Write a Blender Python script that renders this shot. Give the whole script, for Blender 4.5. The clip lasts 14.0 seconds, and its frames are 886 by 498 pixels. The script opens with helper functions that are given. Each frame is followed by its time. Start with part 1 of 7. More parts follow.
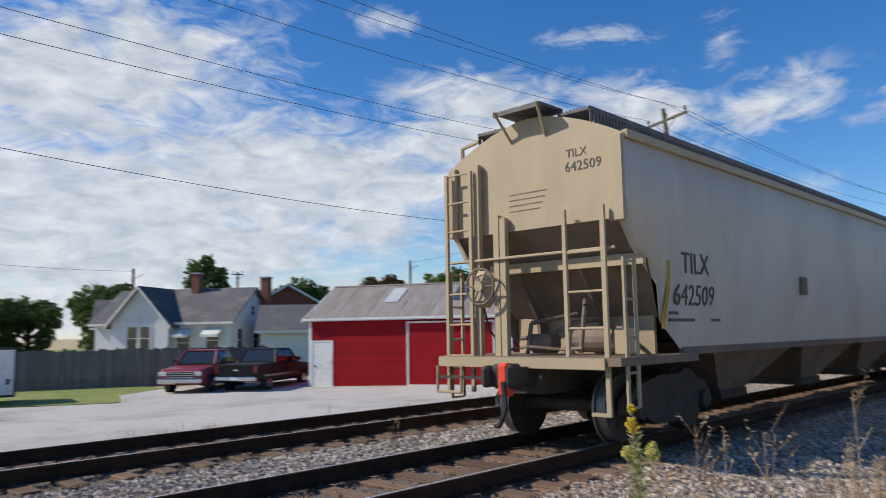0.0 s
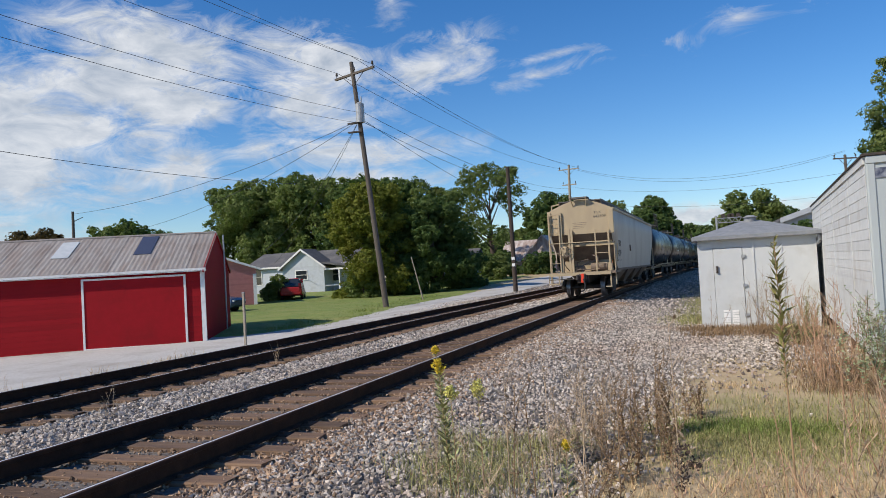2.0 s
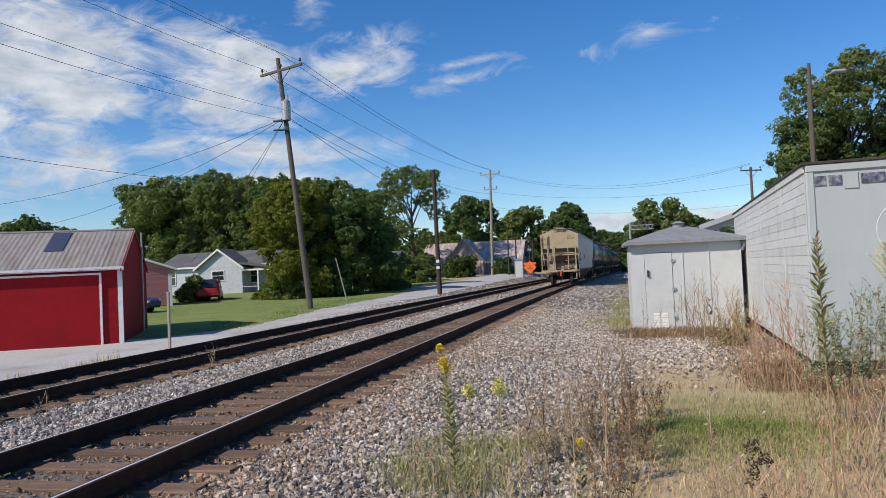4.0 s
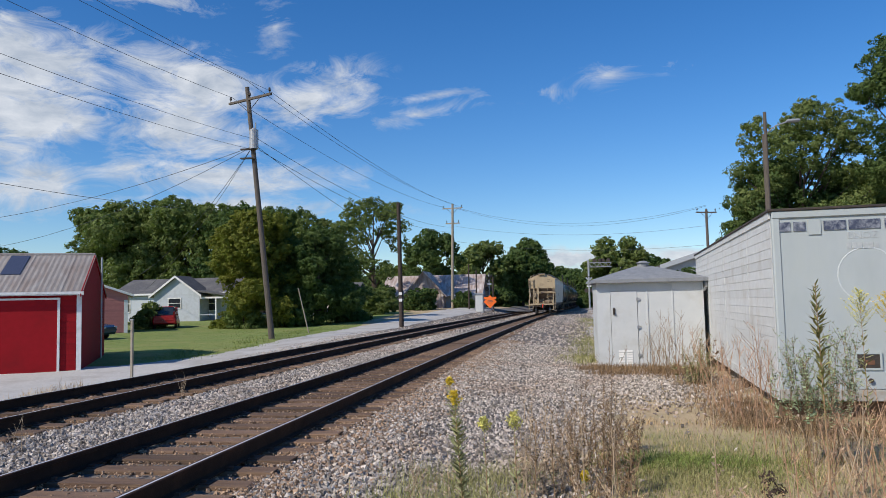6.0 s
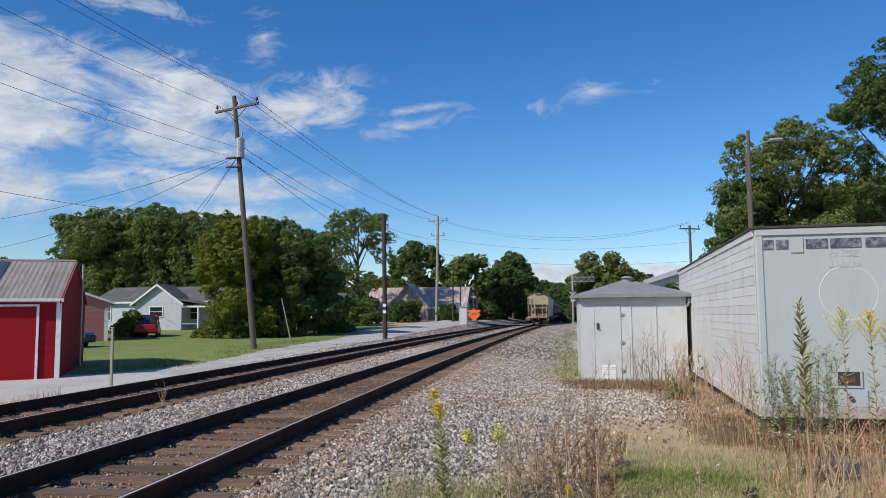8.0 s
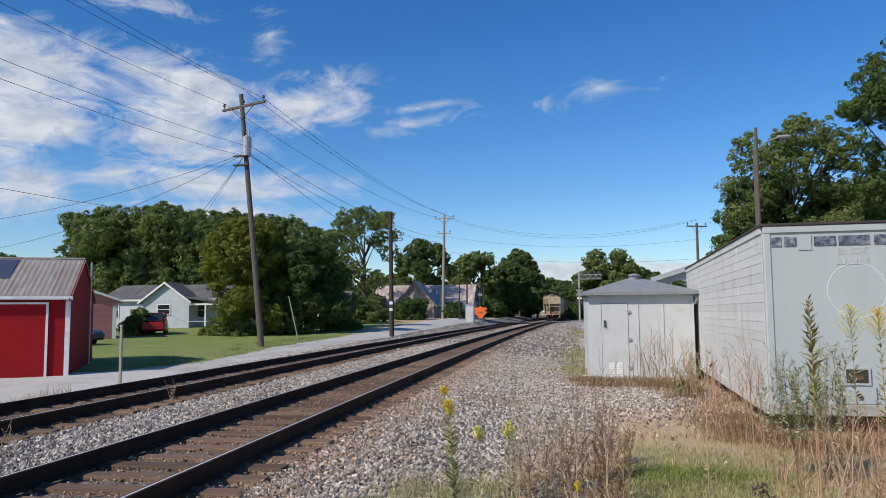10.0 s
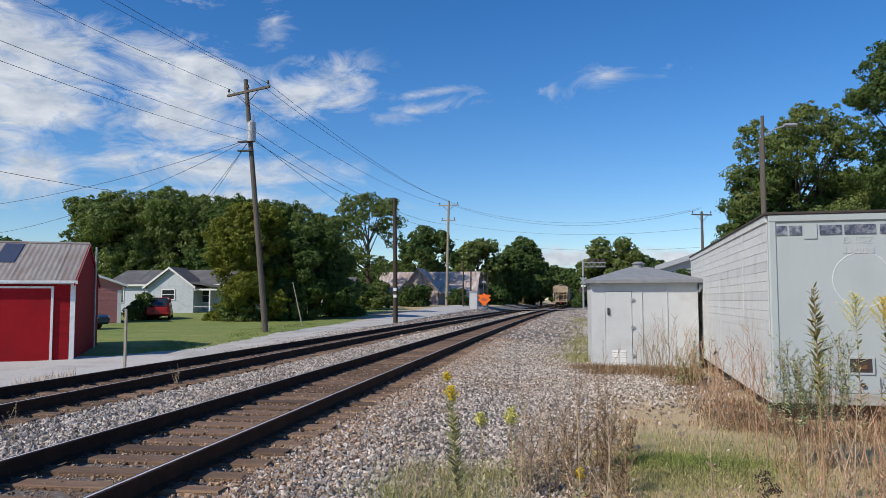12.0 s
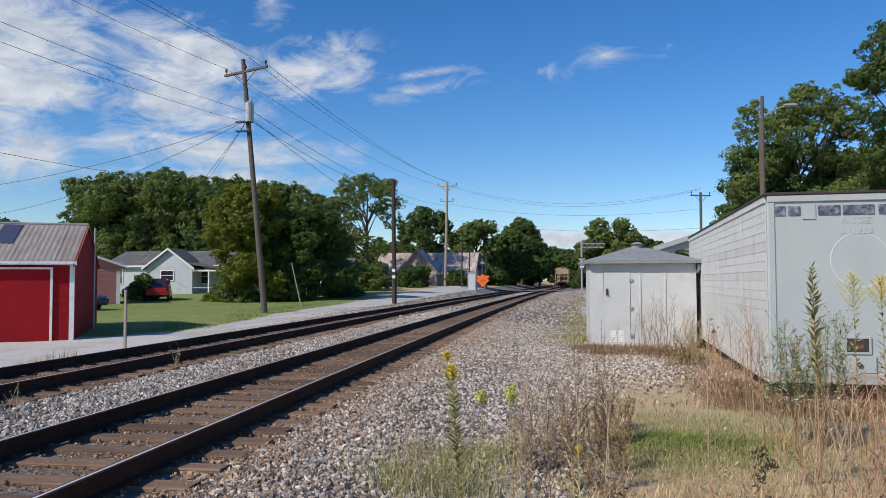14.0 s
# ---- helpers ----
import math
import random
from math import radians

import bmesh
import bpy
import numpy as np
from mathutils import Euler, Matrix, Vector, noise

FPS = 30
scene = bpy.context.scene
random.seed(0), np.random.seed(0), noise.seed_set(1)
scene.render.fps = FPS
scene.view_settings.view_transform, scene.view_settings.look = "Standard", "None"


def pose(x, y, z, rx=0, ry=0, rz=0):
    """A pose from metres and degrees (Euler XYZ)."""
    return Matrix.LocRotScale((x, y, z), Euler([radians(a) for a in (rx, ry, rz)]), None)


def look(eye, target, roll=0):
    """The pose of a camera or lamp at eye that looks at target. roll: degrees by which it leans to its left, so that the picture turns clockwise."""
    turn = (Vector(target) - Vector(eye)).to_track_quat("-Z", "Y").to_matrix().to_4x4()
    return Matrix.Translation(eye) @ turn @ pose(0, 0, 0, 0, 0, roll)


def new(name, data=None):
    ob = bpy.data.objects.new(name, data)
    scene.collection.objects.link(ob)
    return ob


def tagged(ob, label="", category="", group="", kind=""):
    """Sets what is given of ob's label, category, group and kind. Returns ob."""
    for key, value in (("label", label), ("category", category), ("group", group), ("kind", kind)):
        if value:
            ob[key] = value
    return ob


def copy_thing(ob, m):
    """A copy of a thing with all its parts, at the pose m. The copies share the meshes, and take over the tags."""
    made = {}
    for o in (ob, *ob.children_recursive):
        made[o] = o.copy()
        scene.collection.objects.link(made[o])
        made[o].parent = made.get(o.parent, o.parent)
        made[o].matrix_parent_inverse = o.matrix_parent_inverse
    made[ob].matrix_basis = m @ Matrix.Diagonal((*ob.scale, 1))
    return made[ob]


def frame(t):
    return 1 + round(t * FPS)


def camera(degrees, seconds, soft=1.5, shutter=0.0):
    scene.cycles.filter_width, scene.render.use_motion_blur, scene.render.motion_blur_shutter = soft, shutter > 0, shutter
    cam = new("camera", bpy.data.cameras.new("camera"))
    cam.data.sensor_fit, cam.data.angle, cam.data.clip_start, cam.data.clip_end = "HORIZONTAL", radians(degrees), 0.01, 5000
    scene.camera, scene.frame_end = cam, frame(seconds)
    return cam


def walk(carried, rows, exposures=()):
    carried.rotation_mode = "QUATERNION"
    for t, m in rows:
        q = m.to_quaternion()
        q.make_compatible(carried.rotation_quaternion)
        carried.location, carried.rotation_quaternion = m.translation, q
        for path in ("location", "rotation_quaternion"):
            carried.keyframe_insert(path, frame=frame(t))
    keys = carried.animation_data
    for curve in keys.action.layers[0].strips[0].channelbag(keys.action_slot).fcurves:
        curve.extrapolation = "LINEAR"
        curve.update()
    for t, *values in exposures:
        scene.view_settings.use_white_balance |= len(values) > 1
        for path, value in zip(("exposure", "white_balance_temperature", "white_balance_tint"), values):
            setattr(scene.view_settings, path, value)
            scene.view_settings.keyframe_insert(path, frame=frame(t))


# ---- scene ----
cam = camera(61.48, 14.0, soft=0.6, shutter=0.2)
PATH = [
    (0.0, pose(1.698, 0.534, 1.394, 96.42, 0.93, 43.13)),
    (0.2, pose(1.611, 0.489, 1.370, 95.23, 1.41, 36.39)),
    (0.5, pose(1.481, 0.441, 1.390, 93.70, 1.82, 30.33)),
    (1.0, pose(1.315, 0.405, 1.388, 92.75, 2.67, 24.42)),
    (1.5, pose(1.181, 0.332, 1.396, 92.46, 3.07, 21.44)),
    (2.0, pose(0.930, 0.296, 1.396, 91.81, 3.23, 18.72)),
    (2.5, pose(0.749, 0.321, 1.386, 91.18, 3.20, 16.83)),
    (3.0, pose(0.617, 0.400, 1.365, 91.02, 3.15, 15.15)),
    (5.5, pose(0.079, 0.051, 1.403, 93.62, 1.50, 9.55)),
    (6.0, pose(0.059, 0.033, 1.406, 94.13, 1.28, 9.02)),
    (6.5, pose(0.050, 0.035, 1.407, 94.62, 0.99, 8.45)),
    (7.0, pose(0.055, 0.039, 1.408, 94.93, 0.74, 8.08)),
    (7.5, pose(0.048, 0.038, 1.405, 95.08, 0.51, 7.82)),
    (8.0, pose(0.045, 0.037, 1.405, 95.06, 0.48, 7.78)),
    (10.5, pose(0.026, 0.000, 1.401, 94.73, 0.45, 8.37)),
    (11.0, pose(0.028, 0.010, 1.400, 94.47, 0.39, 8.44)),
    (11.5, pose(0.030, 0.018, 1.399, 94.20, 0.27, 8.48)),
    (12.0, pose(0.028, 0.019, 1.397, 93.89, 0.11, 8.55)),
    (12.5, pose(0.017, 0.017, 1.395, 93.55, 0.00, 8.65)),
    (13.0, pose(0.020, 0.015, 1.395, 93.15, 0.00, 8.71)),
    (13.5, pose(0.014, 0.003, 1.394, 92.76, 0.11, 8.64)),
    (14.0, pose(0.020, 0.000, 1.388, 92.43, 0.14, 8.44)),
]
walk(cam, PATH, [(0.0, -0.14, 6250, 10.0), (3.0, -0.16, 6250, 10.0), (6.0, -0.2, 6120, 10.0), (14.0, -0.2, 6140, 10.0)])

# ---- light: afternoon sun from behind and to the west of the line, fair-weather sky with cumulus ----
SUN = Vector((-0.85, -0.85, 1.0)).normalized()
world = bpy.data.worlds.new("world")
scene.world = world
world.use_nodes = True


def sky_world():
    nt = world.node_tree
    N, L = nt.nodes, nt.links
    N.clear()
    out = N.new("ShaderNodeOutputWorld")
    sky = N.new("ShaderNodeTexSky")
    sky.sky_type, sky.sun_disc = "NISHITA", False
    sky.sun_elevation = math.asin(SUN.z)
    sky.sun_rotation = math.atan2(SUN.x, SUN.y)
    sky.air_density, sky.dust_density, sky.ozone_density = 1.0, 0.2, 4.0
    hue = N.new("ShaderNodeHueSaturation")
    hue.inputs["Hue"].default_value = 0.506
    hue.inputs["Saturation"].default_value = 1.29
    L.new(sky.outputs[0], hue.inputs["Color"])
    blue = N.new("ShaderNodeBackground")
    blue.inputs["Strength"].default_value = 0.141
    L.new(hue.outputs[0], blue.inputs["Color"])
    tc = N.new("ShaderNodeTexCoord")
    sep = N.new("ShaderNodeSeparateXYZ")
    L.new(tc.outputs["Generated"], sep.inputs[0])

    def m(op, a, b=None, c=None, clamp=False):
        n = N.new("ShaderNodeMath")
        n.operation, n.use_clamp = op, clamp
        for i, v in enumerate((a, b, c)):
            if v is None:
                continue
            if isinstance(v, (int, float)):
                n.inputs[i].default_value = v
            else:
                L.new(v, n.inputs[i])
        return n.outputs[0]

    # a cloud layer: the way up is squeezed towards the horizon, as on a flat layer high above
    zz = m("ADD", m("MAXIMUM", sep.outputs[2], 0.0), 0.16)
    comb = N.new("ShaderNodeCombineXYZ")
    L.new(m("DIVIDE", sep.outputs[0], zz), comb.inputs[0])
    L.new(m("DIVIDE", sep.outputs[1], zz), comb.inputs[1])
    comb.inputs[2].default_value = CLOUD_SEED

    def noise_tex(scale, detail, rough, dist=0.0, vec=None):
        n = N.new("ShaderNodeTexNoise")
        n.inputs["Scale"].default_value, n.inputs["Detail"].default_value = scale, detail
        n.inputs["Roughness"].default_value, n.inputs["Distortion"].default_value = rough, dist
        L.new(vec or comb.outputs[0], n.inputs["Vector"])
        return n.outputs[0]

    big = noise_tex(0.62, 10, 0.60, 0.35)
    fine = noise_tex(2.3, 7, 0.6, 0.5)
    # bearing to the west of north and height over the horizon, in degrees
    bearing = m("MULTIPLY", m("ARCTAN2", m("MULTIPLY", sep.outputs[0], -1.0), sep.outputs[1]), 57.2958)
    rise = m("MULTIPLY", m("ARCSINE", sep.outputs[2]), 57.2958)
    flat = N.new("ShaderNodeCombineXYZ")
    L.new(bearing, flat.inputs[0])
    L.new(rise, flat.inputs[1])
    lumps = None
    for az, el, wide, tall, tilt, dense in CLOUDS:
        mp = N.new("ShaderNodeMapping")
        mp.vector_type = "TEXTURE"
        mp.inputs["Location"].default_value = (az, el, 0)
        mp.inputs["Rotation"].default_value = (0, 0, radians(tilt))
        mp.inputs["Scale"].default_value = (wide, tall, 1)
        L.new(flat.outputs[0], mp.inputs[0])
        ln = N.new("ShaderNodeVectorMath")
        ln.operation = "LENGTH"
        L.new(mp.outputs[0], ln.inputs[0])
        one_lump = m("MULTIPLY", m("SUBTRACT", 1.0, m("MULTIPLY", ln.outputs["Value"], 0.62), clamp=True), dense)
        lumps = one_lump if lumps is None else m("MAXIMUM", lumps, one_lump)
    skew = N.new("ShaderNodeMapping")
    skew.inputs["Rotation"].default_value = (0, 0, radians(14))
    skew.inputs["Scale"].default_value = (0.15, 0.34, 1)
    L.new(flat.outputs[0], skew.inputs[0])
    ragged = noise_tex(1.25, 10, 0.68, 0.9, skew.outputs[0])
    puff = m("ADD", lumps, m("MULTIPLY_ADD", ragged, 2.1, -1.05))
    mask = m("MULTIPLY", m("MULTIPLY", m("SUBTRACT", puff, 0.30), 1.75, clamp=True), m("MULTIPLY", lumps, 1.9, clamp=True))
    # elsewhere round the sky: loose cloud towards the west
    west = m("ADD", m("MULTIPLY", sep.outputs[0], -1.0), m("MULTIPLY", sep.outputs[1], 0.25))
    amount = m("MULTIPLY_ADD", west, 0.55, 0.10)
    cover = m("ADD", m("ADD", m("MULTIPLY_ADD", fine, 0.62, -0.31), m("MULTIPLY_ADD", big, 1.35, -0.175)), amount)
    loose = m("MULTIPLY", m("SUBTRACT", cover, 0.985), 7.0, clamp=True)
    aside = m("MULTIPLY", m("SUBTRACT", m("ABSOLUTE", m("SUBTRACT", bearing, 28.0)), 52.0), 0.08, clamp=True)
    mask = m("MAXIMUM", mask, m("MULTIPLY", loose, aside))
    mask = m("MULTIPLY", mask, m("MULTIPLY", m("ADD", sep.outputs[2], 0.02), 30.0, clamp=True))
    shade = N.new("ShaderNodeMix")
    shade.data_type = "RGBA"
    L.new(m("MULTIPLY", m("SUBTRACT", noise_tex(2.1, 6, 0.6, 0.4, skew.outputs[0]), 0.30), 2.6, clamp=True), shade.inputs["Factor"])
    shade.inputs["A"].default_value = (0.56, 0.62, 0.70, 1)
    shade.inputs["B"].default_value = (1.0, 1.0, 1.0, 1)
    white = N.new("ShaderNodeBackground")
    white.inputs["Strength"].default_value = 0.9
    L.new(shade.outputs["Result"], white.inputs["Color"])
    mix = N.new("ShaderNodeMixShader")
    L.new(m("MULTIPLY", mask, 0.93), mix.inputs[0])
    L.new(blue.outputs[0], mix.inputs[1])
    L.new(white.outputs[0], mix.inputs[2])
    L.new(mix.outputs[0], out.inputs[0])


CLOUD_SEED = 3.3
# bearing west of north, height, half width, half height, tilt (degrees), density
CLOUDS = (
    (39.0, 17.2, 8.0, 2.6, 5, 1.15), (28.5, 16.4, 7.0, 2.3, 10, 1.1), (18.2, 15.8, 4.6, 2.2, -12, 1.1), (38.2, 13.0, 5.2, 1.6, 0, 1.25),
    (28.5, 13.0, 6.4, 2.6, 4, 1.0), (11.0, 14.3, 7.0, 0.8, -12, 0.58), (9.6, 15.7, 4.0, 0.45, -8, 0.58), (0.8, 15.8, 3.4, 0.9, 8, 0.52),
    (-4.6, 16.8, 4.4, 1.0, -12, 0.56), (-8.7, 17.0, 2.0, 0.7, 0, 0.55), (25.5, 9.6, 11, 1.6, 0, 0.85), (38.4, 8.6, 3.6, 2.0, 0, 1.0),
    (30.5, 21.6, 4.6, 0.9, 0, 0.85), (-1.0, 3.0, 8.0, 1.0, 0, 1.1), (-9.0, 3.0, 6.0, 0.7, 0, 0.85), (21.6, 20.5, 1.8, 3.0, 15, 0.5),
    (24.8, 7.4, 11.0, 1.0, 0, 0.9), (70, 17.5, 14, 6.0, -10, 1.25), (68, 8.0, 20, 6.5, 0, 1.5), (54, 11.2, 16, 5.2, 4, 1.35),
    (41, 14.6, 8.0, 3.0, -6, 1.2), (47.4, 23.3, 3.2, 1.0, 0, 0.8), (62, 1.5, 28, 3.2, 0, 1.5), (88, 14, 16, 9, 0, 1.2),
)
sky_world()
sun = new("sun", bpy.data.lights.new("sun", "SUN"))
sun.data.energy, sun.data.angle, sun.data.color = 4.8, radians(0.6), (1.0, 0.89, 0.74)
sun.matrix_world = look((0, 0, 60), Vector((0, 0, 60)) - SUN)
scene.view_settings.exposure = 0.0


# ---- materials ----
def mat(name, c1, c2=None, rough=0.8, scale=4.0, metal=0.0, bump=0.0, bscale=None, stain=None, stain_scale=0.7, stain_amt=0.4, stretch=(1, 1, 1), island=0.0, objrand=0.0, spec=0.5):
    """Two tones by fine noise, a stain tone by broad noise, fine relief; optional tone shift by island or by object."""
    mt = bpy.data.materials.new(name)
    mt.use_nodes = True
    N, L = mt.node_tree.nodes, mt.node_tree.links
    b = N["Principled BSDF"]
    b.inputs["Metallic"].default_value, b.inputs["Roughness"].default_value = metal, rough
    b.inputs["Specular IOR Level"].default_value = spec
    tc = N.new("ShaderNodeTexCoord")
    mp = N.new("ShaderNodeMapping")
    mp.inputs["Scale"].default_value = stretch
    L.new(tc.outputs["Object"], mp.inputs[0])

    def tex(s, d=5, r=0.6):
        n = N.new("ShaderNodeTexNoise")
        n.inputs["Scale"].default_value, n.inputs["Detail"].default_value, n.inputs["Roughness"].default_value = s, d, r
        L.new(mp.outputs[0], n.inputs["Vector"])
        return n.outputs[0]

    def ramp(src, lo, hi):
        r = N.new("ShaderNodeMapRange")
        r.inputs["From Min"].default_value, r.inputs["From Max"].default_value = lo, hi
        L.new(src, r.inputs["Value"])
        return r.outputs[0]

    def mixed(f, a, c):
        n = N.new("ShaderNodeMix")
        n.data_type = "RGBA"
        L.new(f, n.inputs["Factor"])
        for k, v in (("A", a), ("B", c)):
            if isinstance(v, tuple):
                n.inputs[k].default_value = (*v, 1)
            else:
                L.new(v, n.inputs[k])
        return n.outputs["Result"]

    col = mixed(ramp(tex(scale), 0.3, 0.7), c1, c2 or tuple(x * 0.8 for x in c1))
    if stain:
        f = ramp(tex(stain_scale, 6, 0.65), 0.62 - stain_amt * 0.35, 0.78)
        col = mixed(f, col, stain)
    if island or objrand:
        g = N.new("ShaderNodeNewGeometry").outputs["Random Per Island"] if island else N.new("ShaderNodeObjectInfo").outputs["Random"]
        h = N.new("ShaderNodeHueSaturation")
        amt = island or objrand
        r = N.new("ShaderNodeMapRange")
        r.inputs["To Min"].default_value, r.inputs["To Max"].default_value = 1 - amt, 1 + amt
        L.new(g, r.inputs["Value"])
        L.new(r.outputs[0], h.inputs["Value"])
        L.new(col, h.inputs["Color"])
        col = h.outputs[0]
    L.new(col, b.inputs["Base Color"])
    if bump:
        bn = N.new("ShaderNodeBump")
        bn.inputs["Strength"].default_value, bn.inputs["Distance"].default_value = bump, 0.02
        L.new(tex(bscale or scale * 4), bn.inputs["Height"])
        L.new(bn.outputs[0], b.inputs["Normal"])
    return mt


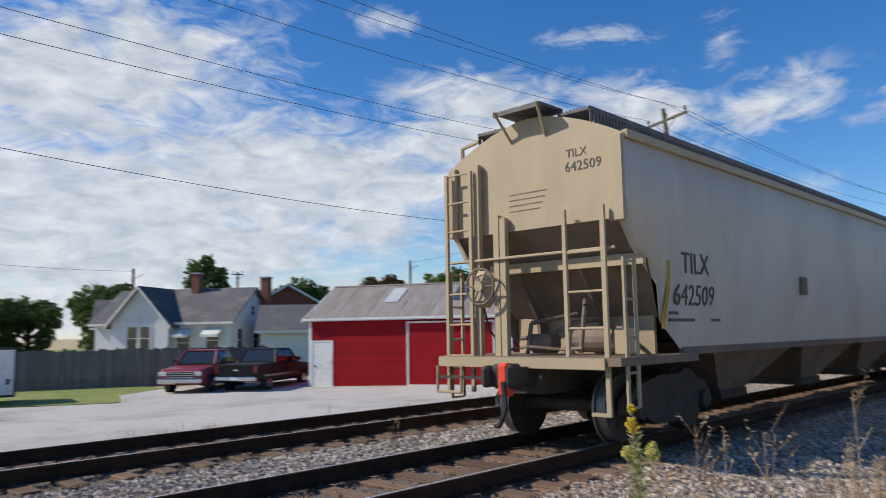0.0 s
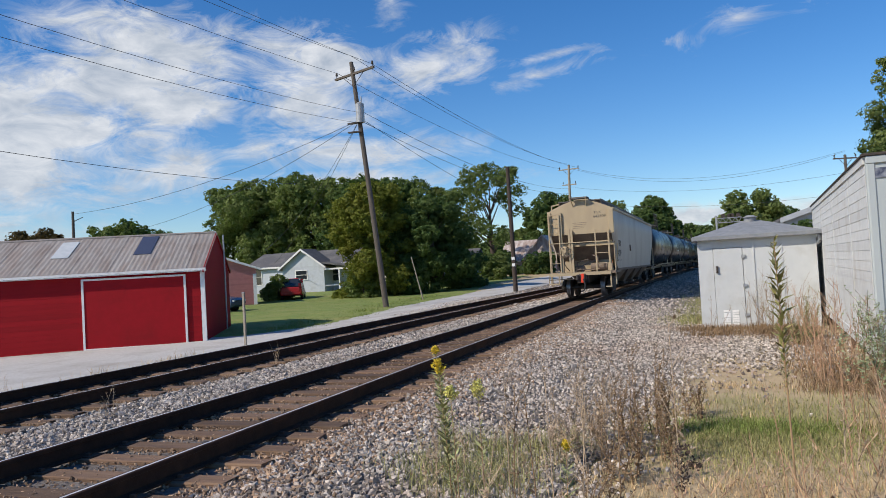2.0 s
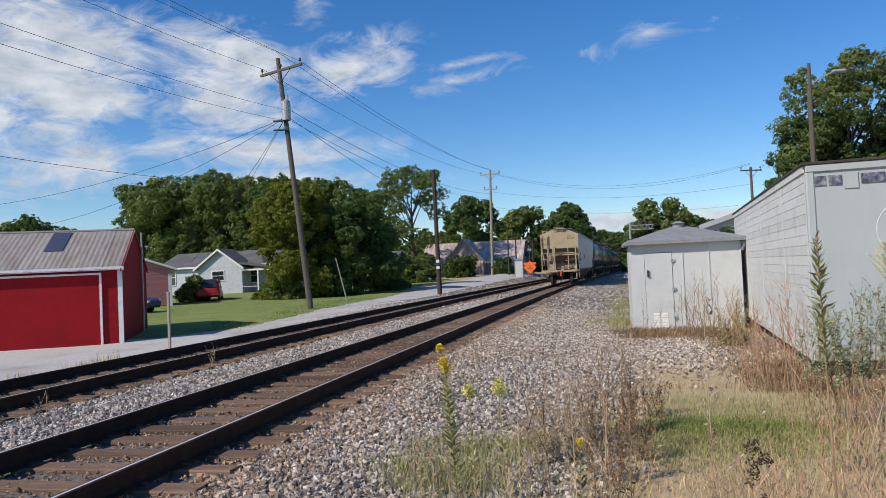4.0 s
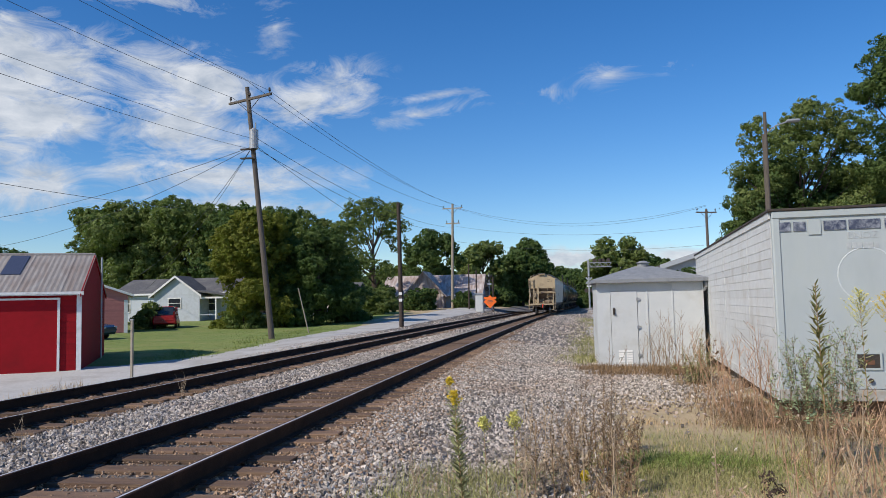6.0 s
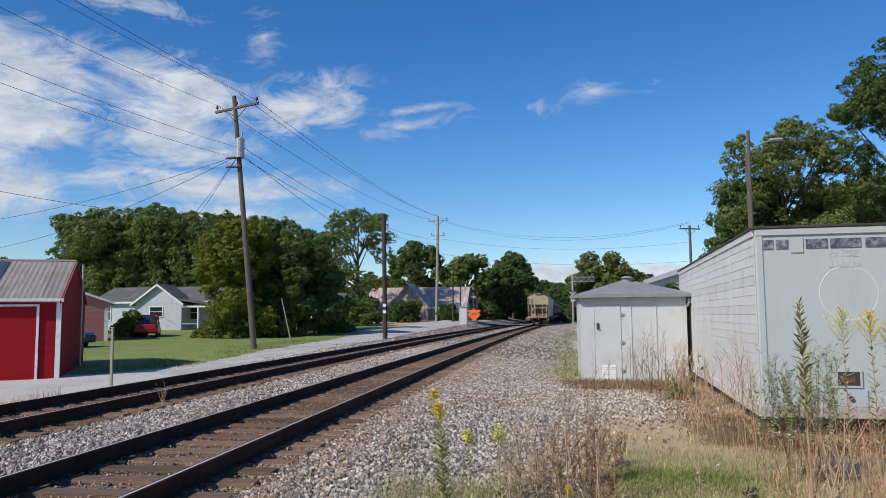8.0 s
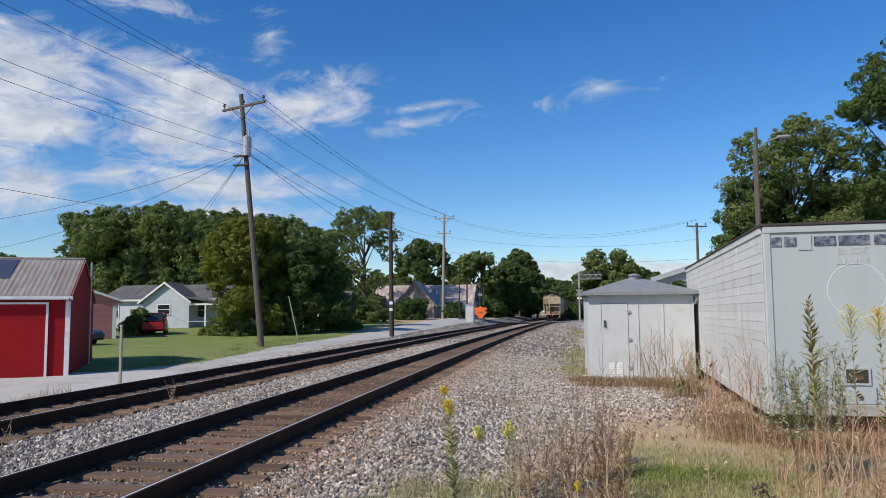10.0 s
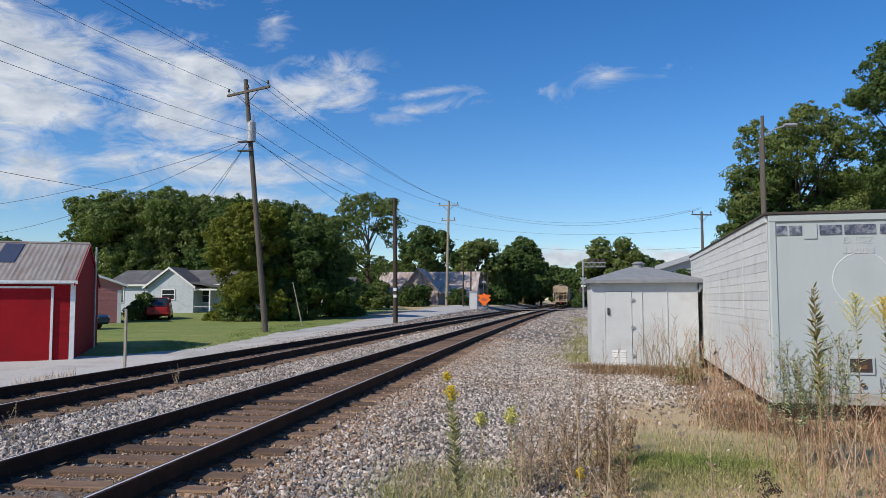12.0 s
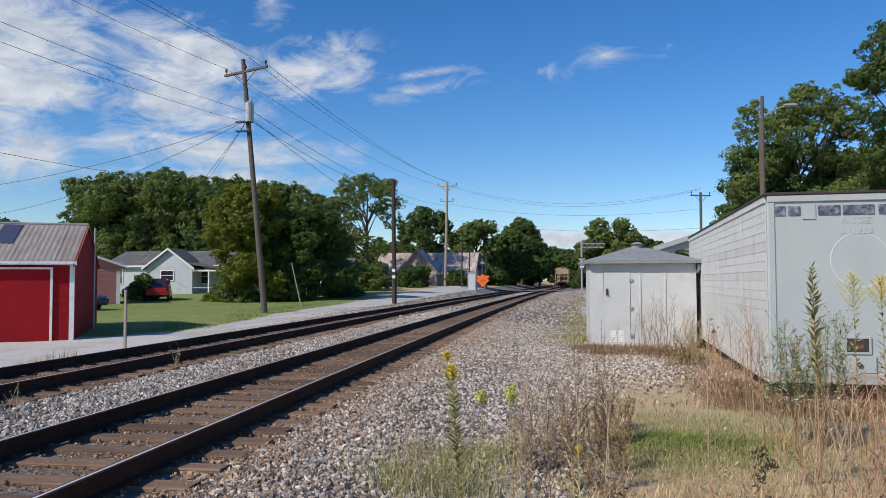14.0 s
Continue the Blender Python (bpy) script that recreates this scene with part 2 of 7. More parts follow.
M = {
    "earth": mat("earth", (0.53, 0.405, 0.24), (0.42, 0.315, 0.18), 0.95, 3, bump=0.6, bscale=30, stain=(0.26, 0.25, 0.10), stain_scale=0.55, stain_amt=0.45),
    "lawn": mat("lawn", (0.125, 0.188, 0.034), (0.225, 0.27, 0.06), 0.95, 1.3, bump=1.0, bscale=9, stain=(0.29, 0.27, 0.09), stain_scale=0.3, stain_amt=0.5, stretch=(1, 2.5, 1)),
    "lot": mat("lot", (0.45, 0.425, 0.39), (0.55, 0.53, 0.49), 0.95, 9, bump=0.5, bscale=80, stain=(0.30, 0.26, 0.21), stain_scale=0.4, stain_amt=0.4),
    # ballast: its near-black tone paints the shade in gaps between the stones
    "ballast": mat("ballast", (0.07, 0.058, 0.048), (0.26, 0.23, 0.205), 0.95, 22, bump=1.0, bscale=40, stain=(0.16, 0.12, 0.09), stain_scale=0.5, stain_amt=0.3),
    "stone": mat("stone", (0.52, 0.46, 0.395), (0.32, 0.27, 0.225), 0.9, 6, bump=0.4, bscale=60, island=0.66, spec=0.2, stain=(0.33, 0.235, 0.17), stain_scale=0.45, stain_amt=0.35),
    "stone_brown": mat("stone_brown", (0.42, 0.285, 0.18), (0.25, 0.165, 0.105), 0.9, 6, bump=0.4, bscale=60, island=0.5),
    "asphalt": mat("asphalt", (0.14, 0.135, 0.13), (0.2, 0.19, 0.18), 0.9, 14, bump=0.3),
    "tie": mat("tie", (0.20, 0.122, 0.075), (0.11, 0.068, 0.044), 0.9, 5, bump=0.8, bscale=14, stretch=(0.4, 4, 4), stain=(0.25, 0.16, 0.09), stain_scale=1.4, objrand=0.35),
    "rail": mat("rail", (0.055, 0.031, 0.021), (0.035, 0.021, 0.016), 0.8, 9, bump=0.4, bscale=50, stain=(0.085, 0.043, 0.026), stain_scale=2, spec=0.12),
    "railtop": mat("railtop", (0.78, 0.76, 0.74), (0.66, 0.64, 0.62), 0.38, 3, metal=0.45, stretch=(4, 0.3, 1)),
    "plate": mat("plate", (0.09, 0.05, 0.032), (0.06, 0.035, 0.025), 0.85, 20, island=0.3),
    "red": mat("red", (0.30, 0.0045, 0.010), (0.26, 0.004, 0.008), 0.7, 5, bump=0.15, bscale=20, stain=(0.21, 0.005, 0.008), stain_scale=0.8, objrand=0.1, spec=0.2),
    "white": mat("white", (0.78, 0.77, 0.74), (0.7, 0.69, 0.66), 0.6, 6, bump=0.1, stain=(0.5, 0.47, 0.42), stain_scale=1.5, stain_amt=0.25),
    "roof_tin": mat("roof_tin", (0.33, 0.305, 0.28), (0.235, 0.205, 0.185), 0.85, 3, metal=0.0, bump=0.15, stretch=(3, 0.35, 1), stain=(0.20, 0.14, 0.11), stain_scale=0.9, stain_amt=0.45, objrand=0.07),
    "skylight": mat("skylight", (0.52, 0.54, 0.55), (0.42, 0.45, 0.47), 0.9, 4, spec=0.2),
    "roof_blue": mat("roof_blue", (0.035, 0.05, 0.10), (0.06, 0.075, 0.13), 0.8, 6, stretch=(8, 1, 1), spec=0.2),
    "shingle": mat("shingle", (0.135, 0.13, 0.132), (0.075, 0.075, 0.078), 0.9, 12, bump=0.5, stain=(0.2, 0.19, 0.17), objrand=0.08),
    "shed_paint": mat("shed_paint", (0.58, 0.59, 0.58), (0.53, 0.545, 0.54), 0.6, 3, bump=0.12, stain=(0.46, 0.45, 0.41), stain_scale=1.2, stain_amt=0.35),
    "shed_roof": mat("shed_roof", (0.27, 0.28, 0.29), (0.2, 0.21, 0.22), 0.8, 7, bump=0.3, stain=(0.35, 0.34, 0.32)),
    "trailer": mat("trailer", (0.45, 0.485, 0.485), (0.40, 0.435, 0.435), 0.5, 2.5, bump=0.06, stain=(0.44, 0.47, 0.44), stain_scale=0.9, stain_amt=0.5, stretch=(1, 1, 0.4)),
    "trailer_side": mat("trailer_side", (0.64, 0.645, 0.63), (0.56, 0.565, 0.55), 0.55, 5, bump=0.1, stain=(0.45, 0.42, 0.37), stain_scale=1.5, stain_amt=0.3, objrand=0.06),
    "trailer_low": mat("trailer_low", (0.48, 0.49, 0.46), (0.38, 0.38, 0.34), 0.7, 5, bump=0.2, stain=(0.27, 0.19, 0.12), stain_scale=3.0, stain_amt=0.7),
    "rust": mat("rust", (0.22, 0.10, 0.05), (0.14, 0.07, 0.04), 0.9, 9, bump=0.4),
    "navy": mat("navy", (0.03, 0.04, 0.085), (0.07, 0.08, 0.12), 0.6, 14, stain=(0.45, 0.47, 0.5), stain_scale=9, stain_amt=0.55),
    "ring": mat("ring", (0.60, 0.63, 0.62), (0.50, 0.53, 0.53), 0.6, 15),
    "faded": mat("faded", (0.40, 0.42, 0.42), (0.5, 0.52, 0.52), 0.6, 15),
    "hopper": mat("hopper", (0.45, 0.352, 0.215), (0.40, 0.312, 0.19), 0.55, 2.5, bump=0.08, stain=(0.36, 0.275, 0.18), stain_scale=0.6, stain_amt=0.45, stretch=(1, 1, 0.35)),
    # the car's tan paint, greyed and lightened to imitate skylight on the shaded side
    "hopper_skylit": mat("hopper_skylit", (0.58, 0.525, 0.435), (0.52, 0.465, 0.385), 0.6, 2.5, bump=0.08, stain=(0.40, 0.33, 0.25), stain_scale=0.6, stain_amt=0.35, stretch=(1, 1, 0.3)),
    # darker, blotchy brown for the parts under the shell and the small fittings
    "hopper_brown": mat("hopper_brown", (0.25, 0.185, 0.13), (0.17, 0.125, 0.09), 0.8, 4, bump=0.15, stain=(0.14, 0.11, 0.085), stain_scale=1.1, stain_amt=0.5),
    "grate": mat("grate", (0.17, 0.155, 0.135), (0.11, 0.10, 0.09), 0.7, 6),
    "black": mat("black", (0.014, 0.014, 0.015), (0.022, 0.02, 0.02), 0.32, 3, bump=0.05, stain=(0.06, 0.05, 0.045), stain_scale=0.8),
    "iron": mat("iron", (0.035, 0.03, 0.027), (0.06, 0.047, 0.038), 0.8, 7, bump=0.4, stain=(0.09, 0.06, 0.04), stain_scale=3),
    "tread": mat("tread", (0.30, 0.29, 0.28), (0.2, 0.19, 0.18), 0.45, 6, metal=0.8),
    "letter": mat("letter", (0.07, 0.062, 0.052), (0.13, 0.11, 0.085), 0.7, 25),
    "yellow": mat("yellow", (0.62, 0.42, 0.03), (0.55, 0.36, 0.03), 0.6, 9),
    "orange": mat("orange", (0.85, 0.16, 0.01), (0.8, 0.14, 0.01), 0.5, 9),
    "eot": mat("eot", (0.75, 0.06, 0.02), (0.68, 0.05, 0.02), 0.45, 9),
    "pole": mat("pole", (0.135, 0.112, 0.09), (0.08, 0.066, 0.054), 0.9, 6, bump=0.6, bscale=20, stretch=(6, 6, 0.35)),
    "pole_dark": mat("pole_dark", (0.045, 0.032, 0.025), (0.07, 0.05, 0.038), 0.9, 6, bump=0.5, stretch=(6, 6, 0.35)),
    "pole_pale": mat("pole_pale", (0.36, 0.31, 0.235), (0.28, 0.24, 0.18), 0.9, 6, bump=0.5, stretch=(6, 6, 0.35)),
    "wire": mat("wire", (0.03, 0.03, 0.032), (0.045, 0.045, 0.045), 0.6, 5),
    "galv": mat("galv", (0.42, 0.43, 0.44), (0.34, 0.35, 0.36), 0.5, 8, metal=0.4),
    "bark": mat("bark", (0.10, 0.075, 0.055), (0.06, 0.045, 0.035), 0.95, 8, bump=0.9, stretch=(4, 4, 0.7)),
    "siding": mat("siding", (0.70, 0.72, 0.74), (0.64, 0.66, 0.68), 0.65, 4, bump=0.1, stain=(0.5, 0.5, 0.48), stain_scale=1.0, stain_amt=0.2, objrand=0.05),
    "siding_pale": mat("siding_pale", (0.50, 0.53, 0.56), (0.44, 0.47, 0.50), 0.65, 4, bump=0.1, stain=(0.38, 0.39, 0.40), stain_scale=1.0, stain_amt=0.3, objrand=0.05),
    "siding_grey": mat("siding_grey", (0.40, 0.42, 0.44), (0.35, 0.37, 0.39), 0.7, 4, bump=0.1),
    "pink": mat("pink", (0.50, 0.20, 0.18), (0.44, 0.17, 0.155), 0.7, 4, bump=0.1, objrand=0.08),
    "brick": mat("brick", (0.27, 0.10, 0.065), (0.20, 0.075, 0.05), 0.9, 16, bump=0.4),
    "glass": mat("glass", (0.02, 0.025, 0.03), (0.03, 0.035, 0.04), 0.08, 3, spec=0.8),
    "fence": mat("fence", (0.185, 0.18, 0.17), (0.12, 0.118, 0.112), 0.9, 7, bump=0.5, stretch=(4, 4, 0.5), objrand=0.16),
    "car_red": mat("car_red", (0.46, 0.02, 0.025), (0.40, 0.018, 0.022), 0.25, 3, spec=0.6),
    "truck_red": mat("truck_red", (0.26, 0.03, 0.045), (0.22, 0.028, 0.04), 0.3, 3, spec=0.6),
    "truck_black": mat("truck_black", (0.010, 0.010, 0.013), (0.015, 0.015, 0.018), 0.45, 3, spec=0.15),
    "car_blue": mat("car_blue", (0.03, 0.05, 0.10), (0.025, 0.045, 0.09), 0.22, 3, spec=0.6),
    "chrome": mat("chrome", (0.6, 0.6, 0.61), (0.5, 0.5, 0.51), 0.2, 4, metal=1.0),
    "rubber": mat("rubber", (0.02, 0.02, 0.02), (0.03, 0.03, 0.03), 0.85, 12),
    "lamp_red": mat("lamp_red", (0.16, 0.008, 0.008), (0.12, 0.006, 0.006), 0.25, 5),
    "lamp_clear": mat("lamp_clear", (0.7, 0.7, 0.68), (0.6, 0.6, 0.6), 0.2, 5),
    "ruin": mat("ruin", (0.62, 0.585, 0.55), (0.34, 0.25, 0.21), 0.85, 1.6, bump=0.4, stain=(0.20, 0.115, 0.085), stain_scale=0.9, stain_amt=0.65, stretch=(2.2, 0.45, 0.45)),
    "drygrass": mat("drygrass", (0.58, 0.43, 0.23), (0.45, 0.31, 0.16), 0.9, 3, island=0.45),
    "greengrass": mat("greengrass", (0.25, 0.25, 0.08), (0.36, 0.325, 0.14), 0.9, 2, island=0.45),
    "lawnblade": mat("lawnblade", (0.125, 0.185, 0.034), (0.225, 0.26, 0.058), 0.9, 0.8, island=0.4),
    "stalk": mat("stalk", (0.31, 0.20, 0.105), (0.185, 0.12, 0.065), 0.9, 12, island=0.5),
    "redstalk": mat("redstalk", (0.46, 0.285, 0.17), (0.31, 0.19, 0.115), 0.9, 12, island=0.45),
    "feather": mat("feather", (0.30, 0.38, 0.19), (0.40, 0.45, 0.25), 0.8, 9, island=0.4),
    "spireleaf": mat("spireleaf", (0.19, 0.215, 0.065), (0.32, 0.27, 0.09), 0.8, 9, island=0.5),
    "palestalk": mat("palestalk", (0.47, 0.355, 0.235), (0.33, 0.24, 0.15), 0.9, 12, island=0.4),
    "weedleaf": mat("weedleaf", (0.27, 0.29, 0.11), (0.36, 0.34, 0.16), 0.8, 9, island=0.4),
    "weedpale": mat("weedpale", (0.37, 0.39, 0.21), (0.47, 0.44, 0.27), 0.8, 9, island=0.35),
    "bloom_pale": mat("bloom_pale", (0.66, 0.58, 0.12), (0.55, 0.52, 0.16), 0.8, 20, island=0.3),
    "bloom": mat("bloom", (0.72, 0.50, 0.02), (0.62, 0.46, 0.03), 0.8, 20, island=0.25),
    "seedhead": mat("seedhead", (0.05, 0.032, 0.022), (0.08, 0.05, 0.035), 0.9, 20),
}


def leaf_mat(name, c1, c2):
    mt = mat(name, c1, c2, 0.65, 0.5, island=0.30, spec=0.12)
    b = mt.node_tree.nodes["Principled BSDF"]
    t = mt.node_tree.nodes.new("ShaderNodeBsdfTranslucent")
    t.inputs["Color"].default_value = (c1[0] * 1.6, c1[1] * 1.7, c1[2] * 0.9, 1)
    mx = mt.node_tree.nodes.new("ShaderNodeMixShader")
    mx.inputs[0].default_value = 0.30
    L = mt.node_tree.links
    L.new(b.outputs[0], mx.inputs[1])
    L.new(t.outputs[0], mx.inputs[2])
    L.new(mx.outputs[0], mt.node_tree.nodes["Material Output"].inputs[0])
    return mt


for n, a, b in (("leaf", (0.105, 0.152, 0.044), (0.195, 0.222, 0.074)), ("leaf_olive", (0.125, 0.148, 0.022), (0.205, 0.205, 0.042)), ("leaf_dark", (0.064, 0.108, 0.033), (0.116, 0.156, 0.048)), ("leaf_rust", (0.12, 0.08, 0.04), (0.08, 0.07, 0.03))):
    M[n] = leaf_mat(n, a, b)


# ---- small builders ----
def box(bm, c, s, rz=0.0, m=None, bevel=0.0):
    r = bmesh.ops.create_cube(bm, size=1.0, matrix=(m or Matrix.Identity(4)) @ Matrix.Translation(c) @ Matrix.Rotation(radians(rz), 4, "Z") @ Matrix.Diagonal((*s, 1)))
    if bevel:
        es = list({e for v in r["verts"] for e in v.link_edges})
        bmesh.ops.bevel(bm, geom=es, offset=bevel, segments=1, affect="EDGES")


def rod(bm, a, b, r, r2=None, seg=8, caps=True):
    a, b = Vector(a), Vector(b)
    d = b - a
    mtx = Matrix.Translation((a + b) / 2) @ d.to_track_quat("Z", "Y").to_matrix().to_4x4()
    bmesh.ops.create_cone(bm, cap_ends=caps, segments=seg, radius1=r, radius2=r if r2 is None else r2, depth=d.length, matrix=mtx)


def tube(bm, pts, r, seg=6):
    for a, b in zip(pts[:-1], pts[1:]):
        rod(bm, a, b, r, seg=seg, caps=False)


def prism(bm, pts, axis, lo, hi):
    """A polygon in the plane across an axis, pushed from lo to hi along it."""
    def at(p, h):
        return {"x": (h, p[0], p[1]), "y": (p[0], h, p[1]), "z": (p[0], p[1], h)}[axis]
    a = [bm.verts.new(at(p, lo)) for p in pts]
    b = [bm.verts.new(at(p, hi)) for p in pts]
    n = len(pts)
    bm.faces.new(a)
    bm.faces.new(b[::-1])
    for i in range(n):
        bm.faces.new((a[i], b[i], b[(i + 1) % n], a[(i + 1) % n]))


def done(bm, name, smooth=False):
    bmesh.ops.recalc_face_normals(bm, faces=bm.faces)
    me = bpy.data.meshes.new(name)
    bm.to_mesh(me)
    bm.free()
    if smooth:
        me.shade_smooth()
    return me


def part(name, bm, material, parent=None, label="", smooth=False):
    me = bm if isinstance(bm, bpy.types.Mesh) else done(bm, name, smooth)
    if not me.materials:
        me.materials.append(M[material])
    ob = new(name, me)
    if parent:
        ob.parent = parent
    return tagged(ob, label)


def thing(name, label, category, at=None, group="", kind=""):
    ob = new(name)
    ob.empty_display_size = 0.3
    if at is not None:
        ob.matrix_world = at
    return tagged(ob, label, category, group, kind)


def fast_mesh(name, verts, faces, material):
    """verts (n,3), faces (m,k) as arrays."""
    me = bpy.data.meshes.new(name)
    n, k = faces.shape
    me.vertices.add(len(verts))
    me.vertices.foreach_set("co", np.asarray(verts, dtype=np.float32).ravel())
    me.loops.add(n * k)
    me.loops.foreach_set("vertex_index", faces.astype(np.int32).ravel())
    me.polygons.add(n)
    me.polygons.foreach_set("loop_start", np.arange(0, n * k, k, dtype=np.int32))
    me.polygons.foreach_set("loop_total", np.full(n, k, dtype=np.int32))
    me.update(calc_edges=True)
    me.validate()
    me.shade_flat()
    me.materials.append(M[material])
    return me


def cube_verts(lo, hi):
    (a, b, c), (d, e, f) = lo, hi
    return [(a, b, c), (d, b, c), (d, e, c), (a, e, c), (a, b, f), (d, b, f), (d, e, f), (a, e, f)]


CUBE_FACES = np.array([(0, 3, 2, 1), (4, 5, 6, 7), (0, 1, 5, 4), (1, 2, 6, 5), (2, 3, 7, 6), (3, 0, 4, 7)])


def P(x, y, rz=0.0, z=0.0):
    return Matrix.Translation((x, y, z)) @ Matrix.Rotation(radians(rz), 4, "Z")


# ---- the lie of the land: the line bends gently to the east; rail tops are at height 0 ----
def bend(y):
    y = np.maximum(y, 0.0)
    y2 = np.minimum(y, 200.0)
    return 0.42285e-3 * y2 ** 2 - 1.23729e-6 * y2 ** 3 + (y - y2) * 0.0206


def track_pose(x0, y, z=0.0):
    s = (bend(y + 0.5) - bend(y - 0.5))
    return Matrix.Translation((x0 + float(bend(y)), y, z)) @ Matrix.Rotation(-math.atan(float(s)), 4, "Z")


NEAR, FAR = -4.05, -8.15
PROFILE_X = [-400, -60, -20, -13.2, -11.2, -10.2, -9.7, -2.6, -2.1, -0.9, 0.3, 3.0, 12, 60, 400]


def ground_z(x, y):
    """Height of the ground: bed of stone, lower lots on both sides, rising gently to the north-west."""
    u = x - bend(y)
    west = np.interp(y, [-60, 10, 20, 26, 38, 52, 66, 92, 130, 400], [-1.1, -1.0, -0.92, -0.72, -0.34, -0.16, 0.2, 0.72, 0.5, 0.5])
    east = np.interp(y, [-60, 0, 12, 22, 60, 108, 400], [-0.45, -0.42, -0.42, -0.46, -0.3, 0.0, 0.2])
    bed = -0.24
    w = np.interp(u, [-14.2, -12.2, -10.4, -9.9], [0, 0.3, 0.85, 1])
    e = np.interp(u, [-2.5, -1.9, -0.9, 0.6], [1, 0.8, 0.3, 0])
    z = np.where(u < -6, west * (1 - w) + bed * w, east * (1 - e) + bed * e)
    return z


# ---- ground, roads, bed of stone ----
def sheet(name, x_fn, ys, lift, material, label, category, nx=24, kind="structure", wob=0.0, seed=0):
    """A draped sheet between two edges x_fn(y); the edges wobble."""
    rng = np.random.RandomState(seed)
    rows = []
    for y in ys:
        a, b = x_fn(y)
        j = rng.uniform(-wob, wob, 2)
        rows.append(np.stack([np.linspace(a + j[0], b + j[1], nx), np.full(nx, y)], 1))
    g = np.array(rows).reshape(-1, 2)
    z = ground_z(g[:, 0], g[:, 1]) + lift
    n = len(ys)
    idx = np.arange(n * nx).reshape(n, nx)
    f = np.stack([idx[:-1, :-1], idx[:-1, 1:], idx[1:, 1:], idx[1:, :-1]], -1).reshape(-1, 4)
    me = fast_mesh(name, np.c_[g, z], f, material)
    me.shade_smooth()
    return tagged(new(name, me), label, category, kind=kind)


def build_ground():
    xs = np.unique(np.r_[-1500, -600, -300, np.arange(-120, 60, 4.0), np.arange(-16, 8, 0.4), 120, 300, 600, 1500])
    ys = np.unique(np.r_[-1500, -500, -150, np.arange(-60, 0, 6), np.arange(0, 60, 1.0), np.arange(60, 240, 5), 300, 500, 1000, 2500])
    X, Y = np.meshgrid(xs, ys)
    Z = ground_z(X.ravel(), Y.ravel())
    idx = np.arange(X.size).reshape(X.shape)
    f = np.stack([idx[:-1, :-1], idx[:-1, 1:], idx[1:, 1:], idx[1:, :-1]], -1).reshape(-1, 4)
    me = fast_mesh("ground", np.c_[X.ravel(), Y.ravel(), Z], f, "earth")
    me.shade_smooth()
    tagged(new("ground", me), "dry earth with thin brown grass beside the line", "ground", kind="structure")
    # lawns to the north-west, the pale stone lot round the red barn
    sheet("lawn", lambda y: (-120, np.interp(y, [24, 26, 29, 38, 46, 60, 84], [-17.4, -16.2, -14.6, -13.6, -14.2, -17, -19]) + bend(y)), np.r_[np.arange(24, 84, 1.0)], 0.02, "lawn", "mown green lawn round the white house", "lawn", 60, wob=0.25, seed=3)
    sheet("gravel_lot", lambda y: (np.interp(y, [-60, 0, 8, 12.5, 14, 17, 24, 26, 30, 60, 84, 100], [-34, -30, -28.6, -25.5, -29, -31, -31, -16.6, -14.8, -15.2, -15.6, -14.6]) + (bend(y) if y > 26 else 0), np.interp(y, [19, 27], [-10.9, -11.7]) + bend(y)), np.r_[np.arange(-60, 0, 4), np.arange(0, 100, 0.5)], 0.035, "lot", "pale crushed-stone lot in front of the red barn", "gravel lot", 40, wob=0.15, seed=4)
    sheet("stone_bed", lambda y: (np.interp(y, [18, 26], [-11.3, -12.2]) + bend(y), np.interp(y, [-60, 2, 6, 12, 20, 40, 100], [-0.9, -0.75, -0.2, 0.35, 0.9, 1.2, 1.0]) + bend(y)), np.r_[np.arange(-60, 0, 4), np.arange(0, 40, 0.5), np.arange(40, 260, 3)], 0.02, "ballast", "grey crushed-stone bed under both tracks", "ballast", 40, wob=0.12, seed=5)
    sheet("side_lawn", lambda y: (-75, np.interp(y, [-60, 0, 8, 12.5, 17], [-34, -30.2, -28.8, -26, -29.6])), np.arange(-60, 17.5, 0.5), 0.03, "lawn", "strip of rough grass in front of the board fence", "lawn", 30, wob=0.2, seed=6)
    # the road over the line
    road = [(x, y) for x in np.linspace(-70, 60, 66) for y in np.linspace(103, 111, 5)]
    a = np.array(road)
    z = np.maximum(ground_z(a[:, 0], a[:, 1]) + 0.05, np.where(abs(a[:, 0] - bend(a[:, 1]) + 6.1) < 7, 0.0, -9))
    idx = np.arange(len(a)).reshape(66, 5)
    f = np.stack([idx[:-1, :-1], idx[:-1, 1:], idx[1:, 1:], idx[1:, :-1]], -1).reshape(-1, 4)
    tagged(new("road", fast_mesh("road", np.c_[a, z - 0.012], f, "asphalt")), "worn asphalt road that crosses both tracks on the level", "road", kind="structure")
    sheet("dirt_track", lambda y: (1.0 + bend(y), 4.2 + bend(y)), np.arange(26, 103, 1.5), 0.03, "lot", "bare stony lane along the line", "lane", 8, wob=0.4, seed=8)


build_ground()


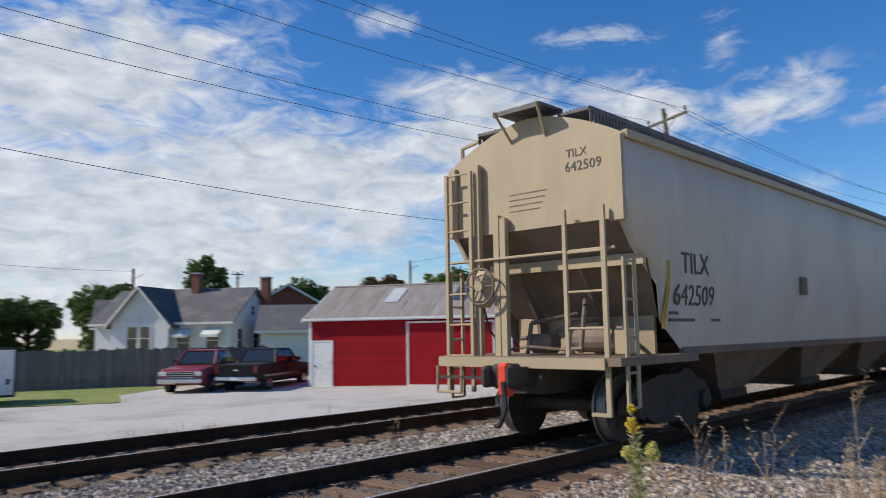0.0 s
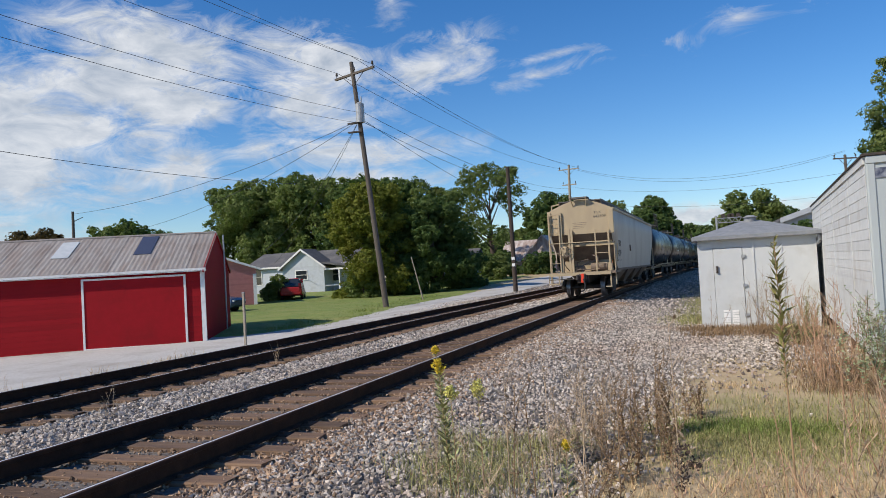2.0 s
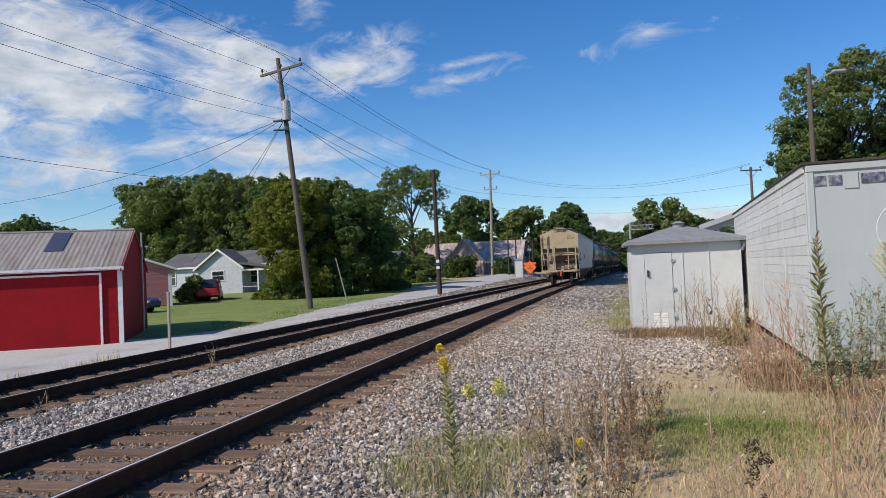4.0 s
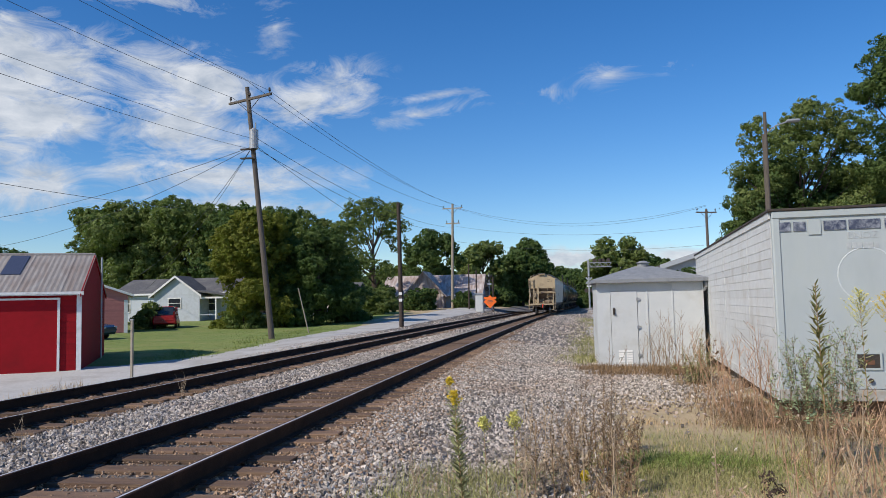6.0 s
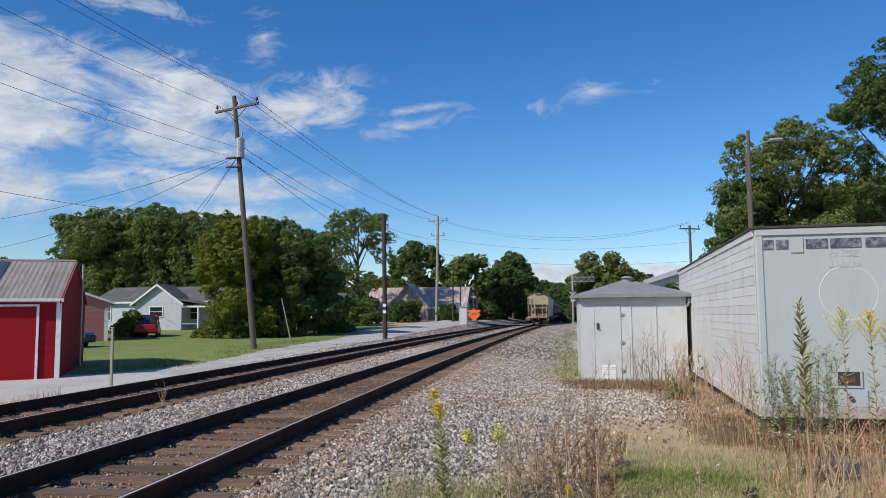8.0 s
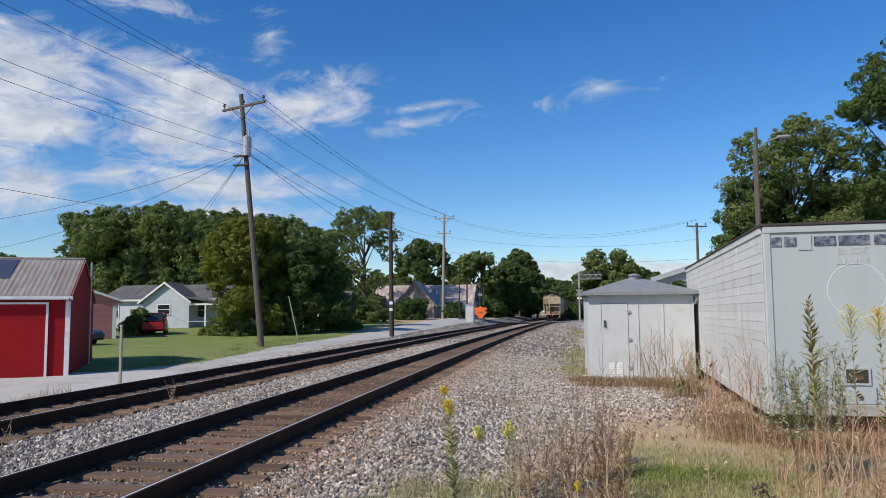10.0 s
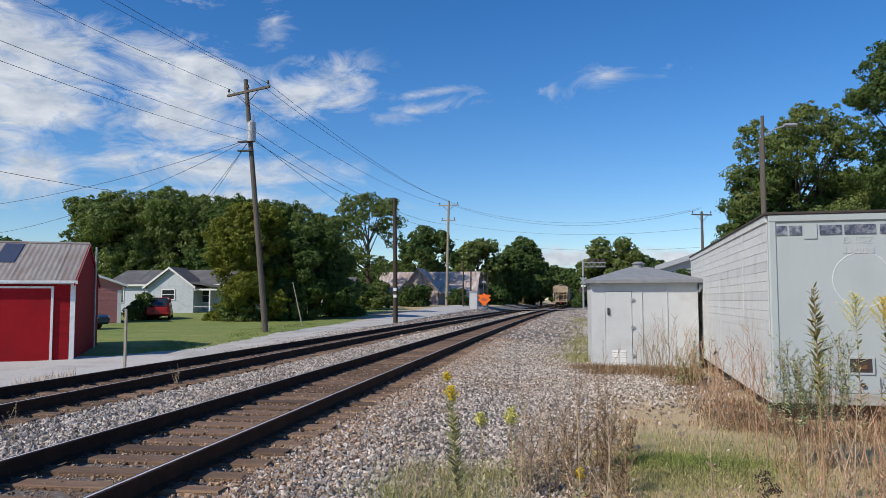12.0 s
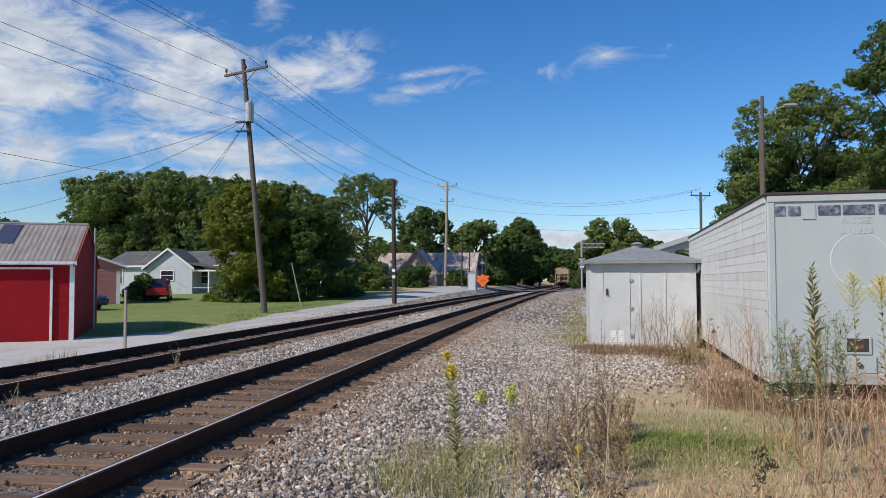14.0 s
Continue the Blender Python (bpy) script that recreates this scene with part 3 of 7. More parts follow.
# ---- tracks ----
def rail_mesh(x0, y0, y1, step):
    prof = [(-0.07, -0.175), (0.07, -0.175), (0.07, -0.16), (0.012, -0.145), (0.012, -0.045), (0.036, -0.035), (0.036, -0.004), (0.028, 0.0), (0.014, 0.0012), (-0.012, 0.0012), (-0.028, 0.0), (-0.036, -0.004), (-0.036, -0.035), (-0.012, -0.045), (-0.012, -0.145), (-0.07, -0.16)]
    ys = np.arange(y0, y1 + step, step)
    v, f = [], []
    k = len(prof)
    for y in ys:
        b = float(bend(y))
        v += [(x0 + b + px, y, pz) for px, pz in prof]
    for i in range(len(ys) - 1):
        for j in range(k):
            f.append((i * k + j, i * k + (j + 1) % k, (i + 1) * k + (j + 1) % k, (i + 1) * k + j))
    me = fast_mesh("rail", np.array(v), np.array(f), "rail")
    me.materials.append(M["railtop"])
    top = np.zeros(len(f), dtype=np.int32)
    top[[i for i in range(len(f)) if i % k == 8]] = 1
    me.polygons.foreach_set("material_index", top)
    return me


TIE_MESHES = []
for s in range(6):
    rng = random.Random(s + 40)
    bm = bmesh.new()
    bmesh.ops.create_cube(bm, size=1.0, matrix=Matrix.Diagonal((2.6, 0.225, 0.18, 1)))
    bmesh.ops.bevel(bm, geom=list(bm.edges), offset=0.012, segments=1, affect="EDGES")
    for v in bm.verts:
        v.co += Vector((rng.uniform(-0.03, 0.03), rng.uniform(-0.012, 0.012), rng.uniform(-0.008, 0.008)))
    me = done(bm, "tie")
    me.materials.append(M["tie"])
    TIE_MESHES.append(me)


def build_track(x0, label, seed):
    rng = random.Random(seed)
    tr = thing("railway_track", label, "track", kind="structure")
    for s in (-0.75, 0.75):
        part("rail", rail_mesh(x0 + s, -60, 260, 2.0), "rail", tr, "rusty steel rail with a polished top")
    ys = np.arange(-20, 250, 0.52)
    bm_plate, far = [], []
    for i, y in enumerate(ys):
        y = y + rng.uniform(-0.03, 0.03)
        m = track_pose(x0, y, -0.266 + rng.uniform(-0.012, 0.006)) @ Matrix.Rotation(rng.uniform(-0.02, 0.02), 4, "Z")
        if 0 < y < 62:
            t = new("tie", rng.choice(TIE_MESHES))
            t.parent = tr
            t.matrix_basis = m
        else:
            far.append(np.array([m @ Vector(p) for p in cube_verts((-1.3, -0.11, -0.09), (1.3, 0.11, 0.09))]))
        if y < 70:
            for s in (-0.75, 0.75):
                bm_plate.append(np.array([m @ Vector(p) for p in cube_verts((s - 0.17, -0.085, 0.085), (s + 0.17, 0.085, 0.102))]))
                for q in (-1, 1):
                    bm_plate.append(np.array([m @ Vector(p) for p in cube_verts((s + q * 0.10 - 0.022, -0.05, 0.1), (s + q * 0.10 + 0.022, -0.015, 0.128))]))
    for nm, lst, mt in (("far_ties", far, "tie"), ("tie_plates", bm_plate, "plate")):
        V = np.concatenate(lst)
        Fc = (np.arange(len(lst))[:, None, None] * 8 + CUBE_FACES[None]).reshape(-1, 4)
        ob = part(nm, fast_mesh(nm, V, Fc, mt), mt, tr)
        tagged(ob, kind="stuff")


build_track(NEAR, "main railway track with rusty rails on wooden ties", 1)
build_track(FAR, "second railway track with rusty rails on wooden ties", 2)


# ---- the barn ----
def obox(bm, lo, hi):
    c = [(a + b) / 2 for a, b in zip(lo, hi)]
    box(bm, c, [b - a for a, b in zip(lo, hi)])


def one(lo, hi, bevel=0.0):
    bm = bmesh.new()
    box(bm, [(a + b) / 2 for a, b in zip(lo, hi)], [b - a for a, b in zip(lo, hi)], bevel=bevel)
    return bm


def build_barn():
    # local frame: x along the front from its west end, y into the barn, z up from rail height
    L, W, E, R, B = 9.1, 6.4, 2.08, 3.62, -1.25
    c, s = math.cos(radians(26.4)), math.sin(radians(26.4))
    at = Matrix.Translation((-17.22 - L * c, 24.83 - L * s, 0)) @ Matrix.Rotation(radians(26.4), 4, "Z")
    b = thing("barn", "small red board barn with a weathered tin roof", "barn", at)
    bm = bmesh.new()
    obox(bm, (0, W - 0.12, B), (L, W, E))
    part("wall", bm, "red", b)
    # front wall, with an opening for the white door
    bm = bmesh.new()
    for lo, hi in (((0, 0, B), (0.14, 0.12, E)), ((1.06, 0, B), (L, 0.12, E)), ((0.14, 0, 1.09), (1.06, 0.12, E))):
        obox(bm, lo, hi)
    part("wall", bm, "red", b)
    for x in (0.0, L - 0.12):
        bm = bmesh.new()
        prism(bm, [(0.12, B), (W - 0.12, B), (W - 0.12, E), (W / 2, R - 0.06), (0.12, E)], "x", x, x + 0.12)
        part("wall", bm, "red", b)
    # boards of the front, each a hair proud of the next
    me = done(one((0, -0.012, 0), (1, 0.0, 0.19)), "board")
    me.materials.append(M["red"])
    for i in range(15):
        o = new("board", me)
        o.parent = b
        o.matrix_basis = Matrix.Translation((1.13, -0.002 * (i % 2), -0.92 + i * 0.196)) @ Matrix.Diagonal((L - 1.3, 1, 1, 1))
    # great sliding door and its white trim
    part("sliding_door", one((4.65, -0.06, -0.78), (8.35, -0.022, 1.84)), "red", b, "wide red board door with white trim")
    for lo, hi in (((4.58, -0.085, -0.8), (4.66, -0.02, 1.9)), ((8.34, -0.085, -0.8), (8.42, -0.02, 1.9)), ((4.66, -0.085, 1.83), (8.34, -0.02, 1.9)), ((4.66, -0.085, -0.84), (8.34, -0.02, -0.75))):
        part("trim_board", one(lo, hi), "white", b, "white-painted trim board")
    for lo, hi in (((-0.03, -0.03, B), (0.09, 0.06, E)), ((L - 0.14, -0.03, B), (L + 0.02, 0.06, E))):
        part("corner_board", one(lo, hi), "white", b, "white corner board")
    part("eave_board", one((-0.25, -0.27, E - 0.10), (L + 0.12, -0.21, E + 0.03)), "white", b, "white eave board")
    part("bottom_board", one((1.06, -0.03, -1.0), (4.25, 0.0, -0.93)), "white", b, "thin white board along the wall's foot")
    door = part("door", one((0.15, -0.02, -0.97), (1.05, 0.03, 1.08)), "white", b, "plain white door, shut")
    part("knob", one((0.24, -0.07, 0.0), (0.30, -0.02, 0.06)), "iron", door)
    for lo, hi in (((0.08, -0.04, -0.97), (0.15, 0.0, 1.14)), ((1.05, -0.04, -0.97), (1.12, 0.0, 1.14)), ((0.15, -0.04, 1.08), (1.05, 0.0, 1.14))):
        part("door_frame", one(lo, hi), "white", b)
    # roof: corrugated tin in sheets, and one translucent pane
    for side in (0, 1):
        a = Vector((0, -0.28, E - 0.12)) if side == 0 else Vector((0, W + 0.28, E - 0.12))
        top = Vector((0, W / 2, R))
        d = top - a
        n = 13
        for i in range(n):
            x0, x1 = -0.28 + i * (L + 0.33) / n, -0.28 + (i + 1) * (L + 0.33) / n + 0.02
            k = 9
            V = []
            lift = 0.008 * (i % 2)
            for zi in range(2):
                for j in range(k):
                    xx = x0 + (x1 - x0) * j / (k - 1)
                    w = 0.008 * math.cos(j * math.pi)
                    for t in (0.0, 1.0):
                        p = a + d * t
                        V.append((xx, p.y, p.z + 0.05 + w + lift - 0.012 * zi))
            V = np.array(V)
            Fc = []
            for j in range(k - 1):
                Fc.append((2 * j, 2 * j + 2, 2 * j + 3, 2 * j + 1))
                Fc.append((2 * k + 2 * j, 2 * k + 2 * j + 1, 2 * k + 2 * j + 3, 2 * k + 2 * j + 2))
            part("roof_sheet", fast_mesh("roof_sheet", V, np.array(Fc), "roof_tin"), "roof_tin", b)
        if side == 0:
            for x0, mt, lb in ((3.0, "skylight", "pale translucent roof pane"), (6.15, "roof_blue", "dark bluish roof sheet")):
                p0, p1 = a + d * 0.48, a + d * (0.9 if mt == "skylight" else 0.96)
                nrm = Vector((0, -d.z, d.y)).normalized() * 0.085
                if nrm.z < 0:
                    nrm = -nrm
                V = np.array([(x0, p0.y + nrm.y, p0.z + nrm.z), (x0 + 0.66, p0.y + nrm.y, p0.z + nrm.z), (x0 + 0.66, p1.y + nrm.y, p1.z + nrm.z), (x0, p1.y + nrm.y, p1.z + nrm.z)])
                V = np.r_[V, V - np.array([0, 0, 0.02])]
                part("roof_pane", fast_mesh("roof_pane", V, CUBE_FACES, mt), mt, b, lb)
    for side, x in ((0, -0.30), (1, L + 0.004)):
        for y0, y1 in ((-0.28, W / 2), (W + 0.28, W / 2)):
            bm = bmesh.new()
            prism(bm, [(y0, E - 0.16), (y0, E - 0.05), (y1, R + 0.06), (y1, R - 0.06)], "x", x, x + 0.04)
            part("barge_board", bm, "white" if side == 0 else "red", b)
    bm = bmesh.new()
    rod(bm, (-0.27, W / 2, R + 0.06), (L + 0.03, W / 2, R + 0.06), 0.06)
    part("ridge_cap", bm, "roof_tin", b)
    bm = bmesh.new()
    rod(bm, (L + 0.10, 4.6, B), (L + 0.10, 4.6, 3.65), 0.035, seg=8)
    part("vent_pipe", bm, "galv", b, "thin pale pipe up the gable wall")


build_barn()


# ---- the metal shed and the old trailer body ----
def build_shed():
    s = thing("equipment_shed", "pale grey metal equipment shed with a low hipped roof", "shed", Matrix.Translation((1.01, 20.84, 0)))
    W, D, B, E = 2.80, 2.6, -0.5, 1.86
    for lo, hi in (((0, 0, B), (0.36, 0.05, E)), ((1.08, 0, B), (W, 0.05, E)), ((0.36, 0, 1.62), (1.08, 0.05, E)), ((0, D - 0.05, B), (W, D, E)), ((0, 0.05, B), (0.05, D - 0.05, E)), ((W - 0.05, 0.05, B), (W, D - 0.05, E))):
        part("wall", one(lo, hi), "shed_paint", s)
    door = part("door", one((0.37, -0.012, -0.42), (1.07, 0.035, 1.61), 0.008), "shed_paint", s, "flat grey metal door, shut")
    for z in (-0.15, 0.6, 1.35):
        bm = one((1.04, -0.035, z), (1.14, -0.01, z + 0.07))
        rod(bm, (1.07, -0.03, z - 0.02), (1.07, -0.03, z + 0.09), 0.014)
        part("hinge", bm, "galv", door)
    bm = one((0.42, -0.05, 0.98), (0.47, -0.012, 1.16))
    rod(bm, (0.445, -0.05, 1.08), (0.445, -0.09, 1.02), 0.012)
    part("handle", bm, "iron", door)
    for cx in (0.535, 0.745):
        for i in range(6):
            bm = bmesh.new()
            z = -0.36 + i * 0.065
            prism(bm, [(-0.03, z), (-0.012, z), (-0.012, z + 0.05), (-0.018, z + 0.05)], "x", cx, cx + 0.16)
            part("louvre", bm, "white", door, "pale vent louvre")
    for x in (1.32, 1.98, W - 0.03):
        part("seam", one((x, -0.022, B), (x + 0.03, 0.0, E)), "shed_paint", s)
    part("sill", one((-0.03, -0.03, B - 0.12), (W + 0.03, D, B + 0.02)), "rust", s)
    bm = bmesh.new()
    a = [bm.verts.new(p) for p in ((-0.14, -0.22, 1.93), (W + 0.16, -0.22, 1.93), (W + 0.16, D + 0.2, 1.93), (-0.14, D + 0.2, 1.93))]
    t = [bm.verts.new(p) for p in ((W / 2 - 0.2, D / 2, 2.34), (W / 2 + 0.2, D / 2, 2.34))]
    lo = [bm.verts.new((v.co.x, v.co.y, 1.84)) for v in a]
    for q in ((a[0], a[1], t[1], t[0]), (a[1], a[2], t[1]), (a[2], a[3], t[0], t[1]), (a[3], a[0], t[0]), lo[::-1]):
        bm.faces.new(q)
    for i in range(4):
        bm.faces.new((lo[i], lo[(i + 1) % 4], a[(i + 1) % 4], a[i]))
    part("roof", bm, "shed_roof", s, "grey hipped roof")
    bm = bmesh.new()
    rod(bm, (W / 2, D / 2, 2.30), (W / 2, D / 2, 2.42), 0.16, seg=14)
    rod(bm, (W / 2, D / 2, 2.42), (W / 2, D / 2, 2.48), 0.21, 0.08, seg=14)
    part("roof_vent", bm, "shed_roof", s)
    bm = bmesh.new()
    tube(bm, [(W + 0.07, -0.1, 1.82), (W + 0.07, -0.06, 1.68), (W + 0.02, 0.02, 1.6)], 0.05)
    part("gutter_spout", bm, "galv", s)


build_shed()


def text_mesh(body, size, depth=0.004):
    cu = bpy.data.curves.new("lettering", "FONT")
    cu.body, cu.size, cu.extrude, cu.align_x, cu.resolution_u = body, size, depth, "CENTER", 2
    tmp = bpy.data.objects.new("tmp", cu)
    scene.collection.objects.link(tmp)
    me = bpy.data.meshes.new_from_object(tmp.evaluated_get(bpy.context.evaluated_depsgraph_get()))
    bpy.data.objects.remove(tmp)
    return me


def build_trailer():
    X0, Y0, B, T, W, LEN = 3.24, 11.9, -0.16, 2.69, 2.5, 12.0
    t = thing("trailer_body", "old white box trailer body standing on timbers", "trailer", P(X0, Y0, -4.5))
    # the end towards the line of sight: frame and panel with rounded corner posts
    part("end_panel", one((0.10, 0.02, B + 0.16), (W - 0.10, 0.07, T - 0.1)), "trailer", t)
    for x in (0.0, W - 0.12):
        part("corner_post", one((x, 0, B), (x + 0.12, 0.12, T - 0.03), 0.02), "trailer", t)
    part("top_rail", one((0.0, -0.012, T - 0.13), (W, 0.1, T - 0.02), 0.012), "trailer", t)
    part("bottom_rail", one((0.0, -0.015, B), (W, 0.1, B + 0.17), 0.012), "trailer_low", t, "dented lower rail with rust at its edges")
    for x in np.arange(0.62, W - 0.2, 0.62):
        part("panel_seam", one((x, 0.0185, B + 0.17), (x + 0.012, 0.02, T - 0.13)), "trailer", t)
    # sides of horizontal lap panels
    for i in range(17):
        z = B + 0.17 + i * (T - B - 0.28) / 17
        h = (T - B - 0.28) / 17
        for sx in (0, 1):
            bm = bmesh.new()
            x = 0.0 if sx == 0 else W
            d = -1 if sx == 0 else 1
            prism(bm, [(x, z), (x + d * 0.009, z + 0.002), (x + d * 0.004, z + h), (x - d * 0.03, z + h), (x - d * 0.03, z)], "y", 0.12, LEN)
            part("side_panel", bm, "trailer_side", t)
    for y in np.arange(2.4, LEN, 3.2):
        part("side_seam", one((-0.0115, y, B + 0.1), (0.0, y + 0.012, T - 0.1)), "trailer_side", t)
    for x in (-0.028, W - 0.02):
        part("side_rail", one((x, 0.1, T - 0.12), (x + 0.05, LEN, T - 0.01)), "trailer_side", t)
        part("side_rail", one((x, 0.1, B), (x + 0.05, LEN, B + 0.17)), "trailer_side", t)
    part("far_end", one((0, LEN - 0.06, B), (W, LEN, T)), "trailer", t)
    part("floor_frame", one((0.04, 0.06, B + 0.02), (W - 0.04, LEN - 0.06, B + 0.14)), "rust", t)
    bm = one((-0.05, -0.03, T - 0.02), (W + 0.05, LEN + 0.03, T + 0.02), 0.008)
    part("roof", bm, "iron", t, "thin dark roof edge, rusty")
    # dark scuffed band under the top rail, in plates
    for a, b in ((0.10, 0.26), (0.30, 0.47), (0.72, 1.02), (1.06, 1.48), (1.54, 1.86), (1.92, 2.3)):
        part("band_plate", one((a, 0.004, 2.36), (b, 0.014, 2.50)), "navy", t, "dark blue plate with flaking paint")
    part("patch_plate", one((0.50, 0.002, 2.30), (0.68, 0.014, 2.53)), "trailer", t)
    # faded lettering
    me = text_mesh("BNOZ", 0.15, 0.002)
    me.materials.append(M["faded"])
    o = part("lettering", me, "faded", t, "faded grey letters")
    o.matrix_basis = Matrix.Translation((1.24, 0.016, 2.22)) @ Matrix.Rotation(radians(90), 4, "X")
    for k in range(6):
        part("faded_mark", one((1.02 + k * 0.075, 0.012, 2.07), (1.075 + k * 0.075, 0.018, 2.16)), "faded", t)
    bm = bmesh.new()
    n = 40
    ring = [[bm.verts.new((1.28 + r * math.cos(2 * math.pi * i / n), y, 1.68 + r * math.sin(2 * math.pi * i / n))) for i in range(n)] for r, y in ((0.412, 0.0195), (0.406, 0.0165), (0.396, 0.0165), (0.390, 0.0195))]
    for a, b in zip(ring[:-1], ring[1:]):
        for i in range(n):
            bm.faces.new((a[i], a[(i + 1) % n], b[(i + 1) % n], b[i]))
    part("round_emblem", bm, "ring", t, "faint pale ring")
    # coupling box low on the end
    part("socket_box", one((1.06, -0.004, 0.32), (1.36, 0.02, 0.52)), "iron", t, "dark recessed connector box")
    part("socket_lid", one((1.17, -0.012, 0.37), (1.29, -0.004, 0.43)), "rust", t)
    for lo, hi in (((1.03, -0.012, 0.29), (1.39, 0.02, 0.32)), ((1.03, -0.012, 0.52), (1.39, 0.02, 0.55)), ((1.03, -0.012, 0.32), (1.06, 0.02, 0.52)), ((1.36, -0.012, 0.32), (1.39, 0.02, 0.52))):
        part("socket_frame", one(lo, hi), "trailer", t)
    part("socket_plate", one((1.0, -0.012, 0.02), (1.45, 0.02, 0.27)), "trailer", t)
    bm = bmesh.new()
    rod(bm, (1.22, -0.05, 0.14), (1.22, 0.0, 0.14), 0.035, seg=10)
    part("socket", bm, "iron", t)
    for y in (0.25, 4.0, 7.8, 11.4):
        part("timber", one((0.05, y, -0.5), (W - 0.05, y + 0.2, B)), "tie", t, "weathered timber block")


build_trailer()


# ---- houses ----
def gable_house(name, label, at, w, d, base, eave, ridge, wall, roof, along="x", over=0.35, windows=(), chimneys=(), courses=0, category="house", barge="white"):
    """Local frame: front in the plane y=0 facing -y, x to its right. along: the ridge's way."""
    h = thing(name, label, category, at)
    t = 0.16
    for lo, hi in (((0, 0, base), (w, t, eave)), ((0, d - t, base), (w, d, eave)), ((0, t, base), (t, d - t, eave)), ((w - t, t, base), (w, d - t, eave))):
        part("wall", one(lo, hi), wall, h)
    if courses:
        n = int((eave - base) / courses)
        for i in range(n):
            z = base + i * courses
            for (lo, hi) in (((-0.012, -0.014, z), (w + 0.012, 0.0, z + courses * 0.5)), ((w, 0.0, z), (w + 0.014, d, z + courses * 0.5))):
                part("siding_course", one(lo, hi), wall, h)
    e, r = eave, ridge
    if along == "x":
        for x in (0.0, w - t):
            bm = bmesh.new()
            prism(bm, [(0, e), (d, e), (d / 2, r - 0.03)], "x", x, x + t)
            part("gable", bm, wall, h)
        for s in (0, 1):
            bm = bmesh.new()
            y0 = -over if s == 0 else d + over
            ze = e - (r - e) * over / (d / 2)
            prism(bm, [(y0, ze), (d / 2, r), (d / 2, r + 0.12), (y0, ze + 0.12)], "x", -over, w + over)
            part("roof", bm, roof, h)
            part("eave_board", one((-over, y0 - 0.03 if s == 0 else y0, ze - 0.06), (w + over, y0 if s == 0 else y0 + 0.03, ze + 0.11)), "white", h)
    else:
        for y in (0.0, d - t):
            bm = bmesh.new()
            prism(bm, [(0, e), (w, e), (w / 2, r - 0.03)], "y", y, y + t)
            part("gable", bm, wall, h)
        for s in (0, 1):
            bm = bmesh.new()
            x0 = -over if s == 0 else w + over
            ze = e - (r - e) * over / (w / 2)
            prism(bm, [(x0, ze), (w / 2, r), (w / 2, r + 0.12), (x0, ze + 0.12)], "y", -over, d + over)
            part("roof", bm, roof, h)
            bm = bmesh.new()
            prism(bm, [(x0, ze - 0.08), (w / 2, r - 0.08), (w / 2, r + 0.13), (x0, ze + 0.13)], "y", -over - 0.04, -over)
            part("barge_board", bm, barge, h)
    for side, a, z, ww, hh in windows:
        win = new("window")
        win.parent = h
        if side == "front":
            win.matrix_basis = Matrix.Translation((a, -0.02, z))
        elif side == "right":
            win.matrix_basis = Matrix.Translation((w + 0.02, a, z)) @ Matrix.Rotation(radians(90), 4, "Z")
        else:
            win.matrix_basis = Matrix.Translation((-0.02, a, z)) @ Matrix.Rotation(radians(-90), 4, "Z")
        part("pane", one((0, -0.01, 0), (ww, 0.03, hh)), "glass", win)
        bm = bmesh.new()
        for lo, hi in (((-0.09, -0.035, -0.09), (0, 0.03, hh + 0.09)), ((ww, -0.035, -0.09), (ww + 0.09, 0.03, hh + 0.09)), ((0, -0.035, hh), (ww, 0.03, hh + 0.09)), ((0, -0.045, -0.09), (ww, 0.03, 0)), ((0, -0.03, hh / 2 - 0.025), (ww, 0.02, hh / 2 + 0.025))):
            obox(bm, lo, hi)
        part("window_frame", bm, "white", win)
    for x, y, z0, z1, s in chimneys:
        ch = part("chimney", one((x, y, z0), (x + s, y + s, z1)), "brick", h, "red brick chimney")
        part("chimney_cap", one((x - 0.06, y - 0.06, z1), (x + s + 0.06, y + s + 0.06, z1 + 0.1)), "siding_grey", ch)
    return h


# pale house on the lawn: long wing and a gabled front
hw = gable_house("house", "white bungalow with a grey shingle roof behind the lawn", P(-43.3, 67.5), 12.0, 7.5, 0.0, 2.95, 4.35, "siding_pale", "shingle", "x", windows=(("front", 0.6, 1.2, 1.0, 1.6), ("front", 9.7, 1.2, 0.8, 1.3)))
gable_house("house_porch", "gabled front of the white bungalow with a sash window", P(-38.05, 65.6), 4.6, 2.4, 0.0, 2.75, 4.4, "siding_pale", "shingle", "y", windows=(("front", 1.5, 1.5, 1.2, 0.85),), category="house front")
po = thing("porch", "shaded open porch of the white bungalow", "porch", P(-33.4, 65.7))
bm = bmesh.new()
prism(bm, [(-0.3, 2.95), (3.4, 2.45), (3.4, 2.6), (-0.3, 3.12)], "y", -0.3, 1.9)
part("roof", bm, "shingle", po)
part("beam", one((0.0, -0.1, 2.3), (3.2, 0.06, 2.46)), "white", po)
for x in (1.5, 3.1):
    part("post", one((x, -0.1, 0.0), (x + 0.12, 0.02, 2.3)), "white", po)
part("rail", one((0.0, -0.08, 0.75), (3.2, -0.02, 0.83)), "siding_grey", po)
part("deck", one((0.0, -0.15, -0.1), (3.3, 1.8, 0.16)), "siding_grey", po)
pk = thing("lean_to_shed", "low pink clapboard shed with a white sloping eave", "shed", P(-33.5, 46.2, 33))
bm = bmesh.new()
prism(bm, [(0, -0.3), (4.1, -0.3), (4.1, 2.45), (0, 3.95)], "y", 0, 4)
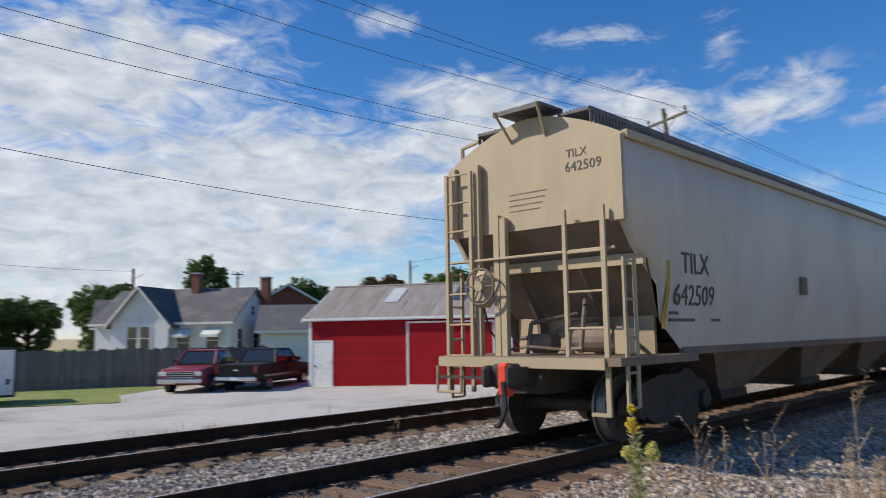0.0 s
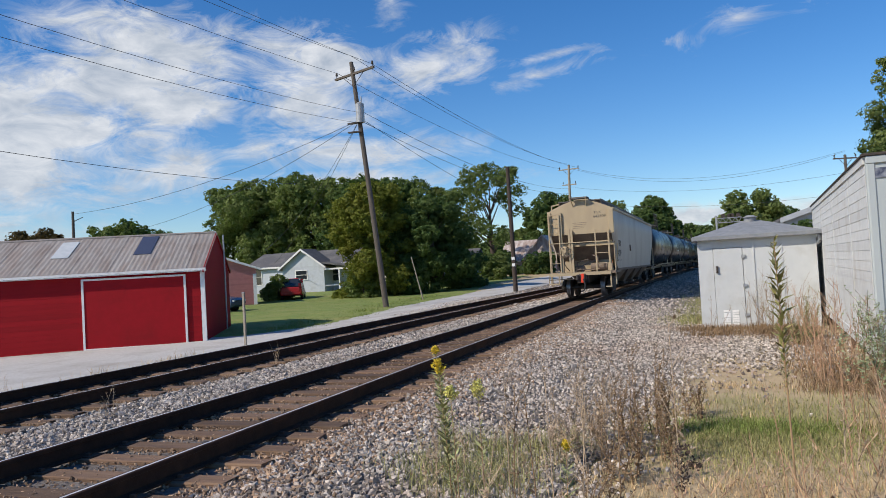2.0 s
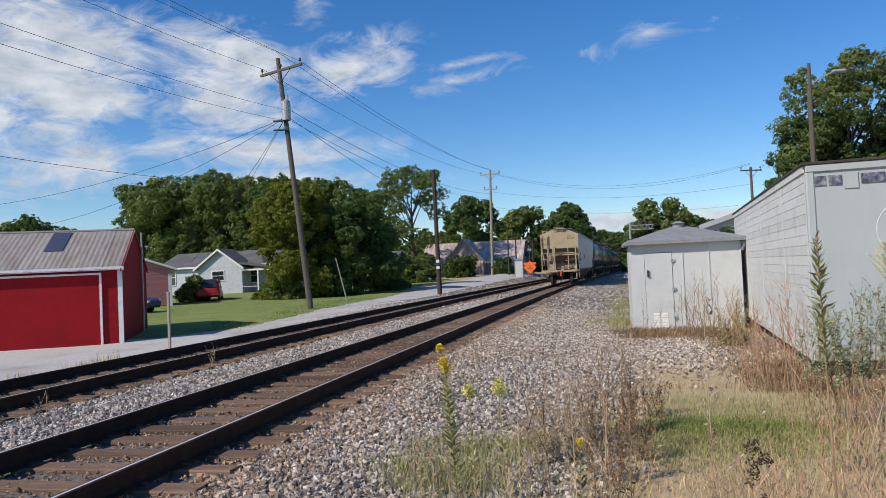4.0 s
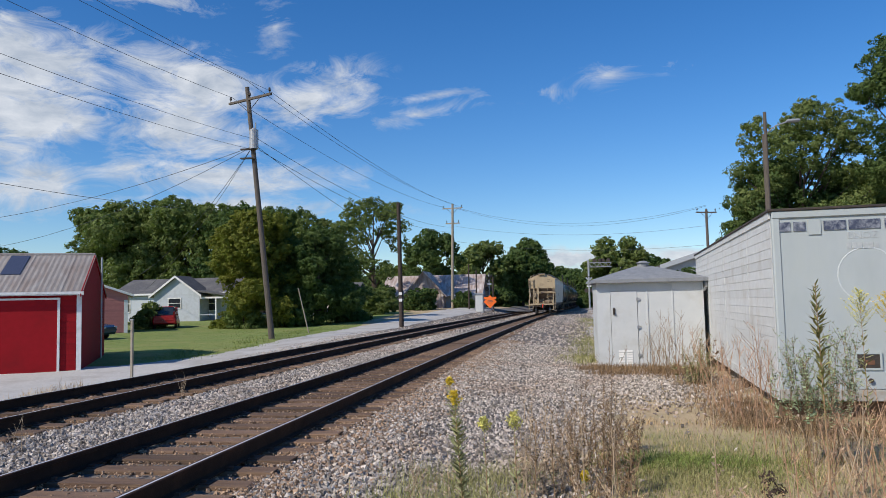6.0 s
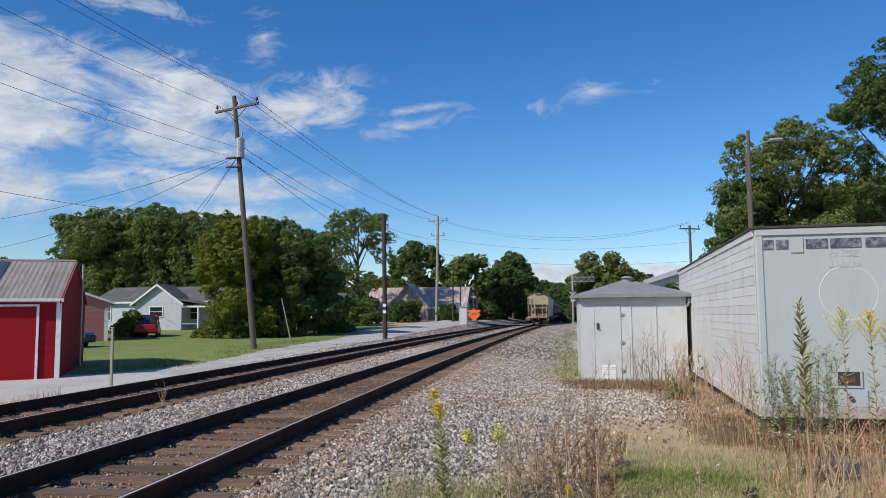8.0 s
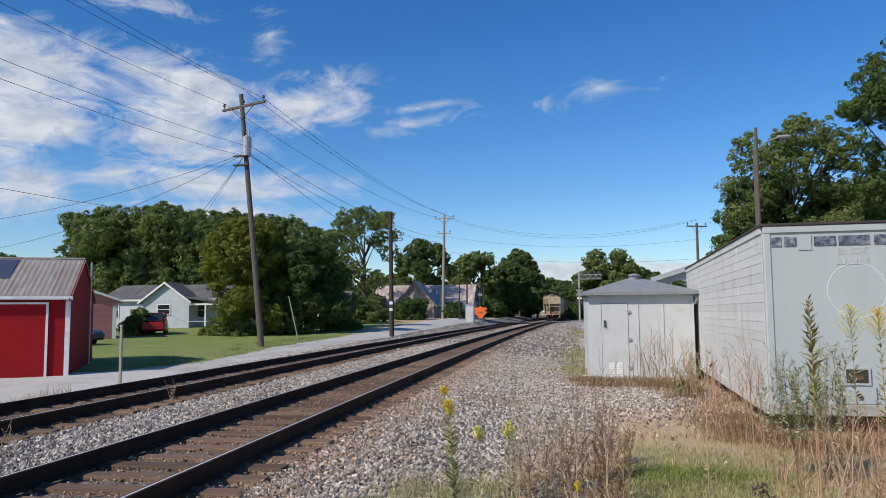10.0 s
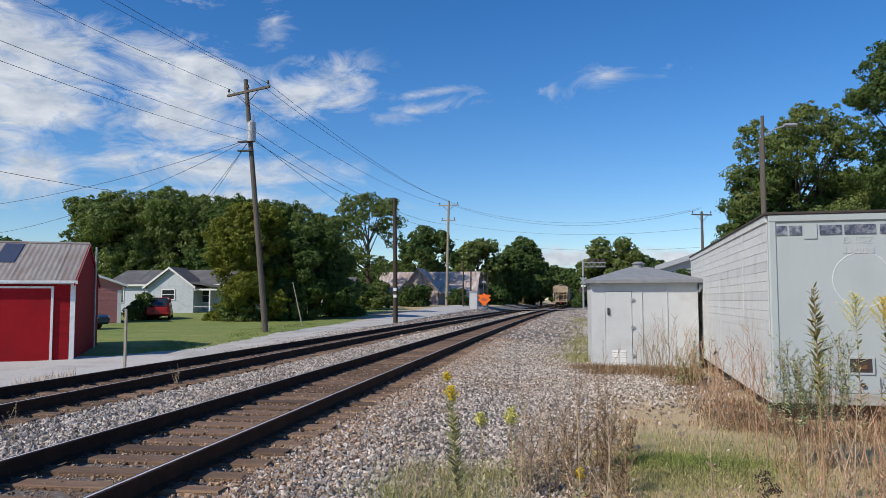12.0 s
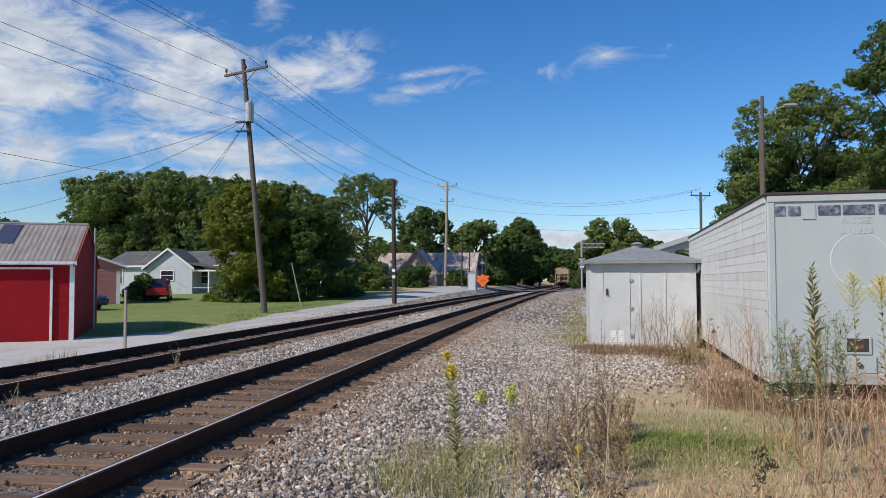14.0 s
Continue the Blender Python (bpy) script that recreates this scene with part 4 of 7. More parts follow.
part("wall", bm, "pink", pk)
for i in range(15):
    z = -0.1 + i * 0.2
    x0 = 0 if z < 2.4 else 0
    x1 = 4.1 if z + 0.1 < 2.45 else max(0.2, 4.1 * (3.9 - z) / 1.5 - 0.3)
    part("siding_course", one((x0, -0.025, z), (x1, 0.0, z + 0.12)), "pink", pk)
bm = bmesh.new()
prism(bm, [(-0.4, 4.1), (4.5, 2.32), (4.5, 2.48), (-0.4, 4.28)], "y", -0.3, 4.3)
part("roof", bm, "white", pk, "white-edged roof")
part("window_frame", one((1.0, -0.05, 1.3), (1.9, -0.025, 2.2)), "white", pk)
part("pane", one((1.1, -0.062, 1.4), (1.8, -0.05, 2.1)), "glass", pk)
part("door", one((3.85, -0.04, -0.2), (4.1, -0.02, 2.1)), "white", pk)

gable_house("shed_house", "small grey-blue house with white porch posts under trees", P(-27.2, 78.6), 5.0, 5, 0.2, 2.5, 3.8, "siding_grey", "shingle", "x", windows=(("front", 2.6, 0.9, 0.8, 1.1), ("front", 3.8, 0.9, 0.7, 1.1)))
for x in (-24.9, -22.75):
    tagged(part("porch_post", one((x, 77.7, 0.2), (x + 0.16, 77.9, 2.6)), "white"), "white porch post before the grey-blue house", "post", group="porch posts")

ru = gable_house("old_house", "derelict low house with a flaking, streaked roof", P(-23.0, 96.0), 12.6, 8, 0.4, 2.6, 5.05, "siding_grey", "ruin", "x", 0.5)
gable_house("old_house_gable", "peeling front gable of the derelict house", P(-19.8, 94.2), 5.0, 4.5, 0.4, 2.6, 5.4, "ruin", "ruin", "y", 0.4, category="house front", barge="ruin")

# houses past the lot
HOUSE = P(-42.86, 27.34, 33) @ Matrix.Translation((-10.0, 0, 0))
gable_house("house", "white frame house with striped awnings and a grey roof", HOUSE, 10.0, 7, -0.9, 2.5, 4.75, "siding", "shingle", "x", windows=(("front", 8.3, 0.5, 0.9, 1.3), ("front", 6.2, 0.5, 0.9, 1.0), ("right", 1.0, 0.4, 0.7, 1.5), ("right", 3.6, 0.4, 0.7, 1.5), ("right", 3.2, 2.9, 0.5, 0.6)), chimneys=((5.55, 2.9, 3.0, 5.9, 0.55), (10.05, 4.6, -0.9, 5.6, 0.62)))
gable_house("house_wing", "gabled wing of the white frame house", HOUSE @ Matrix.Translation((1.75, -0.8, 0)), 4.2, 5, -0.9, 2.4, 4.75, "siding", "shingle", "y", windows=(("front", 1.25, 0.6, 0.7, 1.5), ("front", 2.2, 0.6, 0.7, 1.5)), category="house front")
for k, yy in enumerate((6.2, 8.3)):
    aw = thing("awning", "scalloped white metal window awning on the white house", "awning", HOUSE @ Matrix.Translation((yy, -0.05, 1.45)), group="awnings")
    bm = bmesh.new()
    prism(bm, [(0, 0.55), (0, 0.5), (-0.65, 0.05), (-0.65, 0.1)], "x", -0.1, 1.15)
    part("canopy", bm, "white", aw)
    part("valance", one((-0.1, -0.66, -0.08), (1.15, -0.64, 0.06)), "white", aw)
gable_house("house", "brick house with a steep gable and white barge boards", P(-50.3, 33.2, 50), 6.6, 8, -0.6, 3.5, 5.4, "brick", "shingle", "y", windows=(("front", 3.6, 1.2, 1.0, 1.4),))
gable_house("garage", "white garage with a grey roof beside the brick house", P(-40.3, 28.0, 52), 4.6, 6, -0.9, 1.8, 3.4, "siding", "shingle", "x", courses=0.3, category="garage")
gable_house("house", "grey house low behind the board fence", P(-55.5, 23.6, 62), 4.5, 6, -0.9, 2.3, 4.3, "siding_grey", "shingle", "x")
# house behind the trailer body
gable_house("house", "white frame house with a low gable behind the trailer", P(4.45, 33.0), 11, 9, -0.5, 2.75, 4.5, "siding_grey", "shingle", "y", 0.2, courses=0.4, barge="siding_grey")


# ---- board fence behind the lot ----
def build_fence():
    a, b = Vector((-37.7, 10.1, 0)), Vector((-31.0, 22.6, 0))
    d = (b - a).normalized()
    ang = math.degrees(math.atan2(d.y, d.x))
    f = thing("board_fence", "weathered grey board fence behind the parked trucks", "fence", P(a.x, a.y, ang))
    n = int((b - a).length / 0.19)
    rng = random.Random(5)
    me = done(one((0, 0, -1.05), (0.184, 0.025, 0.85), 0.004), "board")
    me.materials.append(M["fence"])
    for i in range(n):
        o = new("board", me)
        o.parent = f
        o.matrix_basis = Matrix.Translation((i * 0.19, rng.uniform(-0.01, 0.01), rng.uniform(-0.05, 0.05))) @ Matrix.Rotation(rng.uniform(-0.01, 0.01), 4, "Y")
    for i in range(0, n, 12):
        part("post", one((i * 0.19, 0.03, -1.1), (i * 0.19 + 0.1, 0.13, 0.95)), "fence", f)
    for z in (-0.6, 0.45):
        part("fence_rail", one((0, 0.026, z), (n * 0.19, 0.066, z + 0.09)), "fence", f)


build_fence()


# ---- rolling stock: local frame, y ahead, z up from the rail, origin at the rear end ----
def wheelset(parent, y, turning=True):
    bm = bmesh.new()
    rod(bm, (-0.72, 0, 0), (0.72, 0, 0), 0.085, seg=10)
    for s in (-1, 1):
        rod(bm, (s * 0.69, 0, 0), (s * 0.83, 0, 0), 0.42, 0.43 if s < 0 else 0.42, seg=28)
        rod(bm, (s * 0.655, 0, 0), (s * 0.69, 0, 0), 0.455, seg=28)
        rod(bm, (s * 0.83, 0, 0), (s * 0.86, 0, 0), 0.14, seg=14)
        for k in range(3):
            a = k * 2.094
            box(bm, (s * 0.835, 0.24 * math.cos(a), 0.24 * math.sin(a)), (0.02, 0.06, 0.06))
    me = done(bm, "wheelset")
    me.materials.append(M["iron"])
    me.materials.append(M["tread"])
    for p in me.polygons:
        c, n = p.center, p.normal
        if abs(n.x) < 0.5 and (c.y ** 2 + c.z ** 2) ** 0.5 > 0.38:
            p.material_index = 1
    ob = part("wheelset", me, "iron", parent, "dark wheels with bright treads")
    ob.matrix_basis = Matrix.Translation((0, y, 0.42))
    return ob


def truck_frame(parent, yc):
    for s in (-1, 1):
        bm = bmesh.new()
        x = s * 0.98
        prism(bm, [(-1.15, 0.50), (-0.95, 0.68), (-0.35, 0.80), (0.35, 0.80), (0.95, 0.68), (1.15, 0.50), (1.15, 0.36), (0.8, 0.36), (0.45, 0.18), (-0.45, 0.18), (-0.8, 0.36), (-1.15, 0.36)], "x", x - 0.07, x + 0.07)
        for q in (-0.89, 0.89):
            rod(bm, (x - 0.12, q, 0.42), (x + 0.14, q, 0.42), 0.13, seg=12)
        for q in (-0.18, 0, 0.18):
            rod(bm, (x, q, 0.28), (x, q, 0.66), 0.075, seg=8)
        bmesh.ops.translate(bm, verts=bm.verts, vec=(0, yc, 0))
        part("side_frame", bm, "iron", parent, "cast steel side frame with coil springs")
    bm = bmesh.new()
    box(bm, (0, yc, 0.62), (1.96, 0.34, 0.26))
    for q in (-0.42, 0.42):
        box(bm, (0, yc + q, 0.42), (1.6, 0.1, 0.14))
    part("bolster", bm, "iron", parent)
    return [wheelset(parent, yc - 0.89), wheelset(parent, yc + 0.89)]


def coupler(parent, y, d):
    bm = bmesh.new()
    box(bm, (0, y - d * 0.05, 0.86), (0.22, 0.5, 0.2))
    box(bm, (0.05, y + d * 0.28, 0.86), (0.34, 0.26, 0.3), bevel=0.05)
    box(bm, (-0.13, y + d * 0.42, 0.86), (0.12, 0.2, 0.26), bevel=0.04)
    part("coupler", bm, "iron", parent, "rusty steel knuckle coupler")


def ladder(parent, name, x0, x1, y, z0, z1, rungs, r=0.016, flat=0.05, side=False):
    """Two stiles and rungs; side: the ladder lies along a side wall (x0, x1 are then y)."""
    ld = new(name)
    ld.parent = parent
    for x in (x0, x1):
        bm = bmesh.new()
        if side:
            box(bm, (y, x, (z0 + z1) / 2), (0.03, flat, z1 - z0))
        else:
            box(bm, (x, y, (z0 + z1) / 2), (flat, 0.045, z1 - z0))
        part("stile", bm, "hopper", ld)
    for z in rungs:
        bm = bmesh.new()
        rod(bm, (y, x0, z) if side else (x0, y, z), (y, x1, z) if side else (x1, y, z), r, seg=6)
        part("rung", bm, "hopper", ld)


HL = 19.7      # length over the platforms
HW = 1.40      # half width


def build_hopper():
    h = thing("hopper_car", "tan covered hopper railcar with a brown lower end and lettered sides", "railcar")
    E, R = 3.74, 4.20
    arc = [(q * HW, E + (R - E) * (1 - abs(q) ** 1.7)) for q in np.linspace(1, -1, 15)]
    # shell: sides, rounded roof; its colour carries the grey skylight of the shaded side
    y0, y1 = 0.25, HL - 0.25
    bm = bmesh.new()
    prof = [(HW - 0.11, 1.13), (HW - 0.02, 2.1), (HW, 3.0), *arc[0:15], (-HW, 3.0), (-HW + 0.02, 2.1), (-HW + 0.11, 1.13)]
    # stations: full section between, cut back at the ends below the end sheet
    def station(y, zmin):
        return [bm.verts.new((x, y, max(z, zmin))) for x, z in prof]
    cut = [(0.0, 2.72), (0.24, 2.40), (0.85, 1.95), (0.88, 1.50), (1.40, 1.14)]
    st = [station(y0 + a, z) for a, z in cut]
    st += [station(y, 1.13) for y in np.linspace(y0 + 2.4, y1 - 2.4, 12)]
    st += [station(y1 - a, z) for a, z in cut[::-1]]
    for a, b in zip(st[:-1], st[1:]):
        for i in range(len(prof) - 1):
            bm.faces.new((a[i], a[i + 1], b[i + 1], b[i]))
    bmesh.ops.remove_doubles(bm, verts=bm.verts, dist=0.001)
    part("shell", bm, "hopper_skylit", h, "tan steel shell with rounded roof, skylight tint in its colour", True)
    for y, s in ((y0, 1), (y1, -1)):
        bm = bmesh.new()
        pts = [(HW - 0.005, 2.72), *arc, (-HW + 0.005, 2.72)]
        prism(bm, pts, "y", y, y + s * 0.04)
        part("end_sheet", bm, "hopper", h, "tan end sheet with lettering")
        # slope sheets under the end, and the throat
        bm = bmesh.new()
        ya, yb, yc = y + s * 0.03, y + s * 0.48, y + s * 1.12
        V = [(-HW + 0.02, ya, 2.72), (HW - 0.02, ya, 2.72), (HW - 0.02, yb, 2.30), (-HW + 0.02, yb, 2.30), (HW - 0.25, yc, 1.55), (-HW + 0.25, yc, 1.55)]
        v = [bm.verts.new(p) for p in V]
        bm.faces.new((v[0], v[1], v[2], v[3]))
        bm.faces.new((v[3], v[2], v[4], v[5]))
        part("slope_sheet", bm, "hopper_brown", h, "blotchy brown slope sheet")
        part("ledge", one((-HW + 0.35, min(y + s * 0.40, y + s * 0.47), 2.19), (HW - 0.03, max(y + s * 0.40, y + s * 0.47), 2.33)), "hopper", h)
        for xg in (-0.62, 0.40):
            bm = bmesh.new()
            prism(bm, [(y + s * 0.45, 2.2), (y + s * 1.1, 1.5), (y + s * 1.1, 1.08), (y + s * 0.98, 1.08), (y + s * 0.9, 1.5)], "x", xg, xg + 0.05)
            part("gusset", bm, "hopper_brown", h)
        part("corner_post", one((1.20, min(y - s * 0.06, y), 2.68), (HW + 0.01, max(y - s * 0.06, y), E - 0.02), 0.01), "hopper", h, "folded corner post")
        part("corner_post", one((-HW - 0.01, min(y - s * 0.06, y), 2.72), (-1.27, max(y - s * 0.06, y), E - 0.02), 0.01), "hopper", h)
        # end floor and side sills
        part("platform", one((-HW, min(y - s * 0.25, y + s * 1.7), 0.98), (HW, max(y - s * 0.25, y + s * 1.7), 1.08)), "hopper_brown", h, "open end platform")
        part("end_beam", one((-HW - 0.04, min(y - s * 0.28, y - s * 0.24), 0.94), (1.2, max(y - s * 0.28, y - s * 0.24), 1.07)), "hopper", h)
        part("draft_sill", one((-0.25, min(y - s * 0.2, y + s * 3.2), 0.62), (0.25, max(y - s * 0.2, y + s * 3.2), 0.98)), "iron", h)
        coupler(h, y - s * 0.35, -s)
        # uprights of the end and the inner bulkhead
        for x, z in ((-0.90, 3.70), (-0.56, 2.95), (-0.45, 2.9)):
            part("end_post", one((x, min(y - s * 0.1, y - s * 0.02), 1.08), (x + 0.09, max(y - s * 0.1, y - s * 0.02), z)), "hopper", h)
        part("bulkhead", one((-1.1, min(y + s * 1.10, y + s * 1.16), 1.08), (1.1, max(y + s * 1.10, y + s * 1.16), 1.58)), "hopper", h, "tan lower bulkhead panel")
        bm = bmesh.new()
        rod(bm, (-1.3, y - s * 0.12, 2.36), (1.3, y - s * 0.12, 2.36), 0.02, seg=6)
        part("grab_bar", bm, "hopper", h)
        ladder(h, "end_ladder", 0.61, 1.16, y - s * 0.13, 1.05, 2.88, (1.42, 1.86, 2.34))
        part("corner_stile", one((1.15, min(y - s * 0.19, y - s * 0.15), 0.40), (1.21, max(y - s * 0.19, y - s * 0.15), 2.75)), "hopper", h)
        part("stirrup", one((0.95, min(y - s * 0.19, y - s * 0.15), 0.40), (1.15, max(y - s * 0.19, y - s * 0.15), 0.44)), "hopper", h)
        ladder(h, "end_ladder", -1.37, -0.92, y - s * 0.14, 0.6, 3.62, (1.08, 1.5, 1.92, 2.36, 2.8, 3.2, 3.6))
        for sx in (-1, 1):
            ladder(h, "side_ladder", y - s * 0.08, y + s * 0.16, sx * (HW - 0.02), 0.50, 2.24, (0.5, 0.9, 1.3, 1.75, 2.2), side=True)
    # brake gear on the rear end
    bw = new("brake_wheel")
    bw.parent = h
    bw.matrix_basis = Matrix.Translation((-0.70, 0.02, 2.0))
    bm = bmesh.new()
    n = 20
    pts = [(0.24 * math.cos(2 * math.pi * i / n), 0, 0.24 * math.sin(2 * math.pi * i / n)) for i in range(n + 1)]
    tube(bm, pts, 0.016)
    part("rim", bm, "hopper_brown", bw)
    for k in range(6):
        bm = bmesh.new()
        a = k * math.pi / 3
        rod(bm, (0, 0, 0), (0.23 * math.cos(a), 0, 0.23 * math.sin(a)), 0.012, seg=6)
        part("spoke", bm, "hopper_brown", bw)
    bm = bmesh.new()
    rod(bm, (0, -0.04, 0), (0, 0.18, 0), 0.07, seg=10)
    part("hub", bm, "hopper", bw)
    part("brake_housing", one((-0.92, 0.06, 1.72), (-0.58, 0.28, 2.22), 0.09), "hopper", h, "rounded hand brake gear housing")
    bm = bmesh.new()
    tube(bm, [(-0.8, 0.2, 1.75), (-0.78, 0.3, 1.4), (-0.6, 0.5, 1.12)], 0.015)
    part("chain", bm, "iron", h)
    bm = bmesh.new()
    rod(bm, (0.25, 0.9, 1.28), (0.95, 0.9, 1.28), 0.17, seg=14)
    part("air_tank", bm, "hopper_brown", h)
    for pts in ([(-0.55, 0.7, 1.3), (-0.1, 0.75, 1.34), (0.2, 0.85, 1.5), (0.5, 1.2, 1.55)], [(-0.3, 0.5, 1.1), (-0.3, 0.6, 1.5), (0.1, 1.1, 1.62)], [(0.6, 0.4, 1.12), (0.62, 0.5, 1.7), (0.3, 1.0, 1.8)], [(-0.9, 0.6, 1.1), (-0.9, 0.7, 1.9)]):
        bm = bmesh.new()
        tube(bm, pts, 0.03, 8)
        part("brake_rod", bm, "hopper_brown", h)
    part("brake_cylinder", one((-0.35, 0.55, 1.1), (0.0, 0.9, 1.36), 0.06), "hopper_brown", h)
    part("valve", one((1.0, 0.5, 1.08), (1.22, 0.75, 1.42), 0.03), "hopper", h)
    bm = bmesh.new()
    tube(bm, [(-0.6, 0.35, 1.14), (-0.1, 0.25, 1.2), (0.3, 0.4, 1.16), (0.7, 0.3, 1.18)], 0.02)
    part("brake_pipe", bm, "hopper_brown", h)
    part("uncoupling_lever", one((-1.45, -0.07, 0.78), (-0.15, -0.04, 0.82)), "iron", h)
    bm = bmesh.new()
    tube(bm, [(-1.44, -0.05, 0.95), (-1.44, -0.06, 0.6), (-1.0, -0.06, 0.6), (-1.0, -0.05, 0.95)], 0.02)
    part("step", bm, "hopper", h)
    # end-of-train marker on the coupler
    part("train_marker", one((0.0, -0.52, 0.62), (0.16, -0.36, 1.02), 0.03), "eot", h, "orange-red end-of-train marker box")
    bm = bmesh.new()
    tube(bm, [(0.12, -0.55, 0.8), (0.2, -0.6, 0.5), (0.12, -0.62, 0.3), (0.0, -0.55, 0.28)], 0.03)
    part("air_hose", bm, "rubber", h)
    RW = R - 0.07
    # roof: running boards, hatch trough, end platform
    for x in (-0.78, 0.58):
        for k in range(10):
            a, b = 0.3 + k * (HL - 0.6) / 10, 0.3 + (k + 1) * (HL - 0.6) / 10 - 0.02
            bm = bmesh.new()
            for q in range(9):
                xx = x - 0.12 + q * 0.056
                box(bm, (xx, (a + b) / 2, RW + 0.035), (0.022, b - a, 0.035))
            for q in range(8):
                yy = a + (b - a) * q / 7
                box(bm, (x + 0.1, yy, RW + 0.02), (0.46, 0.02, 0.03))
            tagged(part("running_board", bm, "grate", h, "steel grating walkway"), kind="stuff")
            for q in (0.25, 0.75):
                ym = a + (b - a) * q
                part("board_bracket", one((x - 0.10, ym - 0.012, RW - 0.22), (x + 0.30, ym + 0.012, RW + 0.005)), "grate", h)
            xo = x - 0.135 if x < 0 else x + 0.335
            bm = bmesh.new()
            for q in range(24):
                y2 = a + (b - a) * (q + 0.5) / 24
                box(bm, (xo, y2, RW - 0.09), (0.012, 0.045, 0.22))
            box(bm, (xo, (a + b) / 2, RW - 0.20), (0.02, b - a, 0.05))
            box(bm, (xo, (a + b) / 2, RW + 0.02), (0.02, b - a, 0.07))
            part("board_skirt", bm, "grate", h, "steel lattice under the walkway's edge")
    part("hatch_cover", one((-0.33, 0.8, R - 0.03), (0.33, HL - 0.8, R + 0.1), 0.03), "hopper", h, "long trough hatch cover")
    for yy in (-0.05, HL - 0.6):
        bm = bmesh.new()
        for q in range(9):
            box(bm, (-0.34 + q * 0.085, yy + 0.3, R + 0.09), (0.07, 0.5, 0.03))
        for q in (0.06, 0.54):
            box(bm, (0, yy + q, R + 0.065), (0.78, 0.03, 0.05))
        tagged(part("roof_platform", bm, "grate", h), kind="stuff")
        for x in (-0.35, 0.35):
            bm = bmesh.new()
            rod(bm, (x, yy + 0.02, R + 0.1), (x * 0.8, yy + 0.3, R - 0.28), 0.02, seg=6)
            part("brace", bm, "hopper", h)
    bm = bmesh.new()
    tube(bm, [(-1.22, 0.3, 3.76), (-1.22, 0.3, 4.02), (-0.9, 0.3, 4.07)], 0.03)
    part("corner_rail", bm, "hopper", h)
    for sx in (-1, 1):
        part("eave_rail", one((sx * HW - 0.04, 0.28, E - 0.07), (sx * HW + 0.05, HL - 0.28, E + 0.04), 0.012), "hopper", h)
        part("side_sill", one((sx * (HW - 0.12) - 0.03, 1.7, 1.06), (sx * (HW - 0.12) + 0.03, HL - 1.7, 1.16)), "hopper_brown", h)
    # discharge bays below the sides
    n = 4
    for i in range(n):
        a = 2.6 + i * (HL - 5.2) / n
        b = a + (HL - 5.2) / n
        m = (a + b) / 2
        bm = bmesh.new()
        top = [bm.verts.new(p) for p in ((-1.28, a + 0.05, 1.2), (1.28, a + 0.05, 1.2), (1.28, b - 0.05, 1.2), (-1.28, b - 0.05, 1.2))]
        bot = [bm.verts.new(p) for p in ((-0.75, m - 0.45, 0.42), (0.75, m - 0.45, 0.42), (0.75, m + 0.45, 0.42), (-0.75, m + 0.45, 0.42))]
        for k in range(4):
            bm.faces.new((top[k], top[(k + 1) % 4], bot[(k + 1) % 4], bot[k]))
        bm.faces.new(bot)
        part("discharge_bay", bm, "hopper_brown", h, "sloping discharge bay, blotchy brown")
        part("outlet_gate", one((-0.8, m - 0.5, 0.30), (0.8, m + 0.5, 0.44)), "iron", h)
    # markings on the end and on both sides
    for txt, size, x, z in (("TILX", 0.15, 0.74, 3.56), ("642509", 0.18, 0.83, 3.38)):
        me = text_mesh(txt, size, 0.002)
        me.materials.append(M["letter"])
        o = part("lettering", me, "letter", h, "black reporting mark")
        o.matrix_basis = Matrix.Translation((x, y0 - 0.004, z)) @ Matrix.Rotation(radians(90), 4, "X")
    for k, ww in enumerate((0.62, 0.60, 0.55, 0.5)):
        part("text_bar", one((-0.35, y0 - 0.004, 3.2 - k * 0.075), (-0.35 + ww, y0, 3.214 - k * 0.075)), "hopper_brown", h)
    for sx in (1, -1):
        for txt, size, z in (("TILX", 0.40, 2.12), ("642509", 0.40, 1.70)):
            me = text_mesh(txt, size, 0.002)
            me.materials.append(M["letter"])
            o = part("lettering", me, "letter", h, "large black reporting mark")
            yy = 2.02 if sx > 0 else HL - 2.02
            o.matrix_basis = Matrix.Translation((sx * (HW - 0.008 if z > 2 else HW - 0.05), yy, z)) @ Matrix.Rotation(radians(90 * sx), 4, "Z") @ Matrix.Rotation(radians(91.3 if z > 2 else 95.7), 4, "X")
        for k, (z, a, ww) in enumerate(((1.58, 1.35, 0.9), (1.49, 1.35, 0.7), (1.49, 2.55, 0.3))):
            yy = a if sx > 0 else HL - a - ww
            part("text_bar", one((sx * (HW - 0.085) - 0.012, yy, z), (sx * (HW - 0.085) + 0.014, yy + ww, z + 0.04)), "letter", h)
        bm = bmesh.new()
        pts = [(1.12, 1.40), (1.20, 1.40), (1.31, 1.9), (1.31, 2.26), (1.22, 2.26), (1.21, 1.9)]
        if sx < 0:
            pts = [(HL - a, z) for a, z in pts]
        v = [bm.verts.new((sx * (HW + 0.010 - float(np.interp(z, [1.3, 2.1, 3.0], [0.10, 0.02, 0.0]))), a, z)) for a, z in pts]
        bm.faces.new(v)
        r = bmesh.ops.solidify(bm, geom=list(bm.faces), thickness=0.006)
        part("reflector_stripe", bm, "yellow", h, "yellow safety stripe")
